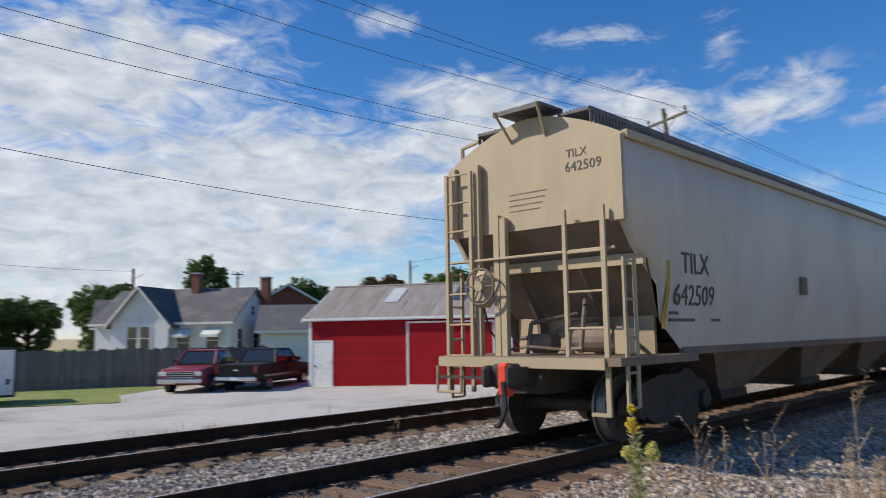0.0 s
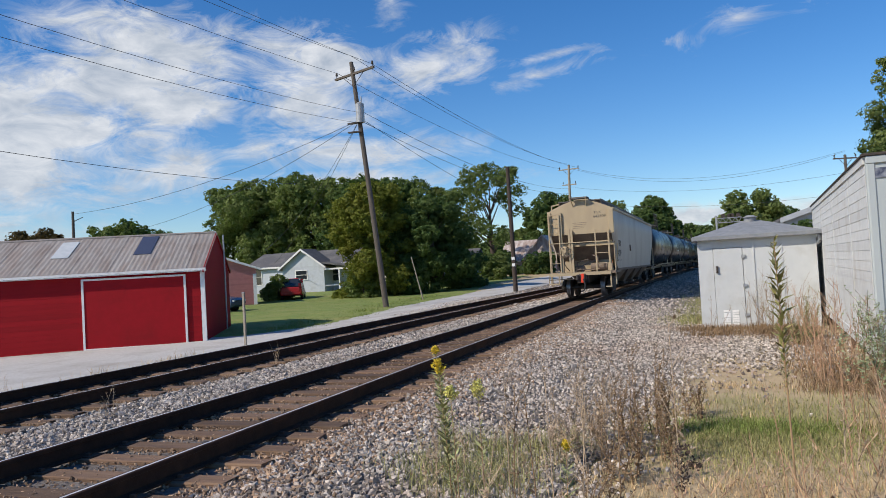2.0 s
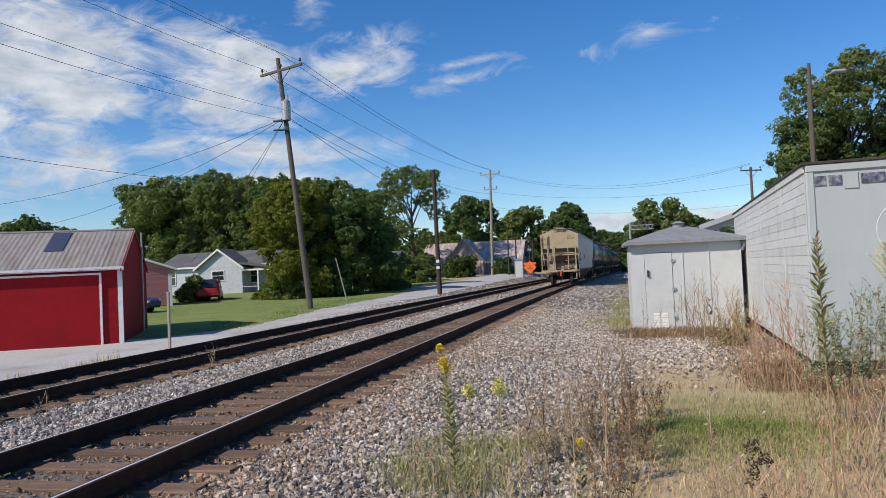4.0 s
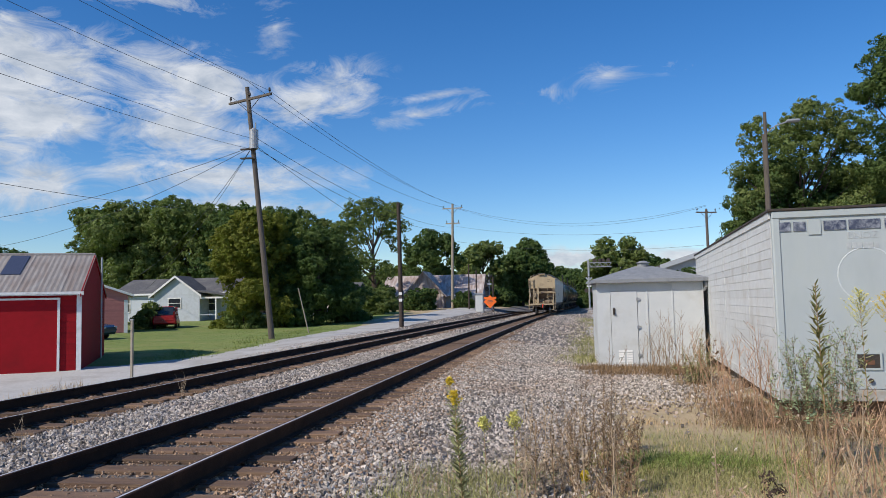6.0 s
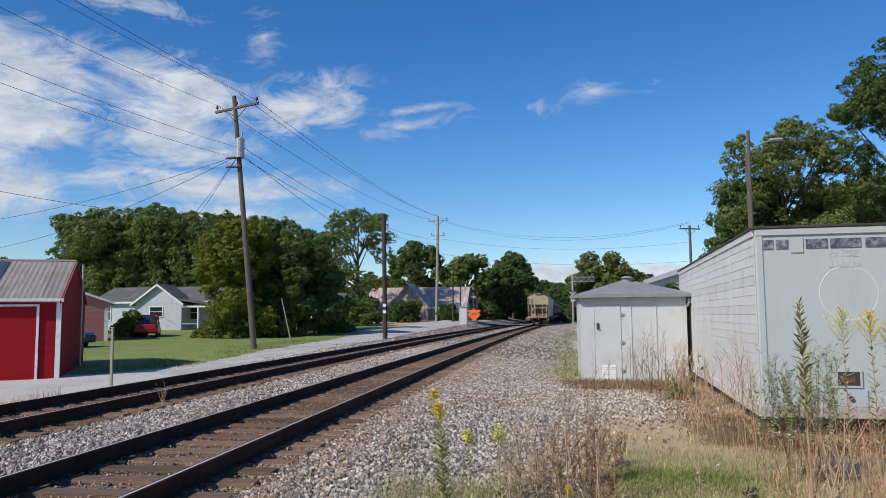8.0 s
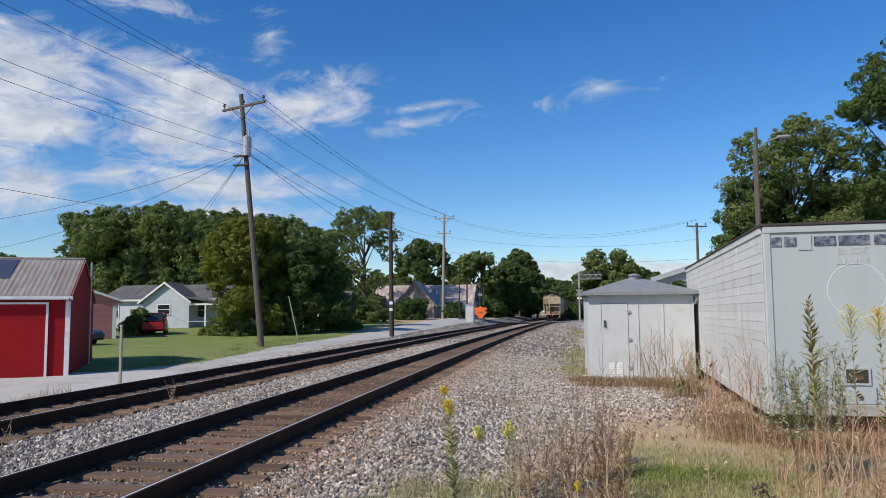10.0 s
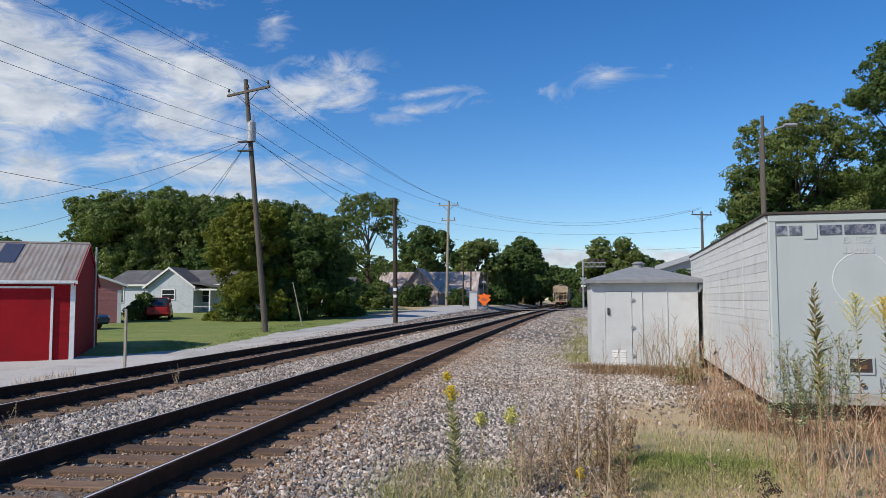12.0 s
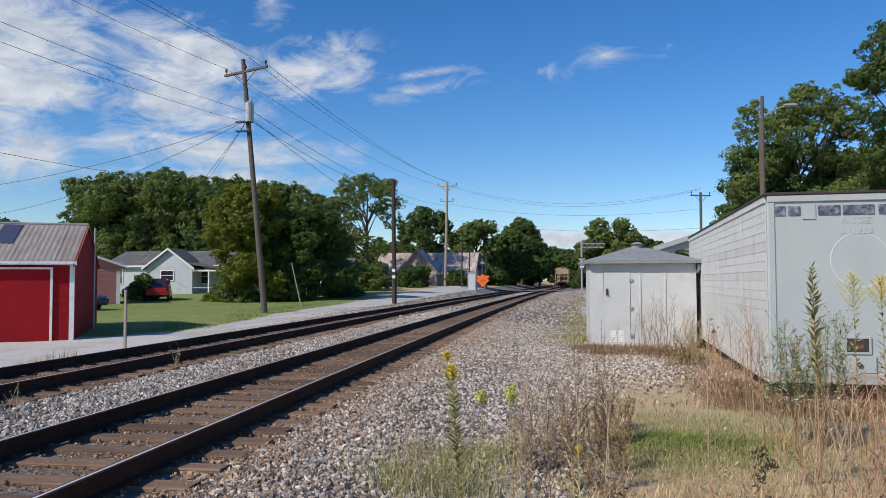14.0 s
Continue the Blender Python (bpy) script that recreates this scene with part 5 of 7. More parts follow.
        part("placard_holder", one((sx * HW - 0.02, 6.0, 1.95), (sx * HW + 0.015, 6.3, 2.25)), "hopper_brown", h)
    ws = truck_frame(h, 1.85) + truck_frame(h, HL - 1.85)
    return h, ws


def build_tank():
    t = thing("tank_car", "black cylindrical tank railcar with a top walkway", "railcar", group="tank cars")
    L, r, zc = 17.6, 1.50, 2.55
    bm = bmesh.new()
    seg = 36
    st = [(0.55, 0.02), (0.6, 0.55), (0.72, 1.05), (0.95, 1.38), (1.2, r), (L - 1.2, r), (L - 0.95, 1.38), (L - 0.72, 1.05), (L - 0.6, 0.55), (L - 0.55, 0.02)]
    rings = [[bm.verts.new((q * math.cos(2 * math.pi * i / seg), y, zc + q * math.sin(2 * math.pi * i / seg))) for i in range(seg)] for y, q in st]
    for a, b in zip(rings[:-1], rings[1:]):
        for i in range(seg):
            bm.faces.new((a[i], a[(i + 1) % seg], b[(i + 1) % seg], b[i]))
    part("tank", bm, "black", t, "glossy black tank shell", True)
    for y in np.linspace(2.6, L - 2.6, 5):
        bm = bmesh.new()
        rod(bm, (0, y, zc), (0, y + 0.06, zc), r + 0.012, seg=36)
        part("tank_band", bm, "black", t)
    part("frame", one((-0.35, 0.2, 0.75), (0.35, L - 0.2, 1.08)), "black", t)
    for y in (0.2, L - 1.9):
        part("end_deck", one((-1.45, y, 1.02), (1.45, y + 1.7, 1.1)), "black", t)
    for y in (1.6, L - 2.4):
        part("saddle", one((-1.1, y, 1.0), (1.1, y + 0.8, 1.5)), "black", t)
    bm = bmesh.new()
    rod(bm, (0, L / 2, zc + r - 0.05), (0, L / 2, zc + r + 0.35), 0.45, seg=18)
    part("manway", bm, "black", t)
    part("walkway", one((-0.9, L / 2 - 1.4, zc + r + 0.05), (0.9, L / 2 + 1.4, zc + r + 0.1)), "grate", t)
    rail = new("handrail")
    rail.parent = t
    for x in (-0.9, 0.9):
        bm = bmesh.new()
        for y in np.linspace(-1.4, 1.4, 5):
            rod(bm, (x, L / 2 + y, zc + r + 0.1), (x, L / 2 + y, zc + r + 1.0), 0.025, seg=6)
        for z in (0.55, 1.0):
            rod(bm, (x, L / 2 - 1.4, zc + r + z), (x, L / 2 + 1.4, zc + r + z), 0.025, seg=6)
        part("railing", bm, "black", rail)
    for x in (-1.52, 1.52):
        bm = bmesh.new()
        for y in (-0.22, 0.22):
            rod(bm, (x, L / 2 + y, 1.0), (x * 0.62, L / 2 + y, zc + r + 0.1), 0.025, seg=6)
        for k in range(9):
            f = k / 8
            xx = x * (1 - 0.38 * f)
            rod(bm, (xx, L / 2 - 0.22, 1.0 + f * (zc + r - 0.9)), (xx, L / 2 + 0.22, 1.0 + f * (zc + r - 0.9)), 0.018, seg=6)
        part("ladder", bm, "black", t)
        part("side_rail", one((x - 0.03, 0.4, 1.08), (x + 0.03, L - 0.4, 1.16)), "black", t)
    for k, y in enumerate((4.0, 4.4)):
        for x in (-1, 1):
            part("text_bar", one((x * 1.505 - 0.01, y + 1.0, 2.5 - k * 0.3), (x * 1.505 + 0.01, y + 2.4, 2.62 - k * 0.3)), "faded", t)
    coupler(t, 0.05, -1)
    coupler(t, L - 0.05, 1)
    truck_frame(t, 2.1)
    truck_frame(t, L - 2.1)
    return t, L


HOPPER, HOPPER_WHEELS = build_hopper()
TANK, TANK_L = build_tank()
TANKS = [TANK] + [copy_thing(TANK, Matrix.Identity(4)) for _ in range(7)]


# ---- poles, wires ----
def pole(name, label, base, top, r0, r1, material):
    p = thing(name, label, "utility pole", Matrix.Translation(base))
    bm = bmesh.new()
    a, b = Vector((0, 0, -0.4)), Vector(top) - Vector(base)
    rod(bm, a, b, r0, r1, seg=12)
    part("shaft", bm, material, p)
    return p


def crossarm(p, c, half, ang, material="pole", pins=3, braces=True):
    """Arm with insulators on a pole; c is relative to the pole's base."""
    arm = new("crossarm")
    arm.parent = p
    arm.matrix_basis = Matrix.Translation(c) @ Matrix.Rotation(radians(ang), 4, "Z")
    part("beam", one((-half, -0.06, -0.06), (half, 0.06, 0.06)), material, arm)
    for i in range(pins):
        x = -half + 0.12 + i * (2 * half - 0.24) / (pins - 1)
        bm = bmesh.new()
        rod(bm, (x, 0, 0.06), (x, 0, 0.2), 0.02, seg=6)
        rod(bm, (x, 0, 0.2), (x, 0, 0.36), 0.075, 0.05, seg=10)
        part("insulator", bm, "iron", arm)
    if braces:
        for s in (-1, 1):
            bm = bmesh.new()
            rod(bm, (s * half * 0.55, -0.07, -0.05), (0, -0.1, -0.75), 0.02, seg=6)
            part("brace", bm, "iron", arm)


def wire(a, b, sag, r=0.012, label="thin dark overhead wire between the poles", n=26):
    a, b = Vector(a), Vector(b)
    cu = bpy.data.curves.new("overhead_wire", "CURVE")
    cu.dimensions, cu.bevel_depth, cu.bevel_resolution = "3D", r, 1
    sp = cu.splines.new("POLY")
    sp.points.add(n)
    for i in range(n + 1):
        f = i / n
        q = a.lerp(b, f)
        q.z -= sag * 4 * f * (1 - f)
        sp.points[i].co = (*q, 1)
    cu.materials.append(M["wire"])
    tagged(new("overhead_wire", cu), label, "wire", group="overhead wires")


MB = Vector((-15.23, 38.06, -0.28))
MT = Vector((-16.75, 38.4, 13.55))
main = pole("utility_pole", "tall leaning wooden utility pole with crossarm and transformer", MB, MT, 0.165, 0.115, "pole")
arm_dir = math.degrees(math.atan2(37.61 - 38.97, -15.07 + 17.99))
crossarm(main, Vector((-16.55, 38.29, 12.85)) - MB, 1.68, arm_dir)
tb = bmesh.new()
rod(tb, (-1.03, 0.1, 10.3), (-1.03, 0.1, 11.35), 0.24, seg=16)
rod(tb, (-1.03, 0.1, 11.35), (-1.03, 0.1, 11.45), 0.2, 0.1, seg=16)
rod(tb, (-0.93, 0.1, 11.45), (-0.93, 0.1, 11.75), 0.04, seg=8)
part("transformer", tb, "galv", main, "grey can transformer")
for z in (9.75, 10.25):
    part("bracket", one((-1.75, -0.08, z), (-0.9, 0.12, z + 0.07)), "iron", main)

tp = pole("telegraph_pole", "bare dark creosoted pole beside the second track", (-10.82, 50.27, 0.0), (-10.9, 50.27, 8.4), 0.17, 0.13, "pole_dark")
for z0, z1, mt in ((1.55, 1.75, "white"), (1.8, 1.95, "iron"), (2.0, 2.2, "white")):
    part("pole_tag", one((-0.12, -0.20, z0), (0.10, -0.165, z1)), mt, tp, "small plate nailed to the pole")
FB = Vector((-13.35, 92.0, 0.6))
far_pole = pole("utility_pole", "pale wooden utility pole with two crossarms", FB, (-13.05, 92.0, 13.75), 0.20, 0.14, "pole_pale")
crossarm(far_pole, (0.28, 0, 12.6), 1.3, -8, "pole_pale")
crossarm(far_pole, (0.25, 0, 10.7), 0.9, -8, "pole_pale", pins=2, braces=False)
RP = Vector((14.4, 76, -0.2))
rpole = pole("utility_pole", "wooden utility pole with crossarm beyond the house", RP, (14.4, 76, 10.0), 0.16, 0.12, "pole")
crossarm(rpole, (0, 0, 9.9), 1.1, 20)
LB = Vector((9.5, 35.6, -0.4))
lp = pole("lamp_pole", "thin grey pole with a street lamp arm among the trees", LB, (9.54, 35.6, 9.8), 0.10, 0.075, "pole")
bm = bmesh.new()
tube(bm, [(0.05, 0, 9.2), (0.5, 0, 9.55), (1.0, 0, 9.7)], 0.03)
part("lamp_arm", bm, "galv", lp)
bm = bmesh.new()
box(bm, (1.25, 0, 9.73), (0.6, 0.26, 0.14), bevel=0.05)
part("lamp_head", bm, "galv", lp)
pole("utility_pole", "second plain pole beside the lamp pole", (10.9, 41, -0.4), (10.9, 41, 9.9), 0.15, 0.11, "pole")
for k, (x, y, zt) in enumerate(((-45, 46.3, 7.8), (-53.8, 25.6, 6.6), (-66, 42, 8.0), (-58, 12, 6.0))):
    q = pole("utility_pole", "far wooden utility pole behind the houses", (x, y, -0.8), (x, y, zt), 0.15, 0.1, "pole")
    if k == 2:
        crossarm(q, (0, 0, zt + 0.5), 0.6, 40, pins=2, braces=False)
    bm = bmesh.new()
    tube(bm, [(0, 0, zt), (0.5, 0.5, zt + 0.35)], 0.03)
    part("lamp_arm", bm, "galv", q)
# leaning stake and small poles by the crossing
tagged(part("leaning_pole", (lambda b: (rod(b, (-15.19, 43.87, -0.42), (-15.88, 43.87, 2.50), 0.045, 0.032), b)[1])(bmesh.new()), "pole_pale"), "thin leaning pale stake at the lawn's edge", "stake")

# primary wires, along the line; lower cables; service drops
AL, AR, AM = (-17.9, 38.9, 13.2), (-15.15, 37.65, 13.05), (-16.72, 38.35, 13.9)
FL_, FR_, FM = (-14.2, 92, 13.4), (-11.9, 92, 13.3), (-13.05, 92, 13.8)
for a, b in ((AL, FL_), (AR, FR_), (AM, FM)):
    wire(a, b, 0.9)
for a, x in ((AL, -17.2), (AR, -13.9), (AM, -15.6)):
    wire(a, (x, -26, 12.3), 1.6, 0.009)
for z, dx in ((10.6, 0.2), (10.0, 0.25)):
    wire((-16.3 + dx, 38.3, z), (-13.1, 92, z + 0.2), 1.1, 0.013)
    wire((-16.3, 38.3, z), (-15.4, -26, z - 0.8), 1.6, 0.008)
wire((-16.3, 38.3, 10.3), (-14.3, 60, 7.2), 0.2, 0.013)
for b in ((-39.5, 66.5, 3.3), (-45, 46.3, 7.6), (-43.0, 51, 6.4), (-30.5, 50.5, 3.9)):
    wire((-16.4, 38.3, 10.2), b, 0.8, 0.013)
wire((-33, 2.0, 10.0), (-31.5, 58.5, 9.9), 1.1, 0.016, "heavier dark cable slung across the lot")
wire((-53.8, 25.6, 6.4), (-42, -8, 7.6), 0.8)
wire((-58, 12, 5.8), (-50, -14, 5.6), 0.5)
for za, zb, s in ((13.3, 10.4, 1.9), (13.2, 10.3, 2.1), (10.9, 8.4, 1.0), (9.0, 6.5, 0.8)):
    wire((-12.6, 92, za), (14.4, 76, zb), s)


# ---- crossing signals ----
def lamp_pair(parent, x, y, z):
    for s in (-0.38, 0.38):
        bm = bmesh.new()
        rod(bm, (x + s, y + 0.02, z), (x + s, y + 0.08, z), 0.30, seg=16)
        part("target", bm, "iron", parent, "black round signal target")
        bm = bmesh.new()
        rod(bm, (x + s, y + 0.08, z), (x + s, y + 0.3, z), 0.13, seg=14)
        part("signal_lamp", bm, "lamp_red", parent)


def crossing_signal(x, y, label, cant=0.0):
    z0 = float(ground_z(np.array(x), np.array(y)))
    s = thing("crossing_signal", label, "crossing signal", Matrix.Translation((x, y, z0)) @ Matrix.Rotation(radians(0 if cant else 32), 4, "Z"))
    bm = bmesh.new()
    rod(bm, (0, 0, -0.2), (0, 0, 4.6 if not cant else 7.0), 0.08 if not cant else 0.14, seg=10)
    part("mast", bm, "galv", s)
    for a in (45, -45):
        bm = bmesh.new()
        box(bm, (0, 0, 0), (1.2, 0.03, 0.2), m=Matrix.Translation((0, -0.1, 4.1)) @ Matrix.Rotation(radians(a), 4, "Y"))
        part("crossbuck", bm, "galv" if cant else "iron", s, "dark back of a crossbuck board")
    part("sign_bar", one((-0.3, -0.12, 3.2), (0.3, -0.09, 3.45)), "white", s)
    lamp_pair(s, 0, -0.1, 2.7)
    bm = bmesh.new()
    rod(bm, (0, 0, 4.6), (0, 0, 4.85), 0.16, 0.1, seg=12)
    part("bell", bm, "iron", s)
    part("base", one((-0.3, -0.3, -0.2), (0.3, 0.3, 0.15)), "galv", s)
    if cant:
        bm = bmesh.new()
        for z in (6.0, 6.6):
            for y2 in (-0.25, 0.25):
                rod(bm, (0, y2, z), (cant, y2, z), 0.05, seg=6)
        n = 8
        for i in range(n):
            a, b = cant * i / n, cant * (i + 1) / n
            for y2 in (-0.25, 0.25):
                rod(bm, (a, y2, 6.0 if i % 2 else 6.6), (b, y2, 6.6 if i % 2 else 6.0), 0.03, seg=6)
        part("cantilever", bm, "galv", s, "lattice cantilever arm")
        lamp_pair(s, cant * 0.75, -0.1, 6.9)
        lamp_pair(s, cant * 0.4, -0.1, 6.9)
    return s


crossing_signal(-9.4, 99, "grade crossing signal with crossbuck and dark round lamps")
crossing_signal(4.0, 108, "crossing signal with a lattice cantilever over the road", 3.2)
cb = thing("signal_cabinet", "pale metal signal cabinet beside the crossing", "cabinet", Matrix.Translation((-9.3, 86, 0.3)))
part("body", one((-0.55, 0, -0.2), (0.45, 0.8, 2.0), 0.03), "galv", cb)
part("door", one((-0.45, -0.02, 0.0), (0.35, 0.0, 1.85)), "shed_paint", cb)
part("roof", one((-0.6, -0.06, 2.0), (0.5, 0.86, 2.1)), "galv", cb)
for x, h in ((-10.0, 5.2), (-10.9, 6.0), (-8.0, 4.4)):
    tagged(part("pole_stub", (lambda b: (rod(b, (x, 89, 0.2), (x + 0.05, 89, h), 0.1, 0.08), b)[1])(bmesh.new()), "pole_dark"), "short dark pole by the crossing", "pole", group="short poles")
# orange work sign, a lozenge on a stand
sg = thing("work_sign", "bright orange temporary work sign on a stand", "road sign", Matrix.Translation((-7.95, 84.6, 0.35)) @ Matrix.Rotation(radians(-6), 4, "Z"))
bm = bmesh.new()
box(bm, (0, 0, 0), (1.08, 0.04, 1.08), m=Matrix.Translation((0, 0, 1.05)) @ Matrix.Rotation(radians(45), 4, "Y"), bevel=0.015)
part("panel", bm, "orange", sg)
for z, w in ((0.9, 0.26), (1.04, 0.34), (1.18, 0.26)):
    part("text_bar", one((-w, -0.03, z), (w, -0.022, z + 0.045)), "letter", sg)
for s in (-1, 1):
    bm = bmesh.new()
    rod(bm, (0, 0.03, 0.6), (s * 0.5, 0.2, -0.1), 0.03, seg=6)
    part("leg", bm, "galv", sg)
part("flag_board", one((-0.72, 0.0, 1.35), (0.72, 0.03, 1.6)), "orange", sg)
# small post with a plate by the lot
ps = thing("marker_post", "thin pale weathered marker post beside the lot", "post", Matrix.Translation((-11.98, 19.6, -0.2)))
part("post", one((-0.035, -0.03, -0.4), (0.035, 0.03, 1.31), 0.006), "pole_pale", ps)
part("cap", one((-0.04, -0.035, 1.31), (0.04, 0.035, 1.34)), "galv", ps)


# ---- vehicles ----
def wheel(parent, x, y, r=0.38, w=0.26):
    t = new("wheel")
    t.parent = parent
    t.matrix_basis = Matrix.Translation((x, y, r))
    bm = bmesh.new()
    rod(bm, (-w / 2, 0, 0), (w / 2, 0, 0), r, seg=22)
    bmesh.ops.bevel(bm, geom=[e for e in bm.edges if len(e.link_faces) == 2 and e.calc_face_angle(0) > 1], offset=0.03, segments=2, affect="EDGES")
    part("tyre", bm, "rubber", t)
    bm = bmesh.new()
    s = 1 if x > 0 else -1
    rod(bm, (s * w / 2 - s * 0.02, 0, 0), (s * w / 2 + s * 0.012, 0, 0), r * 0.6, r * 0.5, seg=16)
    part("rim", bm, "chrome", t)


def loft(bm, secs):
    """Closed sections of equal count, skinned and capped."""
    rings = [[bm.verts.new(p) for p in s] for s in secs]
    n = len(rings[0])
    for a, b in zip(rings[:-1], rings[1:]):
        for i in range(n):
            bm.faces.new((a[i], a[(i + 1) % n], b[(i + 1) % n], b[i]))
    bm.faces.new(rings[0][::-1])
    bm.faces.new(rings[-1])


def sec(y, hw, z0, z1, tuck=0.1):
    return [(-hw + 0.06, y, z0), (hw - 0.06, y, z0), (hw, y, z0 + 0.12), (hw, y, (z0 + z1) / 2), (hw - tuck, y, z1 - 0.03), (hw - tuck - 0.06, y, z1), (-hw + tuck + 0.06, y, z1), (-hw + tuck, y, z1 - 0.03), (-hw, y, (z0 + z1) / 2), (-hw, y, z0 + 0.12)]


def pickup(name, label, at, paint):
    """Front towards -y."""
    v = thing(name, label, "pickup truck", at)
    bm = bmesh.new()
    loft(bm, [sec(-2.85, 0.86, 0.5, 1.0, 0.06), sec(-2.7, 0.95, 0.42, 1.12, 0.07), sec(-1.5, 0.98, 0.40, 1.22, 0.07), sec(-1.2, 0.98, 0.40, 1.26, 0.06), sec(0.9, 0.98, 0.40, 1.26, 0.06), sec(2.75, 0.98, 0.48, 1.26, 0.05), sec(2.85, 0.96, 0.55, 1.24, 0.05)])
    part("body", bm, paint, v)
    bm = bmesh.new()
    loft(bm, [sec(-1.35, 0.92, 1.2, 1.28, 0.05), sec(-0.75, 0.88, 1.2, 1.86, 0.16), sec(0.6, 0.88, 1.2, 1.9, 0.16), sec(0.95, 0.90, 1.2, 1.3, 0.05)])
    part("cab_glazing", bm, "glass", v, "dark cab windows all round")
    part("cab_roof", one((-0.70, -0.78, 1.85), (0.70, 0.63, 1.925), 0.03), paint, v)
    for s in (-1, 1):
        for (ya, za), (yb, zb) in (((-1.38, 1.25), (-0.74, 1.88)), ((-0.08, 1.25), (-0.06, 1.88)), ((0.98, 1.25), (0.61, 1.88))):
            bm = bmesh.new()
            rod(bm, (s * 0.87, ya, za), (s * 0.71, yb, zb), 0.05, seg=6)
            part("pillar", bm, paint, v)
        part("door", one((s * 0.975 - 0.02, -1.15, 0.52), (s * 0.975 + 0.012, -0.06, 1.22), 0.01), paint, v)
        part("door_handle", one((s * 0.99 - 0.01, -0.3, 1.08), (s * 0.99 + 0.012, -0.14, 1.12)), "chrome", v)
        part("wheel_arch", one((s * 0.96 - 0.03, -2.32, 0.62), (s * 0.96 + 0.03, -1.38, 0.84), 0.03), "rubber", v)
        part("wheel_arch", one((s * 0.96 - 0.03, 1.28, 0.62), (s * 0.96 + 0.03, 2.22, 0.84), 0.03), "rubber", v)
    for s in (-1, 1):
        part("headlight", one((s * 0.76 - 0.16, -2.87, 0.82), (s * 0.76 + 0.14, -2.78, 1.0), 0.02), "lamp_clear", v)
        part("tail_light", one((s * 0.88 - 0.08, 2.80, 0.85), (s * 0.88 + 0.08, 2.88, 1.2), 0.01), "lamp_red", v)
        part("mirror", one((s * 1.1 - 0.1, -1.02, 1.3), (s * 1.1 + 0.1, -0.9, 1.48), 0.02), "rubber", v)
        part("side_trim", one((s * 0.985 - 0.01, -1.1, 0.68), (s * 0.985 + 0.01, 2.2, 0.76)), "galv", v)
    part("grille", one((-0.58, -2.88, 0.72), (0.58, -2.82, 1.0), 0.02), "rubber", v)
    for z in (0.73, 0.82, 0.91, 0.985):
        part("grille_bar", one((-0.60, -2.905, z), (0.60, -2.87, z + 0.025)), "chrome", v)
    part("front_bumper", one((-0.95, -2.98, 0.48), (0.95, -2.8, 0.70), 0.04), "chrome", v)
    part("rear_bumper", one((-0.95, 2.82, 0.52), (0.95, 3.0, 0.72), 0.04), "chrome", v)
    part("tailgate", one((-0.80, 2.84, 0.74), (0.80, 2.88, 1.22), 0.01), paint, v)
    part("tailgate_badge", one((-0.11, 2.878, 0.96), (0.11, 2.89, 1.04), 0.006), "chrome", v)
    part("plate_bar", one((-0.16, 2.99, 0.56), (0.16, 3.005, 0.68)), "white", v)
    part("bed_liner", one((-0.78, 1.05, 1.245), (0.78, 2.75, 1.27)), "rubber", v)
    for x in (-0.86, 0.86):
        for y in (-1.85, 1.75):
            wheel(v, x, y)
    return v


def small_car(name, label, at, paint, suv=False):
    v = thing(name, label, "car", at)
    h = 1.68 if suv else 1.42
    bm = bmesh.new()
    loft(bm, [sec(-2.2, 0.7, 0.45, 0.75, 0.06), sec(-2.05, 0.84, 0.32, 0.86, 0.08), sec(-1.0, 0.9, 0.28, 1.0, 0.08), sec(1.6, 0.9, 0.28, 1.05, 0.08), sec(2.1, 0.86, 0.35, 1.0, 0.08), sec(2.2, 0.78, 0.45, 0.9, 0.06)])
    part("body", bm, paint, v)
    bm = bmesh.new()
    e = 2.05 if suv else 1.5
    loft(bm, [sec(-1.05, 0.82, 0.95, 1.0, 0.06), sec(-0.35, 0.78, 0.95, h, 0.16), sec(e - 0.7, 0.78, 0.95, h, 0.16), sec(e, 0.80, 0.95, 1.02, 0.06)])
    part("cabin", bm, "glass", v)
    part("roof", one((-0.6, -0.4, h - 0.03), (0.6, e - 0.65, h + 0.025), 0.02), paint, v)
    if suv:
        part("rear_gate", one((-0.7, 2.0, 0.6), (0.7, 2.22, 1.0), 0.03), paint, v)
    for s in (-1, 1):
        part("tail_light", one((s * 0.72 - 0.1, 2.12, 0.85), (s * 0.72 + 0.1, 2.2, 1.05 if not suv else 1.3), 0.02), "lamp_red", v)
        part("headlight", one((s * 0.62 - 0.14, -2.2, 0.65), (s * 0.62 + 0.14, -2.1, 0.78), 0.02), "lamp_clear", v)
        for y0 in (-0.3, 0.75):
            part("door_pillar", one((s * 0.74 - 0.06, y0, 0.98), (s * 0.74 + 0.06, y0 + 0.08, h - 0.05)), paint, v)
    for x in (-0.78, 0.78):
        for y in (-1.35, 1.3):
            wheel(v, x, y, 0.32, 0.2)
    part("plate_bar", one((-0.15, 2.2, 0.62), (0.15, 2.215, 0.72)), "white", v)
    return v


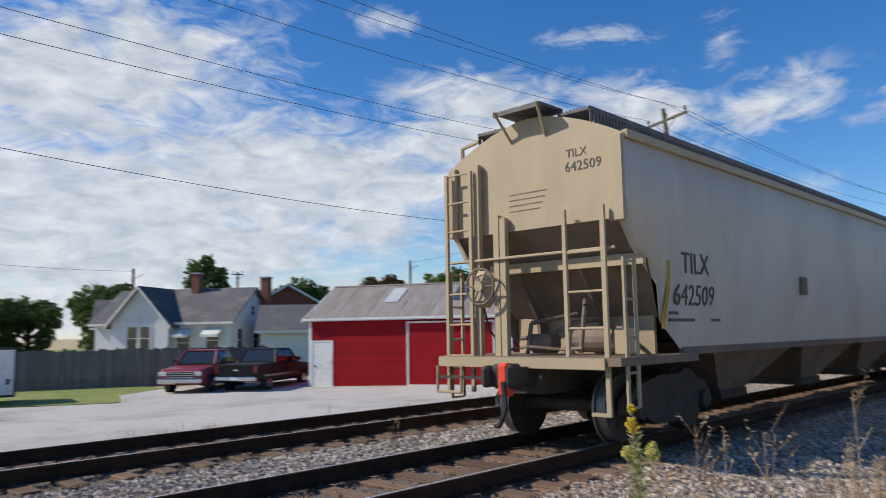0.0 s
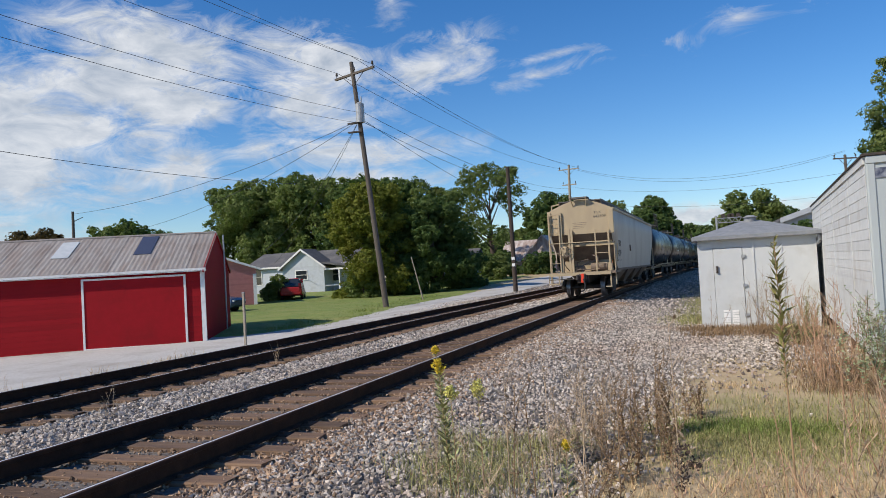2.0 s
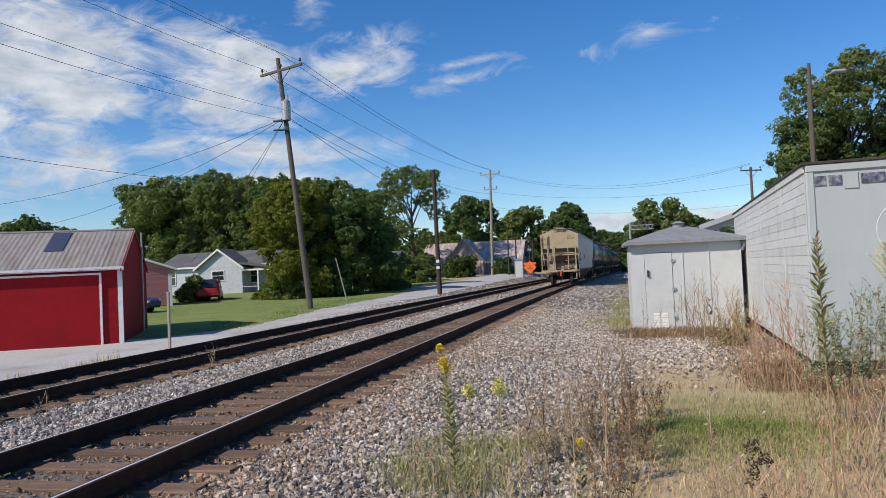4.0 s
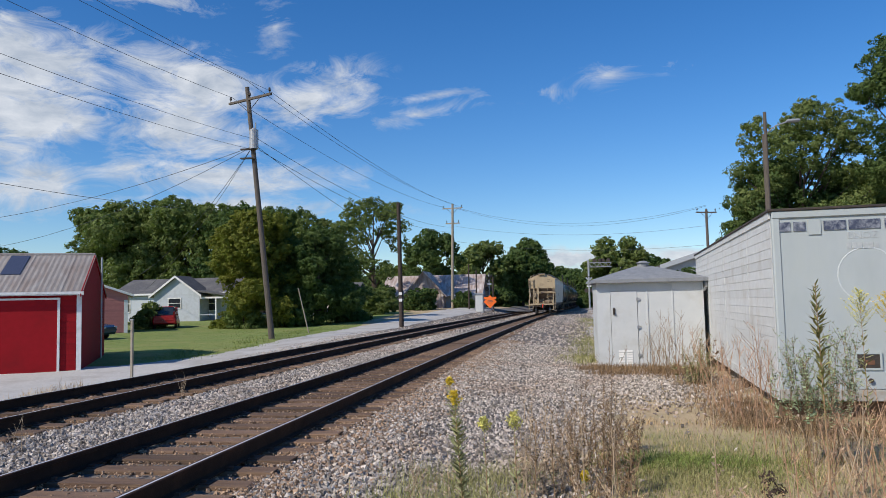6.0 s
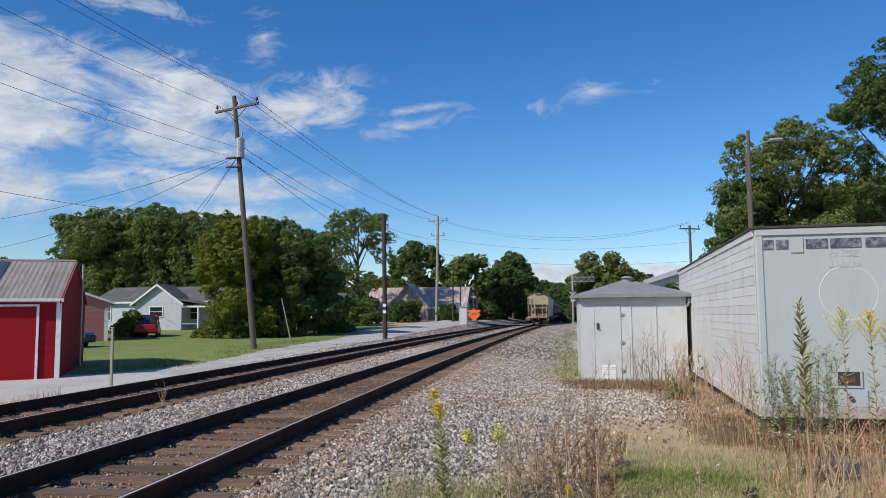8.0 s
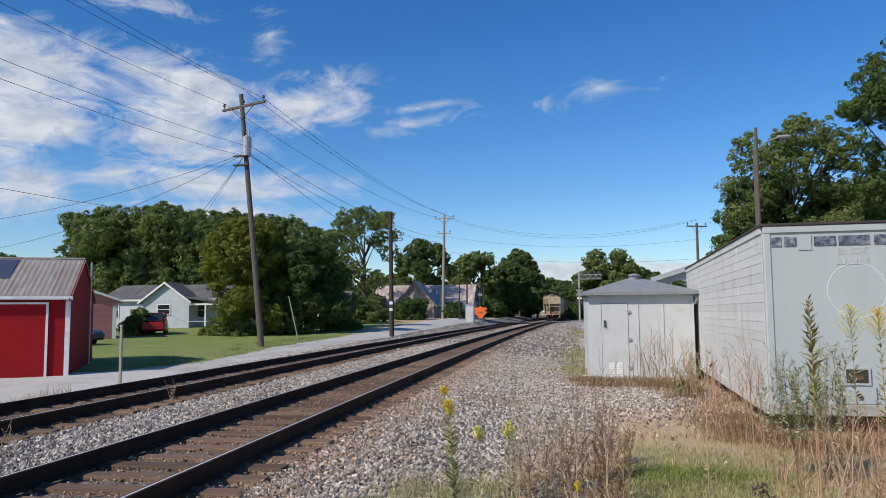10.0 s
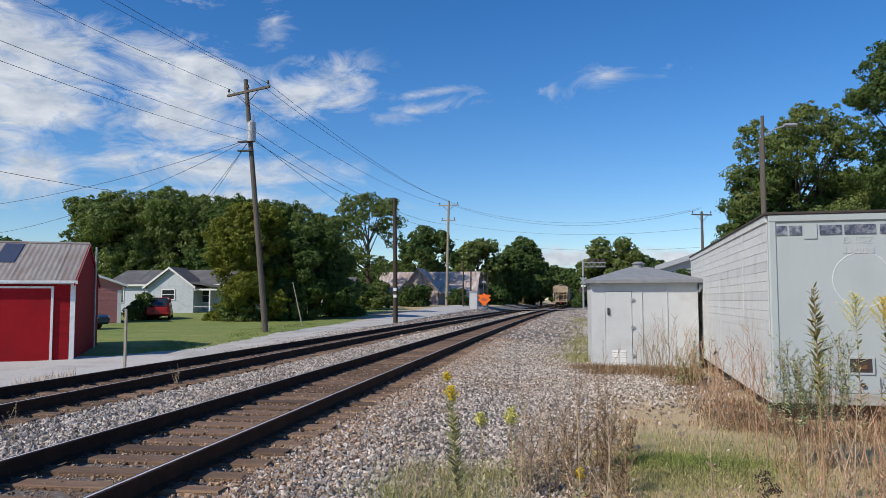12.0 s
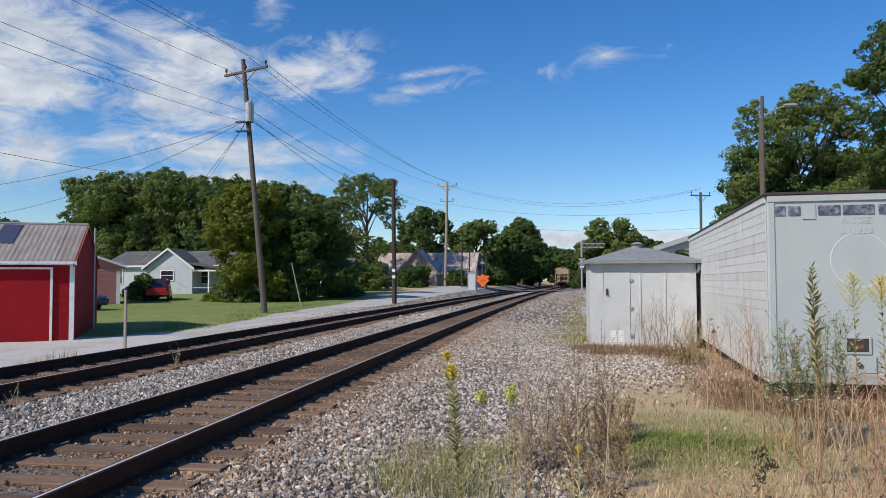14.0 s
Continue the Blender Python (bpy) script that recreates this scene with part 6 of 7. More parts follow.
pickup("pickup_truck", "old red pickup parked nose-out on the stone lot", P(-29.25, 18.05, 38, -0.95) @ Matrix.Diagonal((1, 1, 0.92, 1)), "truck_red")
pickup("pickup_truck", "black and dark red pickup parked tail towards the line", P(-27.5, 20.0, 210, -0.94) @ Matrix.Diagonal((1, 1, 0.92, 1)), "truck_black")
small_car("car", "red hatchback parked beside a bush on the lawn", P(-30.7, 54.8, 205, -0.10), "car_red", True)
small_car("car", "dark blue car half hidden behind the barn", P(-28.2, 40.0, 95, -0.33), "car_blue")
# white enclosed cargo trailer at the lot's edge
ct = thing("cargo_trailer", "white enclosed cargo trailer on the grass", "trailer", P(-29.2, 10.15, 78, -1.05))
part("body", one((-4.2, 0, 0.35), (0, 2.0, 2.15), 0.05), "white", ct)
for lo, hi in (((-4.22, -0.015, 0.33), (0.02, 0.0, 0.42)), ((-4.22, -0.015, 2.08), (0.02, 0.0, 2.17)), ((-0.05, -0.015, 0.4), (0.03, 0.02, 2.1))):
    part("edge_trim", one(lo, hi), "iron", ct)
part("latch", one((-0.3, -0.04, 0.8), (-0.18, -0.01, 1.0)), "iron", ct)
for x in (-2.6, -1.8):
    wheel(ct, x, 0.1, 0.32, 0.2)
    wheel(ct, x, 1.9, 0.32, 0.2)
bpy.context.view_layer.update()
for o in list(ct.children):
    if o.name.startswith("wheel"):
        o.matrix_basis = o.matrix_basis @ Matrix.Rotation(radians(90), 4, "Z")


# ---- trees: trunk and limbs, crown of many small leaves in clumps ----
def leaf_cloud(rng, centres, radii, per, size):
    """Leaves as small bent quads round clump centres; denser towards each clump's skin."""
    V = []
    for c, r in zip(centres, radii):
        n = int(per * r * r)
        d = rng.normal(size=(n, 3))
        d /= np.linalg.norm(d, axis=1)[:, None]
        rad = r * rng.uniform(0.35, 1.0, n) ** 0.5 * rng.uniform(0.85, 1.18, n)
        p = c + d * rad[:, None] * np.array([1, 1, 0.8])
        u = rng.normal(size=(n, 3))
        u -= d * (u * d).sum(1)[:, None] * 0.8
        u /= np.linalg.norm(u, axis=1)[:, None]
        w = np.cross(u, d + rng.normal(size=(n, 3)) * 0.5)
        w /= np.linalg.norm(w, axis=1)[:, None] + 1e-6
        s = size * rng.uniform(0.6, 1.35, n)[:, None]
        V.append(np.stack([p - u * s, p + w * s * 0.55, p + u * s, p - w * s * 0.55], 1))
    V = np.concatenate(V).reshape(-1, 3)
    return V, np.arange(len(V)).reshape(-1, 4)


def crown_leaves(rng, lobes, radii, far, sparse):
    """Leaves in small sprays over the outside of the crown's lobes, a thinner fill within."""
    C, R = np.array(lobes), np.array(radii)
    s0 = min(0.34, max(0.04, (0.0015 if far < 105 else 0.0020) * far))
    rc = max(0.16, min(0.75, R.mean() * 0.30))
    pts, out = [], []
    for c, r in zip(C, R):
        n = max(6, int(3.0 * (r / rc) ** 2))
        d = rng.normal(size=(n, 3))
        d /= np.linalg.norm(d, axis=1)[:, None]
        p = c + d * (r * rng.uniform(0.62, 0.94, n))[:, None] * np.array([1, 1, 0.82])
        inside = (np.linalg.norm(p[:, None] - C[None], axis=2) < 0.58 * R[None]).any(1) | (rng.uniform(0, 1, n) > 0.55 + 0.4 * sparse)
        pts.append(p[~inside])
        out.append(d[~inside])
    pts, out = np.concatenate(pts), np.concatenate(out)
    k = max(8, int(sparse * 0.74 * rc * rc * 4.2 / (1.1 * s0 * s0)))
    N = len(pts)
    spray = rc * rng.uniform(0.55, 1.2, N)
    d = rng.normal(size=(N, k, 3)) + out[:, None] * 0.7 + np.array([0, 0, 0.35])
    d /= np.linalg.norm(d, axis=2)[:, :, None]
    rad = spray[:, None] * rng.uniform(0.35, 1.0, (N, k)) ** 0.5 * np.where(rng.uniform(0, 1, (N, k)) < 0.12, 1.45, 1.0)
    p = (pts[:, None] + d * rad[:, :, None] * np.array([1, 1, 0.7])).reshape(-1, 3)
    nrm = (d + rng.normal(size=d.shape) * 0.45).reshape(-1, 3)
    # fill inside the lobes, so that the sky does not show through
    m = int(len(p) * 0.22 * sparse)
    pick = rng.randint(0, len(C), m)
    e = rng.normal(size=(m, 3))
    e /= np.linalg.norm(e, axis=1)[:, None]
    p = np.concatenate([p, C[pick] + e * (R[pick] * rng.uniform(0.25, 0.8, m))[:, None]])
    nrm = np.concatenate([nrm, e])
    nrm /= np.linalg.norm(nrm, axis=1)[:, None]
    u = rng.normal(size=p.shape)
    u -= nrm * (u * nrm).sum(1)[:, None]
    u /= np.linalg.norm(u, axis=1)[:, None]
    w = np.cross(u, nrm)
    s = (s0 * rng.uniform(0.65, 1.35, len(p)) * np.r_[np.ones(len(p) - m), np.full(m, 1.6)])[:, None]
    V = np.stack([p - u * s, p + w * s * 0.72 + u * s * 0.5, p - w * s * 0.72 + u * s * 0.9], 1).reshape(-1, 3)
    return V, np.arange(len(V)).reshape(-1, 3)


def tree(label, base, height, spread, seed, leaf="leaf", clumps=40, trunk=0.3, low=0.2, clump=0.30, sparse=1.0, name="tree", shape=0.5):
    rng = np.random.RandomState(seed)
    z0 = float(ground_z(np.array(base[0]), np.array(base[1])))
    t = thing(name, label, "tree" if name == "tree" else "bush", Matrix.Translation((base[0], base[1], z0)))
    lo = height * low
    cs, rs = [], []
    for i in range(clumps):
        f = rng.uniform(0, 1) ** 0.8
        z = lo + (height - lo) * f
        prof = math.sin(math.pi * min(1, max(0.0, (f * (1 - shape) + shape * 0.45 + 0.12)))) ** 0.7 if f < 0.97 else 0.3
        a = rng.uniform(0, 2 * math.pi)
        q = spread * prof * math.sqrt(rng.uniform(0.1, 1.0)) * 0.82
        cs.append(np.array([q * math.cos(a), q * math.sin(a), z - height * 0.06]))
        rs.append(spread * clump * rng.uniform(0.55, 1.15))
    bm = bmesh.new()
    if trunk:
        top = Vector((rng.uniform(-0.3, 0.3), rng.uniform(-0.3, 0.3), height * 0.62))
        rod(bm, (0, 0, -0.4), (top.x * 0.4, top.y * 0.4, height * 0.3), trunk, trunk * 0.75, 9)
        rod(bm, (top.x * 0.4, top.y * 0.4, height * 0.3), top, trunk * 0.75, trunk * 0.3, 8)
        for c in cs[:: max(1, clumps // 22)]:
            h = min(height * 0.6, max(height * 0.16, c[2] * 0.62))
            f = h / (height * 0.62)
            rod(bm, (top.x * f * 0.7, top.y * f * 0.7, h), Vector(c), trunk * 0.28, trunk * 0.06, 5)
        part("trunk", bm, "bark", t)
    V, Fc = crown_leaves(rng, cs, rs, math.hypot(base[0], base[1]), sparse)
    part("crown", fast_mesh("crown", V, Fc, leaf), leaf, t)
    return t


tree("broad green tree behind the white bungalow", (-53.5, 86), 13.2, 8.6, 1, "leaf", 60)
tree("tall full green tree behind the white bungalow", (-44, 85), 13.8, 7.6, 2, "leaf", 60)
tree("dark green tree behind the lawn", (-36, 82), 12.3, 6.6, 3, "leaf_dark", 50)
tree("dark green tree with a ragged top", (-28.0, 72), 11.0, 4.6, 4, "leaf_dark", 45)
tree("olive green maple at the edge of the lawn", (-22.6, 53.0), 8.9, 3.7, 5, "leaf_olive", 60, low=0.04)
tree("dense green tree hanging to the ground", (-18.6, 55.5), 7.4, 3.7, 6, "leaf_dark", 60, low=0.04)
tree("green tree beside the grey-blue house", (-20.5, 63.0), 9.2, 3.4, 16, "leaf", 45, low=0.15)
tree("tall airy tree with bare limbs showing through", (-22.8, 90), 14.2, 6.2, 7, "leaf", 44, low=0.34, clump=0.22, trunk=0.36, sparse=0.62)
tree("round dark green tree far behind the derelict house", (-21.5, 124), 13.4, 5.4, 8, "leaf_dark", 46)
for x, y, h, s, k, lf in ((-14.5, 140, 12.0, 6, 9, "leaf"), (-7.5, 150, 11, 5.5, 10, "leaf_dark"), (-7.0, 168, 14.8, 6.0, 11, "leaf_dark"), (-3.4, 185, 11.0, 4.0, 12, "leaf_dark"), (-28, 135, 7.5, 5.5, 13, "leaf"), (11, 146, 13.4, 6.5, 14, "leaf"), (18, 160, 10.5, 6, 15, "leaf_dark"), (10, 215, 12, 8, 31, "leaf_dark"), (1, 235, 11, 9, 32, "leaf_dark"), (24, 200, 10, 9, 33, "leaf"), (-12, 240, 13, 10, 34, "leaf_dark"), (-36, 150, 6.5, 5, 35, "leaf_dark")):
    tree("green tree far along the line", (x, y), h, s, k, lf, 44)
for k in range(26):
    rr = random.Random(900 + k)
    x = -95 + k * 4.1 + rr.uniform(-1, 1)
    if -9 < x < 9:
        continue
    tree("green tree in the far wood", (x, 150 + rr.uniform(-10, 25)), rr.uniform(5.5, 7.5), rr.uniform(4.0, 5.5), 900 + k, rr.choice(("leaf", "leaf_dark", "leaf_dark")), 30, low=0.1)
tree("leafy green tree behind the trailer", (14.0, 45.5), 13.4, 4.9, 17, "leaf", 62, low=0.1, clump=0.22, sparse=0.7)
tree("tall green tree behind the trailer", (20.2, 43.0), 17.8, 5.4, 18, "leaf_dark", 66, low=0.22, clump=0.22, sparse=0.75)
tree("low dense green tree behind the trailer", (13.6, 46.5), 9.6, 4.3, 55, "leaf_dark", 70, low=0.08, clump=0.28)
tree("low green tree behind the white house", (20.0, 52), 10, 5, 19, "leaf", 46, low=0.15)
# behind the far houses
tree("round tree with dark crown behind the white frame house", (-67.1, 39), 10.0, 3.0, 20, "leaf_dark", 36)
tree("reddish thin-leaved tree behind the barn", (-66, 62), 8.6, 5.0, 21, "leaf_rust", 34, clump=0.22)
tree("green tree behind the barn", (-61, 68), 9.4, 4.0, 22, "leaf", 30, clump=0.26)
for x, y, h, s, k in ((-60, 17.5, 5.2, 3.6, 23), (-62, 21.0, 5.4, 3.0, 24), (-61, 12.5, 4.9, 3.8, 25), (-62, 7, 5.2, 4.2, 26), (-90, 40, 8, 6, 27), (-95, 70, 9, 7, 28), (-80, 95, 10, 8, 29), (-100, 10, 7, 7, 30)):
    tree("green tree beyond the board fence", (x, y), h, s, k, "leaf_dark", 34, low=0.08)
for x, y, h, s, k, lb in ((-31.2, 53.2, 2.0, 1.3, 41, "leafy green bush beside the red hatchback"), (-28.6, 62.6, 1.6, 0.9, 42, "small shrub by the white bungalow"), (-18.5, 74, 2.4, 2.2, 43, "green bush before the grey-blue house"), (-16.2, 86, 2.2, 2.2, 44, "overgrown bush before the derelict house"), (-21.0, 88, 2.6, 2.2, 45, "overgrown bush before the derelict house"), (-12.0, 92.5, 1.9, 1.5, 46, "overgrown bush by the far pole"), (-22.8, 51.5, 1.8, 1.5, 47, "low shrub under the maple"), (-17.0, 60, 2.6, 2.0, 48, "low shrub by the lane")):
    tree(lb, (x, y), h, s, k, "leaf" if k % 2 else "leaf_dark", 22, trunk=0.05, low=0.05, clump=0.42, name="bush")

# added bush: darkens the slit between shed and trailer in place of its shadow
tree("added dark bush standing in for shadow between shed and trailer", (4.15, 25.6), 2.9, 0.62, 50, "leaf_dark", 50, trunk=0.05, low=0.02, clump=0.42, name="bush", shape=0.2)

for k, x in enumerate((-24, -20.5, -17, -13.5, -10, 5.5, 8.5, 12, 16, 20)):
    tree("low dark green thicket beyond the crossing", (x, 124 + (k % 3) * 3), 3.0 + (k % 4) * 0.5, 2.6, 60 + k, "leaf_dark", 26, trunk=0.06, low=0.02, clump=0.42, name="bush", shape=0.2)

for k, (x, y) in enumerate(((-9, 150), (-12.5, 158), (-6.8, 178), (-9.5, 190), (-5.5, 205), (9.5, 165), (12.5, 178), (10.5, 195), (-16, 165))):
    tree("low dark green thicket far along the line", (x, y), 4.2 + (k % 3) * 0.6, 3.0, 80 + k, "leaf_dark", 24, trunk=0.06, low=0.02, clump=0.42, name="bush", shape=0.2)


# ---- loose stones of the bed, near the camera ----
STONE_FACES = np.array([(0, 2, 4), (2, 1, 4), (1, 3, 4), (3, 0, 4), (2, 0, 5), (1, 2, 5), (3, 1, 5), (0, 3, 5)])


def stones(name, n, region, smin, smax, seed, label, material="stone", lift=0.02):
    rng = np.random.RandomState(seed)
    x, y = region(rng, n)
    n = len(x)
    base = np.array([(1.25, 0, 0), (-1.25, 0, 0), (0, 1.25, 0), (0, -1.25, 0), (0, 0, 1.25), (0, 0, -1.25)])
    s = rng.uniform(smin, smax, (n, 1, 1)) * rng.uniform(0.6, 1.15, (n, 1, 3))
    v = (base[None] * rng.uniform(0.7, 1.0, (n, 6, 1)) + rng.uniform(-0.36, 0.36, (n, 6, 3))) * s
    q = rng.normal(size=(n, 4))
    q /= np.linalg.norm(q, axis=1)[:, None]
    a, b, c, d = q.T
    R = np.stack([np.stack([1 - 2 * (c * c + d * d), 2 * (b * c - a * d), 2 * (b * d + a * c)], -1), np.stack([2 * (b * c + a * d), 1 - 2 * (b * b + d * d), 2 * (c * d - a * b)], -1), np.stack([2 * (b * d - a * c), 2 * (c * d + a * b), 1 - 2 * (b * b + c * c)], -1)], 1)
    v = np.einsum("nij,nkj->nki", R, v)
    z = ground_z(x, y) + lift + rng.uniform(0.0, 0.5, n) * s[:, 0, 0]
    v += np.stack([x, y, z], 1)[:, None, :]
    f = (np.arange(n)[:, None, None] * 6 + STONE_FACES[None]).reshape(-1, 3)
    tagged(new(name, fast_mesh(name, v.reshape(-1, 3), f, material)), label, "gravel", kind="stuff")


def near_right(rng, n):
    y = 1.5 + 28 * rng.uniform(0, 1, n) ** 1.6
    edge = np.interp(y, [1.5, 4, 6, 12, 20, 30], [-0.8, -0.3, 0.0, 0.7, 1.0, 1.2])
    x = -2.85 + (edge + rng.normal(0, 0.25, n) + 2.85) * rng.uniform(0, 1, n)
    return x + bend(y), y


def between(rng, n):
    y = 0.5 + 40 * rng.uniform(0, 1, n) ** 1.5
    return rng.uniform(-6.85, -5.3, n) + bend(y), y


def cribs(rng, n):
    y = 1.0 + 24 * rng.uniform(0, 1, n) ** 1.4
    x = np.where(rng.uniform(0, 1, n) < 0.6, rng.uniform(-5.4, -2.7, n), rng.uniform(-9.5, -6.8, n))
    return x + bend(y), y


def west_side(rng, n):
    y = 4 + 40 * rng.uniform(0, 1, n) ** 1.3
    lo = np.interp(y, [19, 27], [-11.6, -12.9])
    return lo + (-9.45 - lo) * rng.uniform(0, 1, n) + bend(y), y


def shed_front(rng, n):
    return rng.normal(1.6, 1.1, n), rng.normal(16.5, 1.9, n)


def by_rail(rng, n):
    y = 1.5 + 30 * rng.uniform(0, 1, n) ** 1.5
    return -3.0 + np.abs(rng.normal(0, 0.55, n)) + bend(y), y


def far_bed(rng, n):
    y = 27 + 78 * rng.uniform(0, 1, n) ** 1.2
    x = rng.uniform(-11.6, 1.1, n)
    ok = ~((abs(x + 4.05) < 0.85) | (abs(x + 8.15) < 0.85))
    return x[ok] + bend(y[ok]), y[ok]


stones("ballast_stones", 48000, near_right, 0.013, 0.034, 11, "loose grey crushed stones on the shoulder")
stones("ballast_stones", 7500, (lambda rng, n: (rng.uniform(-2.85, -0.7, n), rng.uniform(-7, 1.6, n))), 0.02, 0.045, 18, "loose grey crushed stones on the shoulder")
stones("ballast_stones", 30000, between, 0.014, 0.035, 12, "loose grey crushed stones between the tracks")
stones("ballast_stones", 20000, cribs, 0.008, 0.022, 13, "dusty brown stones between the ties", "stone_brown", 0.045)
stones("ballast_stones", 22000, by_rail, 0.011, 0.03, 17, "rust-stained stones along the rail", "stone_brown")
stones("ballast_stones", 13000, west_side, 0.016, 0.038, 14, "loose grey stones beyond the second track")
stones("ballast_stones", 17000, far_bed, 0.024, 0.062, 16, "grey stones of the bed farther along")
stones("ballast_stones", 6000, shed_front, 0.015, 0.036, 15, "heap of pale stones before the metal shed")


# ---- grass and weeds ----
def blades(name, x, y, h, lean, width, material, seed, label, lift=0.0):
    rng = np.random.RandomState(seed)
    n = len(x)
    z = ground_z(x, y) + lift
    a = rng.uniform(0, 2 * math.pi, n)
    h = h * rng.uniform(0.45, 1.25, n)
    l = lean * h * rng.uniform(0.2, 1.3, n)
    dx, dy = np.cos(a), np.sin(a)
    sx, sy = -dy * width * rng.uniform(0.6, 1.4, n), dx * width * rng.uniform(0.6, 1.4, n)
    P0 = np.stack([x - sx, y - sy, z - 0.03], 1)
    P1 = np.stack([x + sx, y + sy, z - 0.03], 1)
    P2 = np.stack([x + sx * 0.8 + dx * l * 0.35, y + sy * 0.8 + dy * l * 0.35, z + h * 0.6], 1)
    P3 = np.stack([x - sx * 0.8 + dx * l * 0.35, y - sy * 0.8 + dy * l * 0.35, z + h * 0.6], 1)
    P4 = np.stack([x + dx * l + sx * 0.1, y + dy * l + sy * 0.1, z + h], 1)
    P5 = np.stack([x + dx * l - sx * 0.1, y + dy * l - sy * 0.1, z + h], 1)
    V = np.stack([P0, P1, P2, P3, P4, P5], 1).reshape(-1, 3)
    k = np.arange(n)[:, None] * 6
    Fc = np.concatenate([k + np.array([[0, 1, 2, 3]]), k + np.array([[3, 2, 4, 5]])])
    tagged(new(name, fast_mesh(name, V, Fc, material)), label, "grass", kind="stuff")


def patch(rng, n, xc, yc, sx, sy):
    return rng.normal(xc, sx, n), rng.normal(yc, sy, n)


def tufts(rng, clumps, per, xr, yr, spread):
    cx, cy = rng.uniform(*xr, clumps), yr[0] + (yr[1] - yr[0]) * rng.uniform(0, 1, clumps) ** 1.5
    x = np.repeat(cx, per) + rng.normal(0, spread, clumps * per)
    y = np.repeat(cy, per) + rng.normal(0, spread, clumps * per)
    return x, y


G = np.random.RandomState(77)
x, y = tufts(G, 520, 60, (-0.6, 7.0), (1.9, 11.5), 0.2)
keep = (x > -0.35 + 0.1 * y * 0.5) & ~((abs(x - 1.5) < 0.9) & (abs(y - 8.2) < 1.0)) & ~((x > 3.2) & (y > 11.7)) & ~((abs(x - 2.0) < 1.0) & (abs(y - 10.2) < 0.9) & (G.uniform(0, 1, len(x)) < 0.75))
blades("dry_grass", x[keep], y[keep], 0.085, 1.3, 0.0028, "drygrass", 1, "dry straw-coloured grass beside the bed")
x, y = tufts(np.random.RandomState(5), 90, 50, (-0.3, 5.5), (-5.0, 1.9), 0.22)
blades("dry_grass", x, y, 0.08, 1.3, 0.003, "drygrass", 31, "dry straw-coloured grass beside the bed")
x, y = tufts(G, 50, 60, (-1.4, -0.3), (5.8, 7.7), 0.16)
blades("pale_grass", x, y, 0.2, 0.8, 0.0022, "greengrass", 2, "pale green and straw grass at the bed's edge")
x, y = patch(G, 12000, 1.45, 8.1, 0.6, 0.6)
blades("green_grass", x, y, 0.05, 1.0, 0.003, "greengrass", 3, "short green grass patch")
x, y = patch(G, 3800, 1.4, 8.7, 0.5, 0.22)
blades("green_grass", x, y, 0.07, 0.8, 0.003, "lawnblade", 23, "greener strip of short grass")
x, y = patch(G, 6000, 2.3, 9.4, 1.3, 1.0)
blades("green_grass", x, y, 0.06, 1.0, 0.003, "greengrass", 13, "short green grass patch")
x, y = tufts(G, 50, 80, (0.6, 3.6), (18.6, 20.7), 0.2)
blades("dry_grass", x, y, 0.16, 0.5, 0.005, "stalk", 4, "brown dead grass along the foot of the shed")
x, y = tufts(G, 75, 60, (2.3, 3.3), (11.0, 19.5), 0.18)
blades("dry_grass", x, y, 0.12, 0.9, 0.004, "stalk", 5, "dry grass along the trailer's side")
x, y = tufts(G, 80, 60, (3.0, 6.2), (10.3, 11.7), 0.2)
blades("dry_grass", x, y, 0.12, 0.8, 0.004, "stalk", 6, "brown dead grass along the trailer's foot")
x, y = tufts(G, 70, 60, (0.4, 2.6), (22, 70), 0.4)
blades("lane_grass", x + bend(y), y, 0.18, 0.6, 0.008, "greengrass", 7, "thin green and yellow grass beside the lane")
x, y = patch(G, 3500, 0.9, 31.0, 0.5, 2.2)
blades("lane_grass", x + bend(y), y, 0.1, 0.9, 0.006, "greengrass", 24, "thin yellow-green grass patch by the lane")
x, y = patch(G, 3000, 0.7, 24.0, 0.45, 1.0)
blades("lane_grass", x + bend(y), y, 0.1, 0.9, 0.005, "greengrass", 25, "thin yellow-green grass patch by the lane")
x, y = tufts(G, 60, 50, (-17.0, -14.2), (28, 48), 0.35)
blades("verge_grass", x, y, 0.12, 0.8, 0.008, "lawnblade", 8, "rough grass at the lawn's edge")
x, y = tufts(G, 26, 40, (-11.6, -10.6), (6, 16), 0.12)
blades("verge_weeds", x, y, 0.3, 0.5, 0.004, "drygrass", 9, "thin weeds beyond the second track")

x, y = G.uniform(-32, -13.6, 26000), 26 + 34 * G.uniform(0, 1, 26000) ** 1.2
keep = x < np.interp(y, [24, 26, 29, 38, 46, 60], [-17.4, -16.4, -14.9, -13.9, -14.4, -17]) + bend(y)
blades("lawn_grass", x[keep], y[keep], 0.028, 2.6, 0.007, "lawnblade", 19, "mown grass blades of the lawn", 0.02)


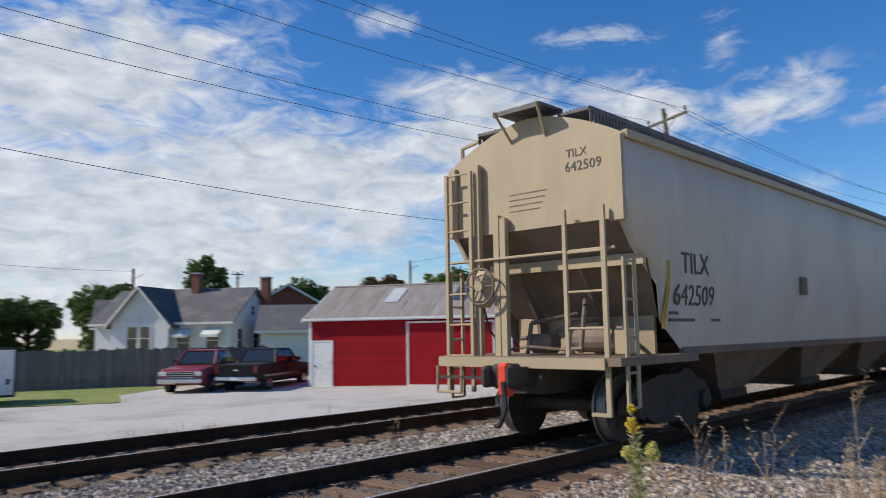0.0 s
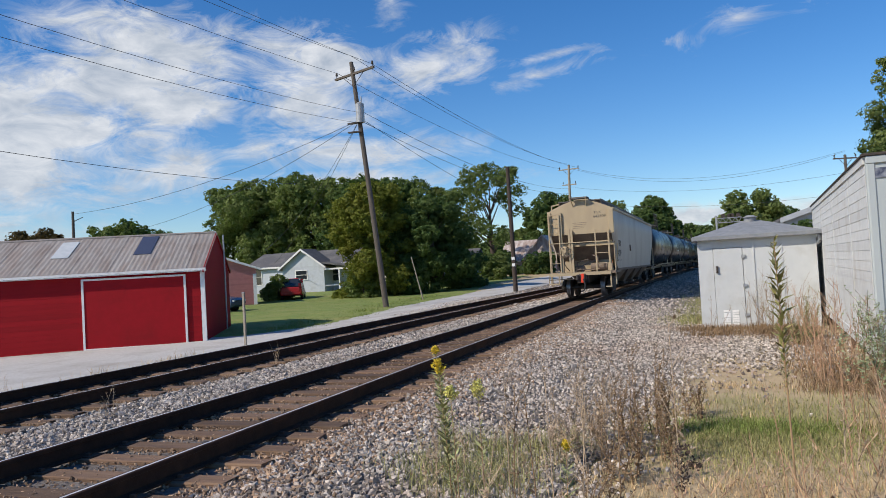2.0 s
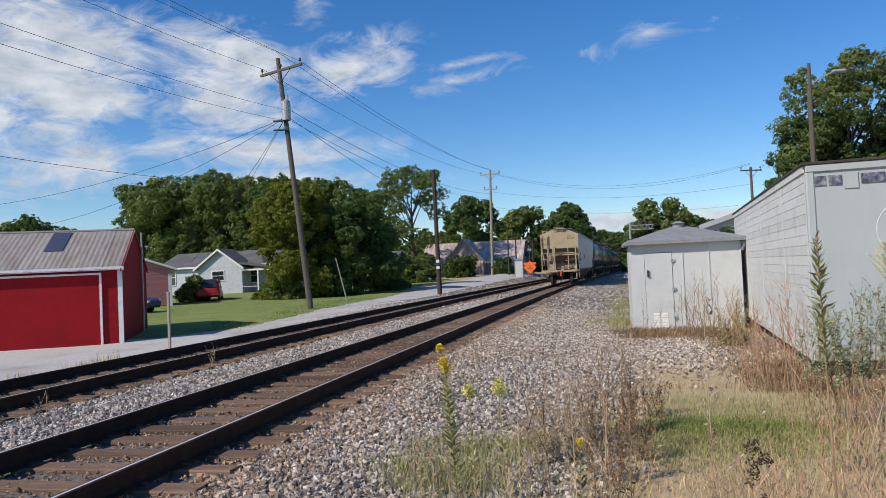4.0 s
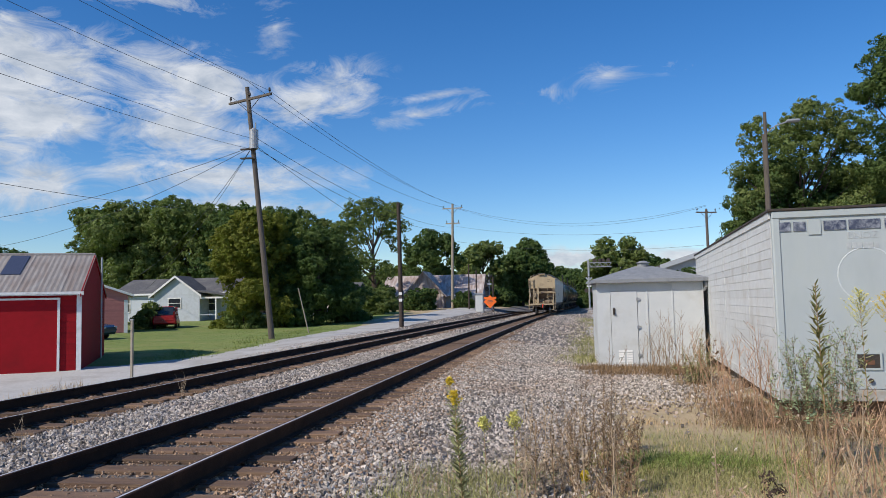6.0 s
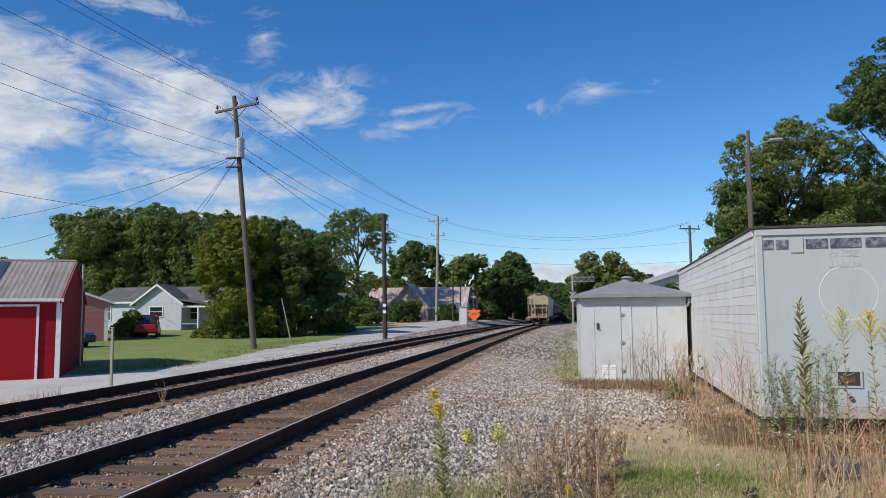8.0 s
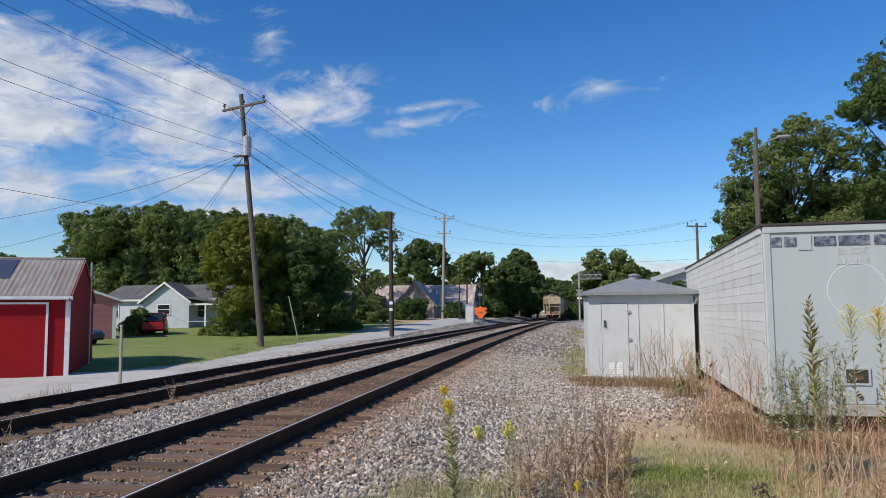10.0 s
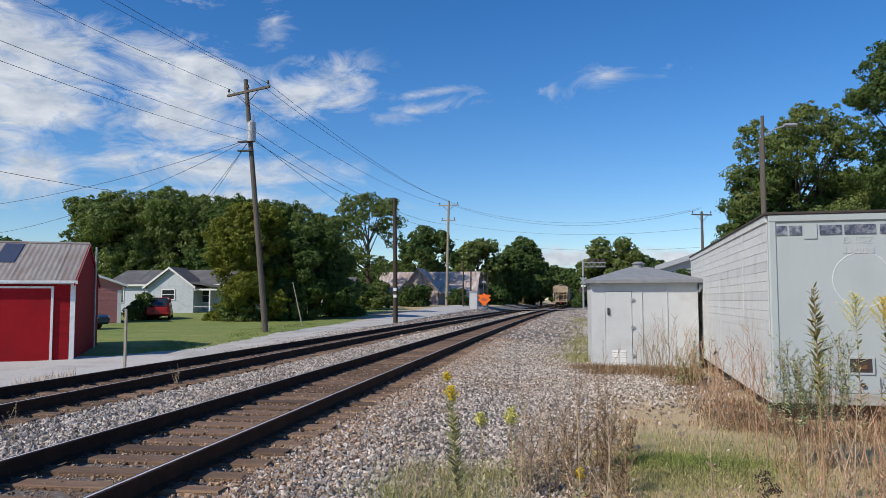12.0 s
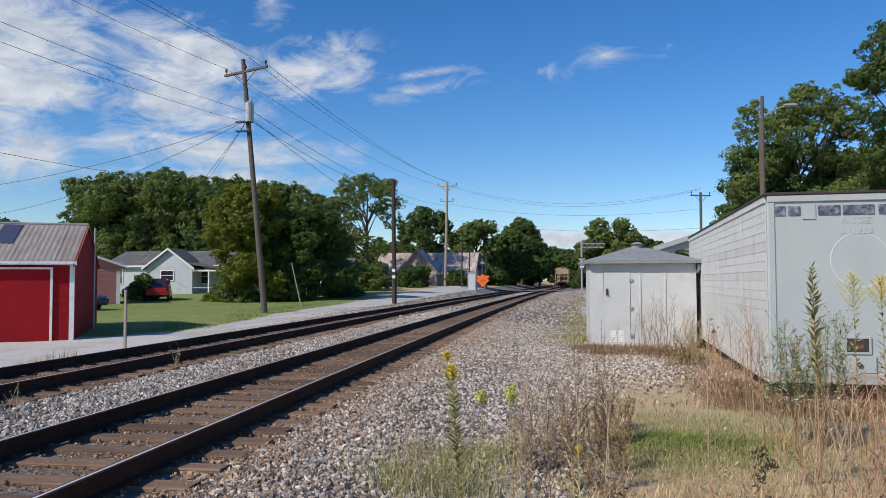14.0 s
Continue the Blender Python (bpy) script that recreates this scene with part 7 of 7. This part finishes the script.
def stalk_bush(name, label, base, height, n, seed, material, spread=0.25, twigs=6, heads=None, r=0.005, leaf=None, leaves=0, leaf_size=0.05, wide=0.13, bare=0.12):
    """Weed with several upright stems, forking twigs, and small leaves or dried scraps on both."""
    rng = random.Random(seed)
    z0 = float(ground_z(np.array(base[0]), np.array(base[1])))
    w = thing(name, label, "weed", Matrix.Translation((base[0], base[1], z0)))
    bt, lv = bmesh.new(), []

    def scrap(p, ln, up):
        g = rng.uniform(0, 2 * math.pi)
        d = Vector((math.cos(g), math.sin(g), rng.uniform(-0.3, up))) * ln
        s = Vector((-math.sin(g), math.cos(g), rng.uniform(-0.4, 0.4))) * ln * wide
        lv.append([p, p + d * 0.5 - s, p + d, p + d * 0.5 + s])

    for i in range(n):
        bm = bmesh.new()
        a = rng.uniform(0, 2 * math.pi)
        b0 = Vector((rng.gauss(0, spread * 0.35), rng.gauss(0, spread * 0.35), -0.05))
        h = height * rng.uniform(0.75 if bare > 0.4 else 0.45, 1.0) if i else height
        out = spread * rng.uniform(0.2, 1.1) * (1 if i else 0.25)
        tip = b0 + Vector((math.cos(a) * out, math.sin(a) * out, h))
        mid = b0.lerp(tip, 0.5) + Vector((rng.gauss(0, 0.03), rng.gauss(0, 0.03), 0.03))
        rod(bm, b0, mid, r, r * 0.75, 5)
        rod(bm, mid, tip, r * 0.75, r * 0.3, 5)
        part("stem", bm, material, w)
        for k in range(twigs):
            f = rng.uniform(max(0.3, bare), 0.97)
            p = b0.lerp(mid, f * 2) if f < 0.5 else mid.lerp(tip, f * 2 - 1)
            g = rng.uniform(0, 2 * math.pi)
            ln = height * rng.uniform(0.06, 0.26) * (1.15 - 0.5 * f)
            e = rng.uniform(0.35, 0.75)
            q = p + Vector((math.cos(g) * ln * e, math.sin(g) * ln * e, ln * 0.85))
            rod(bt, p, q, r * 0.5, r * 0.22, 3)
            if heads:
                for m in range(heads):
                    scrap(p.lerp(q, rng.uniform(0.45, 1.05)), rng.uniform(0.012, 0.03), 0.9)
        for k in range(leaves):
            f = rng.uniform(bare, 1.0)
            p = b0.lerp(mid, f * 2) if f < 0.5 else mid.lerp(tip, f * 2 - 1)
            scrap(p, leaf_size * (1.25 - f * 0.7) * rng.uniform(0.7, 1.3), 0.7)
    if twigs:
        tagged(part("brushwood", bt, material, w), kind="stuff")
    else:
        bt.free()
    if lv:
        V = np.array([[tuple(q) for q in l] for l in lv]).reshape(-1, 3)
        tagged(part("foliage", fast_mesh("foliage", V, np.arange(len(V)).reshape(-1, 4), leaf or material), "weedleaf", w), kind="stuff")
    return w


def tuft_head(w, name, height, seed, material, size, n=6, per=30000, scrap=0.008, drop=0.05):
    rng = np.random.RandomState(seed)
    cs = [np.array([rng.normal(0, size * 0.55), rng.normal(0, size * 0.55), height - rng.uniform(0, drop)]) for _ in range(n)]
    V, Fc = leaf_cloud(rng, cs, list(size * rng.uniform(0.5, 1.0, n)), per, scrap)
    tagged(part(name, fast_mesh(name, V, Fc, material), material, w), kind="stuff")


def plume(w, top, reach, seed, material, n=11, per=26, grain=0.007):
    """Flower head of a goldenrod: arching sprays set with small florets along their upper sides."""
    rng = random.Random(seed)
    bt, fl = bmesh.new(), []
    for i in range(n):
        f = i / (n - 1)
        p = Vector(top) - Vector((0, 0, reach * 1.5 * (1 - f)))
        a = i * 2.4 + rng.uniform(-0.4, 0.4)
        ln = reach * (1.05 - 0.75 * f) * rng.uniform(0.8, 1.15)
        q = p + Vector((math.cos(a) * ln * 0.75, math.sin(a) * ln * 0.75, ln * 0.8))
        rod(bt, p, q, 0.0016, 0.0008, 3)
        for k in range(per):
            g = rng.uniform(0.15, 1.05)
            c = p.lerp(q, g) + Vector((rng.gauss(0, grain), rng.gauss(0, grain), rng.uniform(0, grain * 2.2)))
            u = Vector((rng.gauss(0, 1), rng.gauss(0, 1), rng.gauss(0, 1))).normalized() * grain * rng.uniform(0.6, 1.2)
            v = u.orthogonal().normalized() * u.length * 0.7
            fl.append([c - u, c + v, c + u, c - v])
    part("flower_stalks", bt, "weedleaf", w)
    V = np.array([[tuple(q) for q in l] for l in fl]).reshape(-1, 3)
    tagged(part("flower_head", fast_mesh("flower_head", V, np.arange(len(V)).reshape(-1, 4), material), material, w, "yellow flower plume"), kind="stuff")


def upright_stem(name, label, base, height, lean, seed, stem, leafmat, leaves, leaf, lo=0.2, droop=0.9, r=0.005):
    """One stem with narrow leaves set round it, rising, longest at the middle."""
    rng = random.Random(seed)
    z0 = float(ground_z(np.array(base[0]), np.array(base[1])))
    w = thing(name, label, "weed", Matrix.Translation((base[0], base[1], z0)))
    a0, b0 = Vector((0, 0, -0.05)), Vector((lean[0], lean[1], height))
    m0 = a0.lerp(b0, 0.5) + Vector((lean[0] * -0.12, lean[1] * -0.12, 0))
    bm = bmesh.new()
    rod(bm, a0, m0, r, r * 0.8, 6)
    rod(bm, m0, b0, r * 0.8, r * 0.3, 6)
    part("stem", bm, stem, w)
    lv = []
    for i in range(leaves):
        f = lo + (1.0 - lo) * (i + rng.random()) / leaves
        p = a0.lerp(m0, f * 2) if f < 0.5 else m0.lerp(b0, f * 2 - 1)
        g = i * 2.4 + rng.uniform(-0.5, 0.5)
        ln = leaf * (0.45 + 1.1 * math.sin(math.pi * min(1, (f - lo) / (1.04 - lo)))) * rng.uniform(0.65, 1.2)
        d = Vector((math.cos(g), math.sin(g), droop * rng.uniform(0.3, 1.6))).normalized() * ln
        sd = Vector((-math.sin(g), math.cos(g), rng.uniform(-0.4, 0.4))) * ln * 0.13
        lv.append([p, p + d * 0.45 - sd, p + d, p + d * 0.45 + sd])
    V = np.array([[tuple(q) for q in l] for l in lv]).reshape(-1, 3)
    tagged(part("foliage", fast_mesh("foliage", V, np.arange(len(V)).reshape(-1, 4), leafmat), leafmat, w), kind="stuff")
    return w, b0


def goldenrod(base, height, seed, reach=0.06, lean=(0, 0), leaves=150, pale=False, leaf=0.055):
    w, top = upright_stem("goldenrod", "goldenrod with a yellow flower plume and narrow leaves", base, height, lean, seed, "stalk", "weedleaf", leaves, leaf, 0.3, 0.6, 0.0045)
    tagged(w, group="goldenrods")
    plume(w, top + Vector((0, 0, 0.02)), reach, seed, "bloom_pale" if pale else "bloom", 14 if reach < 0.1 else 26, 40, 0.0058)
    return w


goldenrod((-0.56, 4.67), 1.20, 1, 0.062, (-0.06, 0.0), 230)
goldenrod((-0.54, 4.74), 1.28, 21, 0.03, (-0.12, 0.0), 160)
goldenrod((-0.36, 4.2), 1.12, 2, 0.05, (-0.03, 0.0), 70, True, 0.04)
goldenrod((-0.20, 4.15), 1.16, 3, 0.06, (-0.02, 0.0), 70, True, 0.04)
goldenrod((0.14, 4.6), 0.76, 4, 0.035, (0.02, 0), 60)
goldenrod((2.46, 6.5), 1.80, 5, 0.18, (-0.03, 0.0), 90, True)
goldenrod((2.66, 6.45), 1.78, 15, 0.16, (-0.02, 0.05), 90)
goldenrod((2.80, 6.6), 1.70, 6, 0.16, (0.03, 0.0), 90)
w, top = upright_stem("tall_weed", "tall olive-green weed with a spire of rising leaves", (1.29, 3.84), 1.88, (-0.03, 0.0), 7, "stalk", "spireleaf", 150, 0.046, 0.66, 1.0, 0.006)
# fans of bare reddish stalks near the camera
for k, (bx, by, h, n) in enumerate(((1.15, 3.25, 1.02, 7), (1.45, 3.5, 1.2, 8), (1.7, 3.9, 1.25, 8), (1.95, 4.4, 1.2, 7), (1.25, 4.0, 0.95, 6), (2.2, 5.2, 1.2, 7), (1.0, 3.7, 0.85, 6), (1.75, 4.9, 1.1, 6))):
    stalk_bush("dry_weed", "fan of bare reddish weed stalks with dry seed husks", (bx, by), h, n, 500 + k, "redstalk", 0.62, 7, 3, 0.0042, None, 10, 0.03, 0.2)
for k, (bx, by, h, n) in enumerate(((2.50, 8.5, 1.40, 7), (2.70, 8.7, 1.45, 8), (2.92, 8.6, 1.50, 8), (2.62, 8.2, 1.25, 6), (3.05, 9.0, 1.35, 6))):
    stalk_bush("leafy_weed", "weed with dry stems and a feathery pale green top", (bx, by), h, n, 51 + k, "stalk", 0.30, 12, 9, 0.004, "feather", 60, 0.048, 0.34, 0.45)
for bx, by, h, k in ((2.75, 16.6, 1.0, 31), (3.0, 17.2, 1.2, 32)):
    stalk_bush("leafy_weed", "leafy green and brown weed between shed and trailer", (bx, by), h, 12, k, "stalk", 0.5, 9, 7, 0.006, "weedleaf", 60, 0.07, 0.25)
dead = stalk_bush("dead_weed", "dark withered seed cluster on a bare stalk", (0.85, 3.2), 1.14, 1, 10, "stalk", 0.05, 3, None, 0.006)
tuft_head(dead, "seed_cluster", 1.13, 3, "seedhead", 0.034, 10, 45000, 0.007, 0.24)
# brown thicket at the edge of the stones
for k, (bx, by, h, n) in enumerate(((0.0, 7.2, 0.95, 9), (0.25, 7.8, 1.0, 10), (0.5, 8.4, 1.0, 10), (-0.2, 7.9, 0.8, 8), (0.3, 6.6, 0.8, 9), (0.62, 7.3, 0.75, 8), (-0.35, 7.0, 0.7, 7), (0.1, 4.6, 1.15, 4), (0.35, 4.9, 1.1, 4), (-0.05, 4.2, 0.95, 3), (0.85, 9.2, 0.7, 7))):
    stalk_bush("dry_weed", "grey-brown dry weed with branching stalks and withered leaves", (bx, by), h, n, 100 + k, "stalk" if k % 3 else "palestalk", 0.26, 11, 5, 0.0052, None, 40, 0.045, 0.24)
# reddish stalks before the trailer
for k, (bx, by, h, n) in enumerate(((2.05, 5.8, 1.2, 5), (2.35, 6.2, 1.25, 6), (2.7, 6.8, 1.15, 6), (1.6, 5.6, 0.9, 5), (2.2, 7.1, 0.9, 6), (3.1, 7.6, 1.0, 7), (2.7, 9.0, 0.9, 6))):
    stalk_bush("dry_weed", "dry reddish-brown weed with long bare stalks", (bx, by), h, n, 150 + k, "palestalk" if k % 3 == 0 else "redstalk", 0.34, 9, 4, 0.0066, None, 12, 0.035, 0.24)
for k, (bx, by, h, n) in enumerate(((2.35, 17.4, 1.7, 9), (2.75, 17.9, 1.6, 9), (2.15, 18.6, 1.3, 7), (1.1, 19.8, 0.9, 4), (2.2, 9.2, 1.6, 3), (2.6, 10.4, 1.5, 4), (2.6, 11.5, 1.3, 8), (2.75, 13.0, 1.3, 8), (2.5, 12.2, 1.1, 7), (2.9, 12.4, 1.2, 6), (2.95, 14.5, 1.1, 5), (2.8, 16.2, 1.3, 6), (3.6, 10.6, 0.8, 7), (4.4, 10.4, 0.8, 7), (5.2, 10.4, 0.8, 7))):
    stalk_bush("dry_weed", "dry reddish-brown weed stalks by the shed and trailer", (bx, by), h, n, 200 + k, "redstalk" if k > 3 else "stalk", 0.4, 9, 3, 0.006, None, 14, 0.04, 0.2)
for k, (bx, by, h) in enumerate(((0.31, 4.3, 1.35), (0.79, 4.0, 1.6), (-0.16, 4.6, 1.3), (0.1, 4.2, 1.25), (-0.75, 5.4, 0.75), (-0.9, 5.1, 0.7), (-1.15, 6.0, 0.7))):
    stalk_bush("pale_weed", "pale dry weed stalk with fluffy seed spikes", (bx, by), h, 2, 300 + k, "palestalk", 0.08, 14, 6, 0.004, None, 30, 0.02, 0.3)
for k, (bx, by) in enumerate(((-6.3, 8.0), (-10.9, 10.5), (-10.9, 15.0), (-7.0, 13.2), (-1.9, 13.0))):
    stalk_bush("dry_weed", "small pale weed growing in the stones", (bx, by), 0.5, 5, 400 + k, "palestalk", 0.15, 5, 3, 0.004)


# ---- motion: the train draws away to the north ----
def rear_y(t):
    return 8.35 + 11.90 * t + 0.08094 * t * t - 0.010957 * t ** 3 - 0.24 * max(0.0, 1.0 - t) ** 2


def car_pose(y0, length):
    """A car on the bending track, by the places of its two trucks."""
    a, b = y0 + 2.2, y0 + length - 2.2
    pa, pb = Vector((NEAR + float(bend(a)), a, 0)), Vector((NEAR + float(bend(b)), b, 0))
    d = (pb - pa).normalized()
    o = pa - d * 2.2
    return Matrix.Translation(o) @ Matrix.Rotation(-math.atan2(d.x, d.y), 4, "Z")


def motions():
    times = [i * 0.5 for i in range(29)]
    walk(HOPPER, [(t, car_pose(rear_y(t), HL)) for t in times])
    for k, tank in enumerate(TANKS):
        off = HL + 0.75 + k * (TANK_L + 0.55)
        walk(tank, [(t, car_pose(rear_y(t) + off, TANK_L)) for t in times])
    # wheels roll: one row for every picture, under a quarter turn each
    for ws in HOPPER_WHEELS:
        y = ws.matrix_basis.translation.y
        rows = []
        for i in range(421):
            t = i / 30
            rows.append((t, pose(0, y, 0.42, -math.degrees((rear_y(t) - rear_y(0)) / 0.42) % 360)))
        walk(ws, rows)


motions()
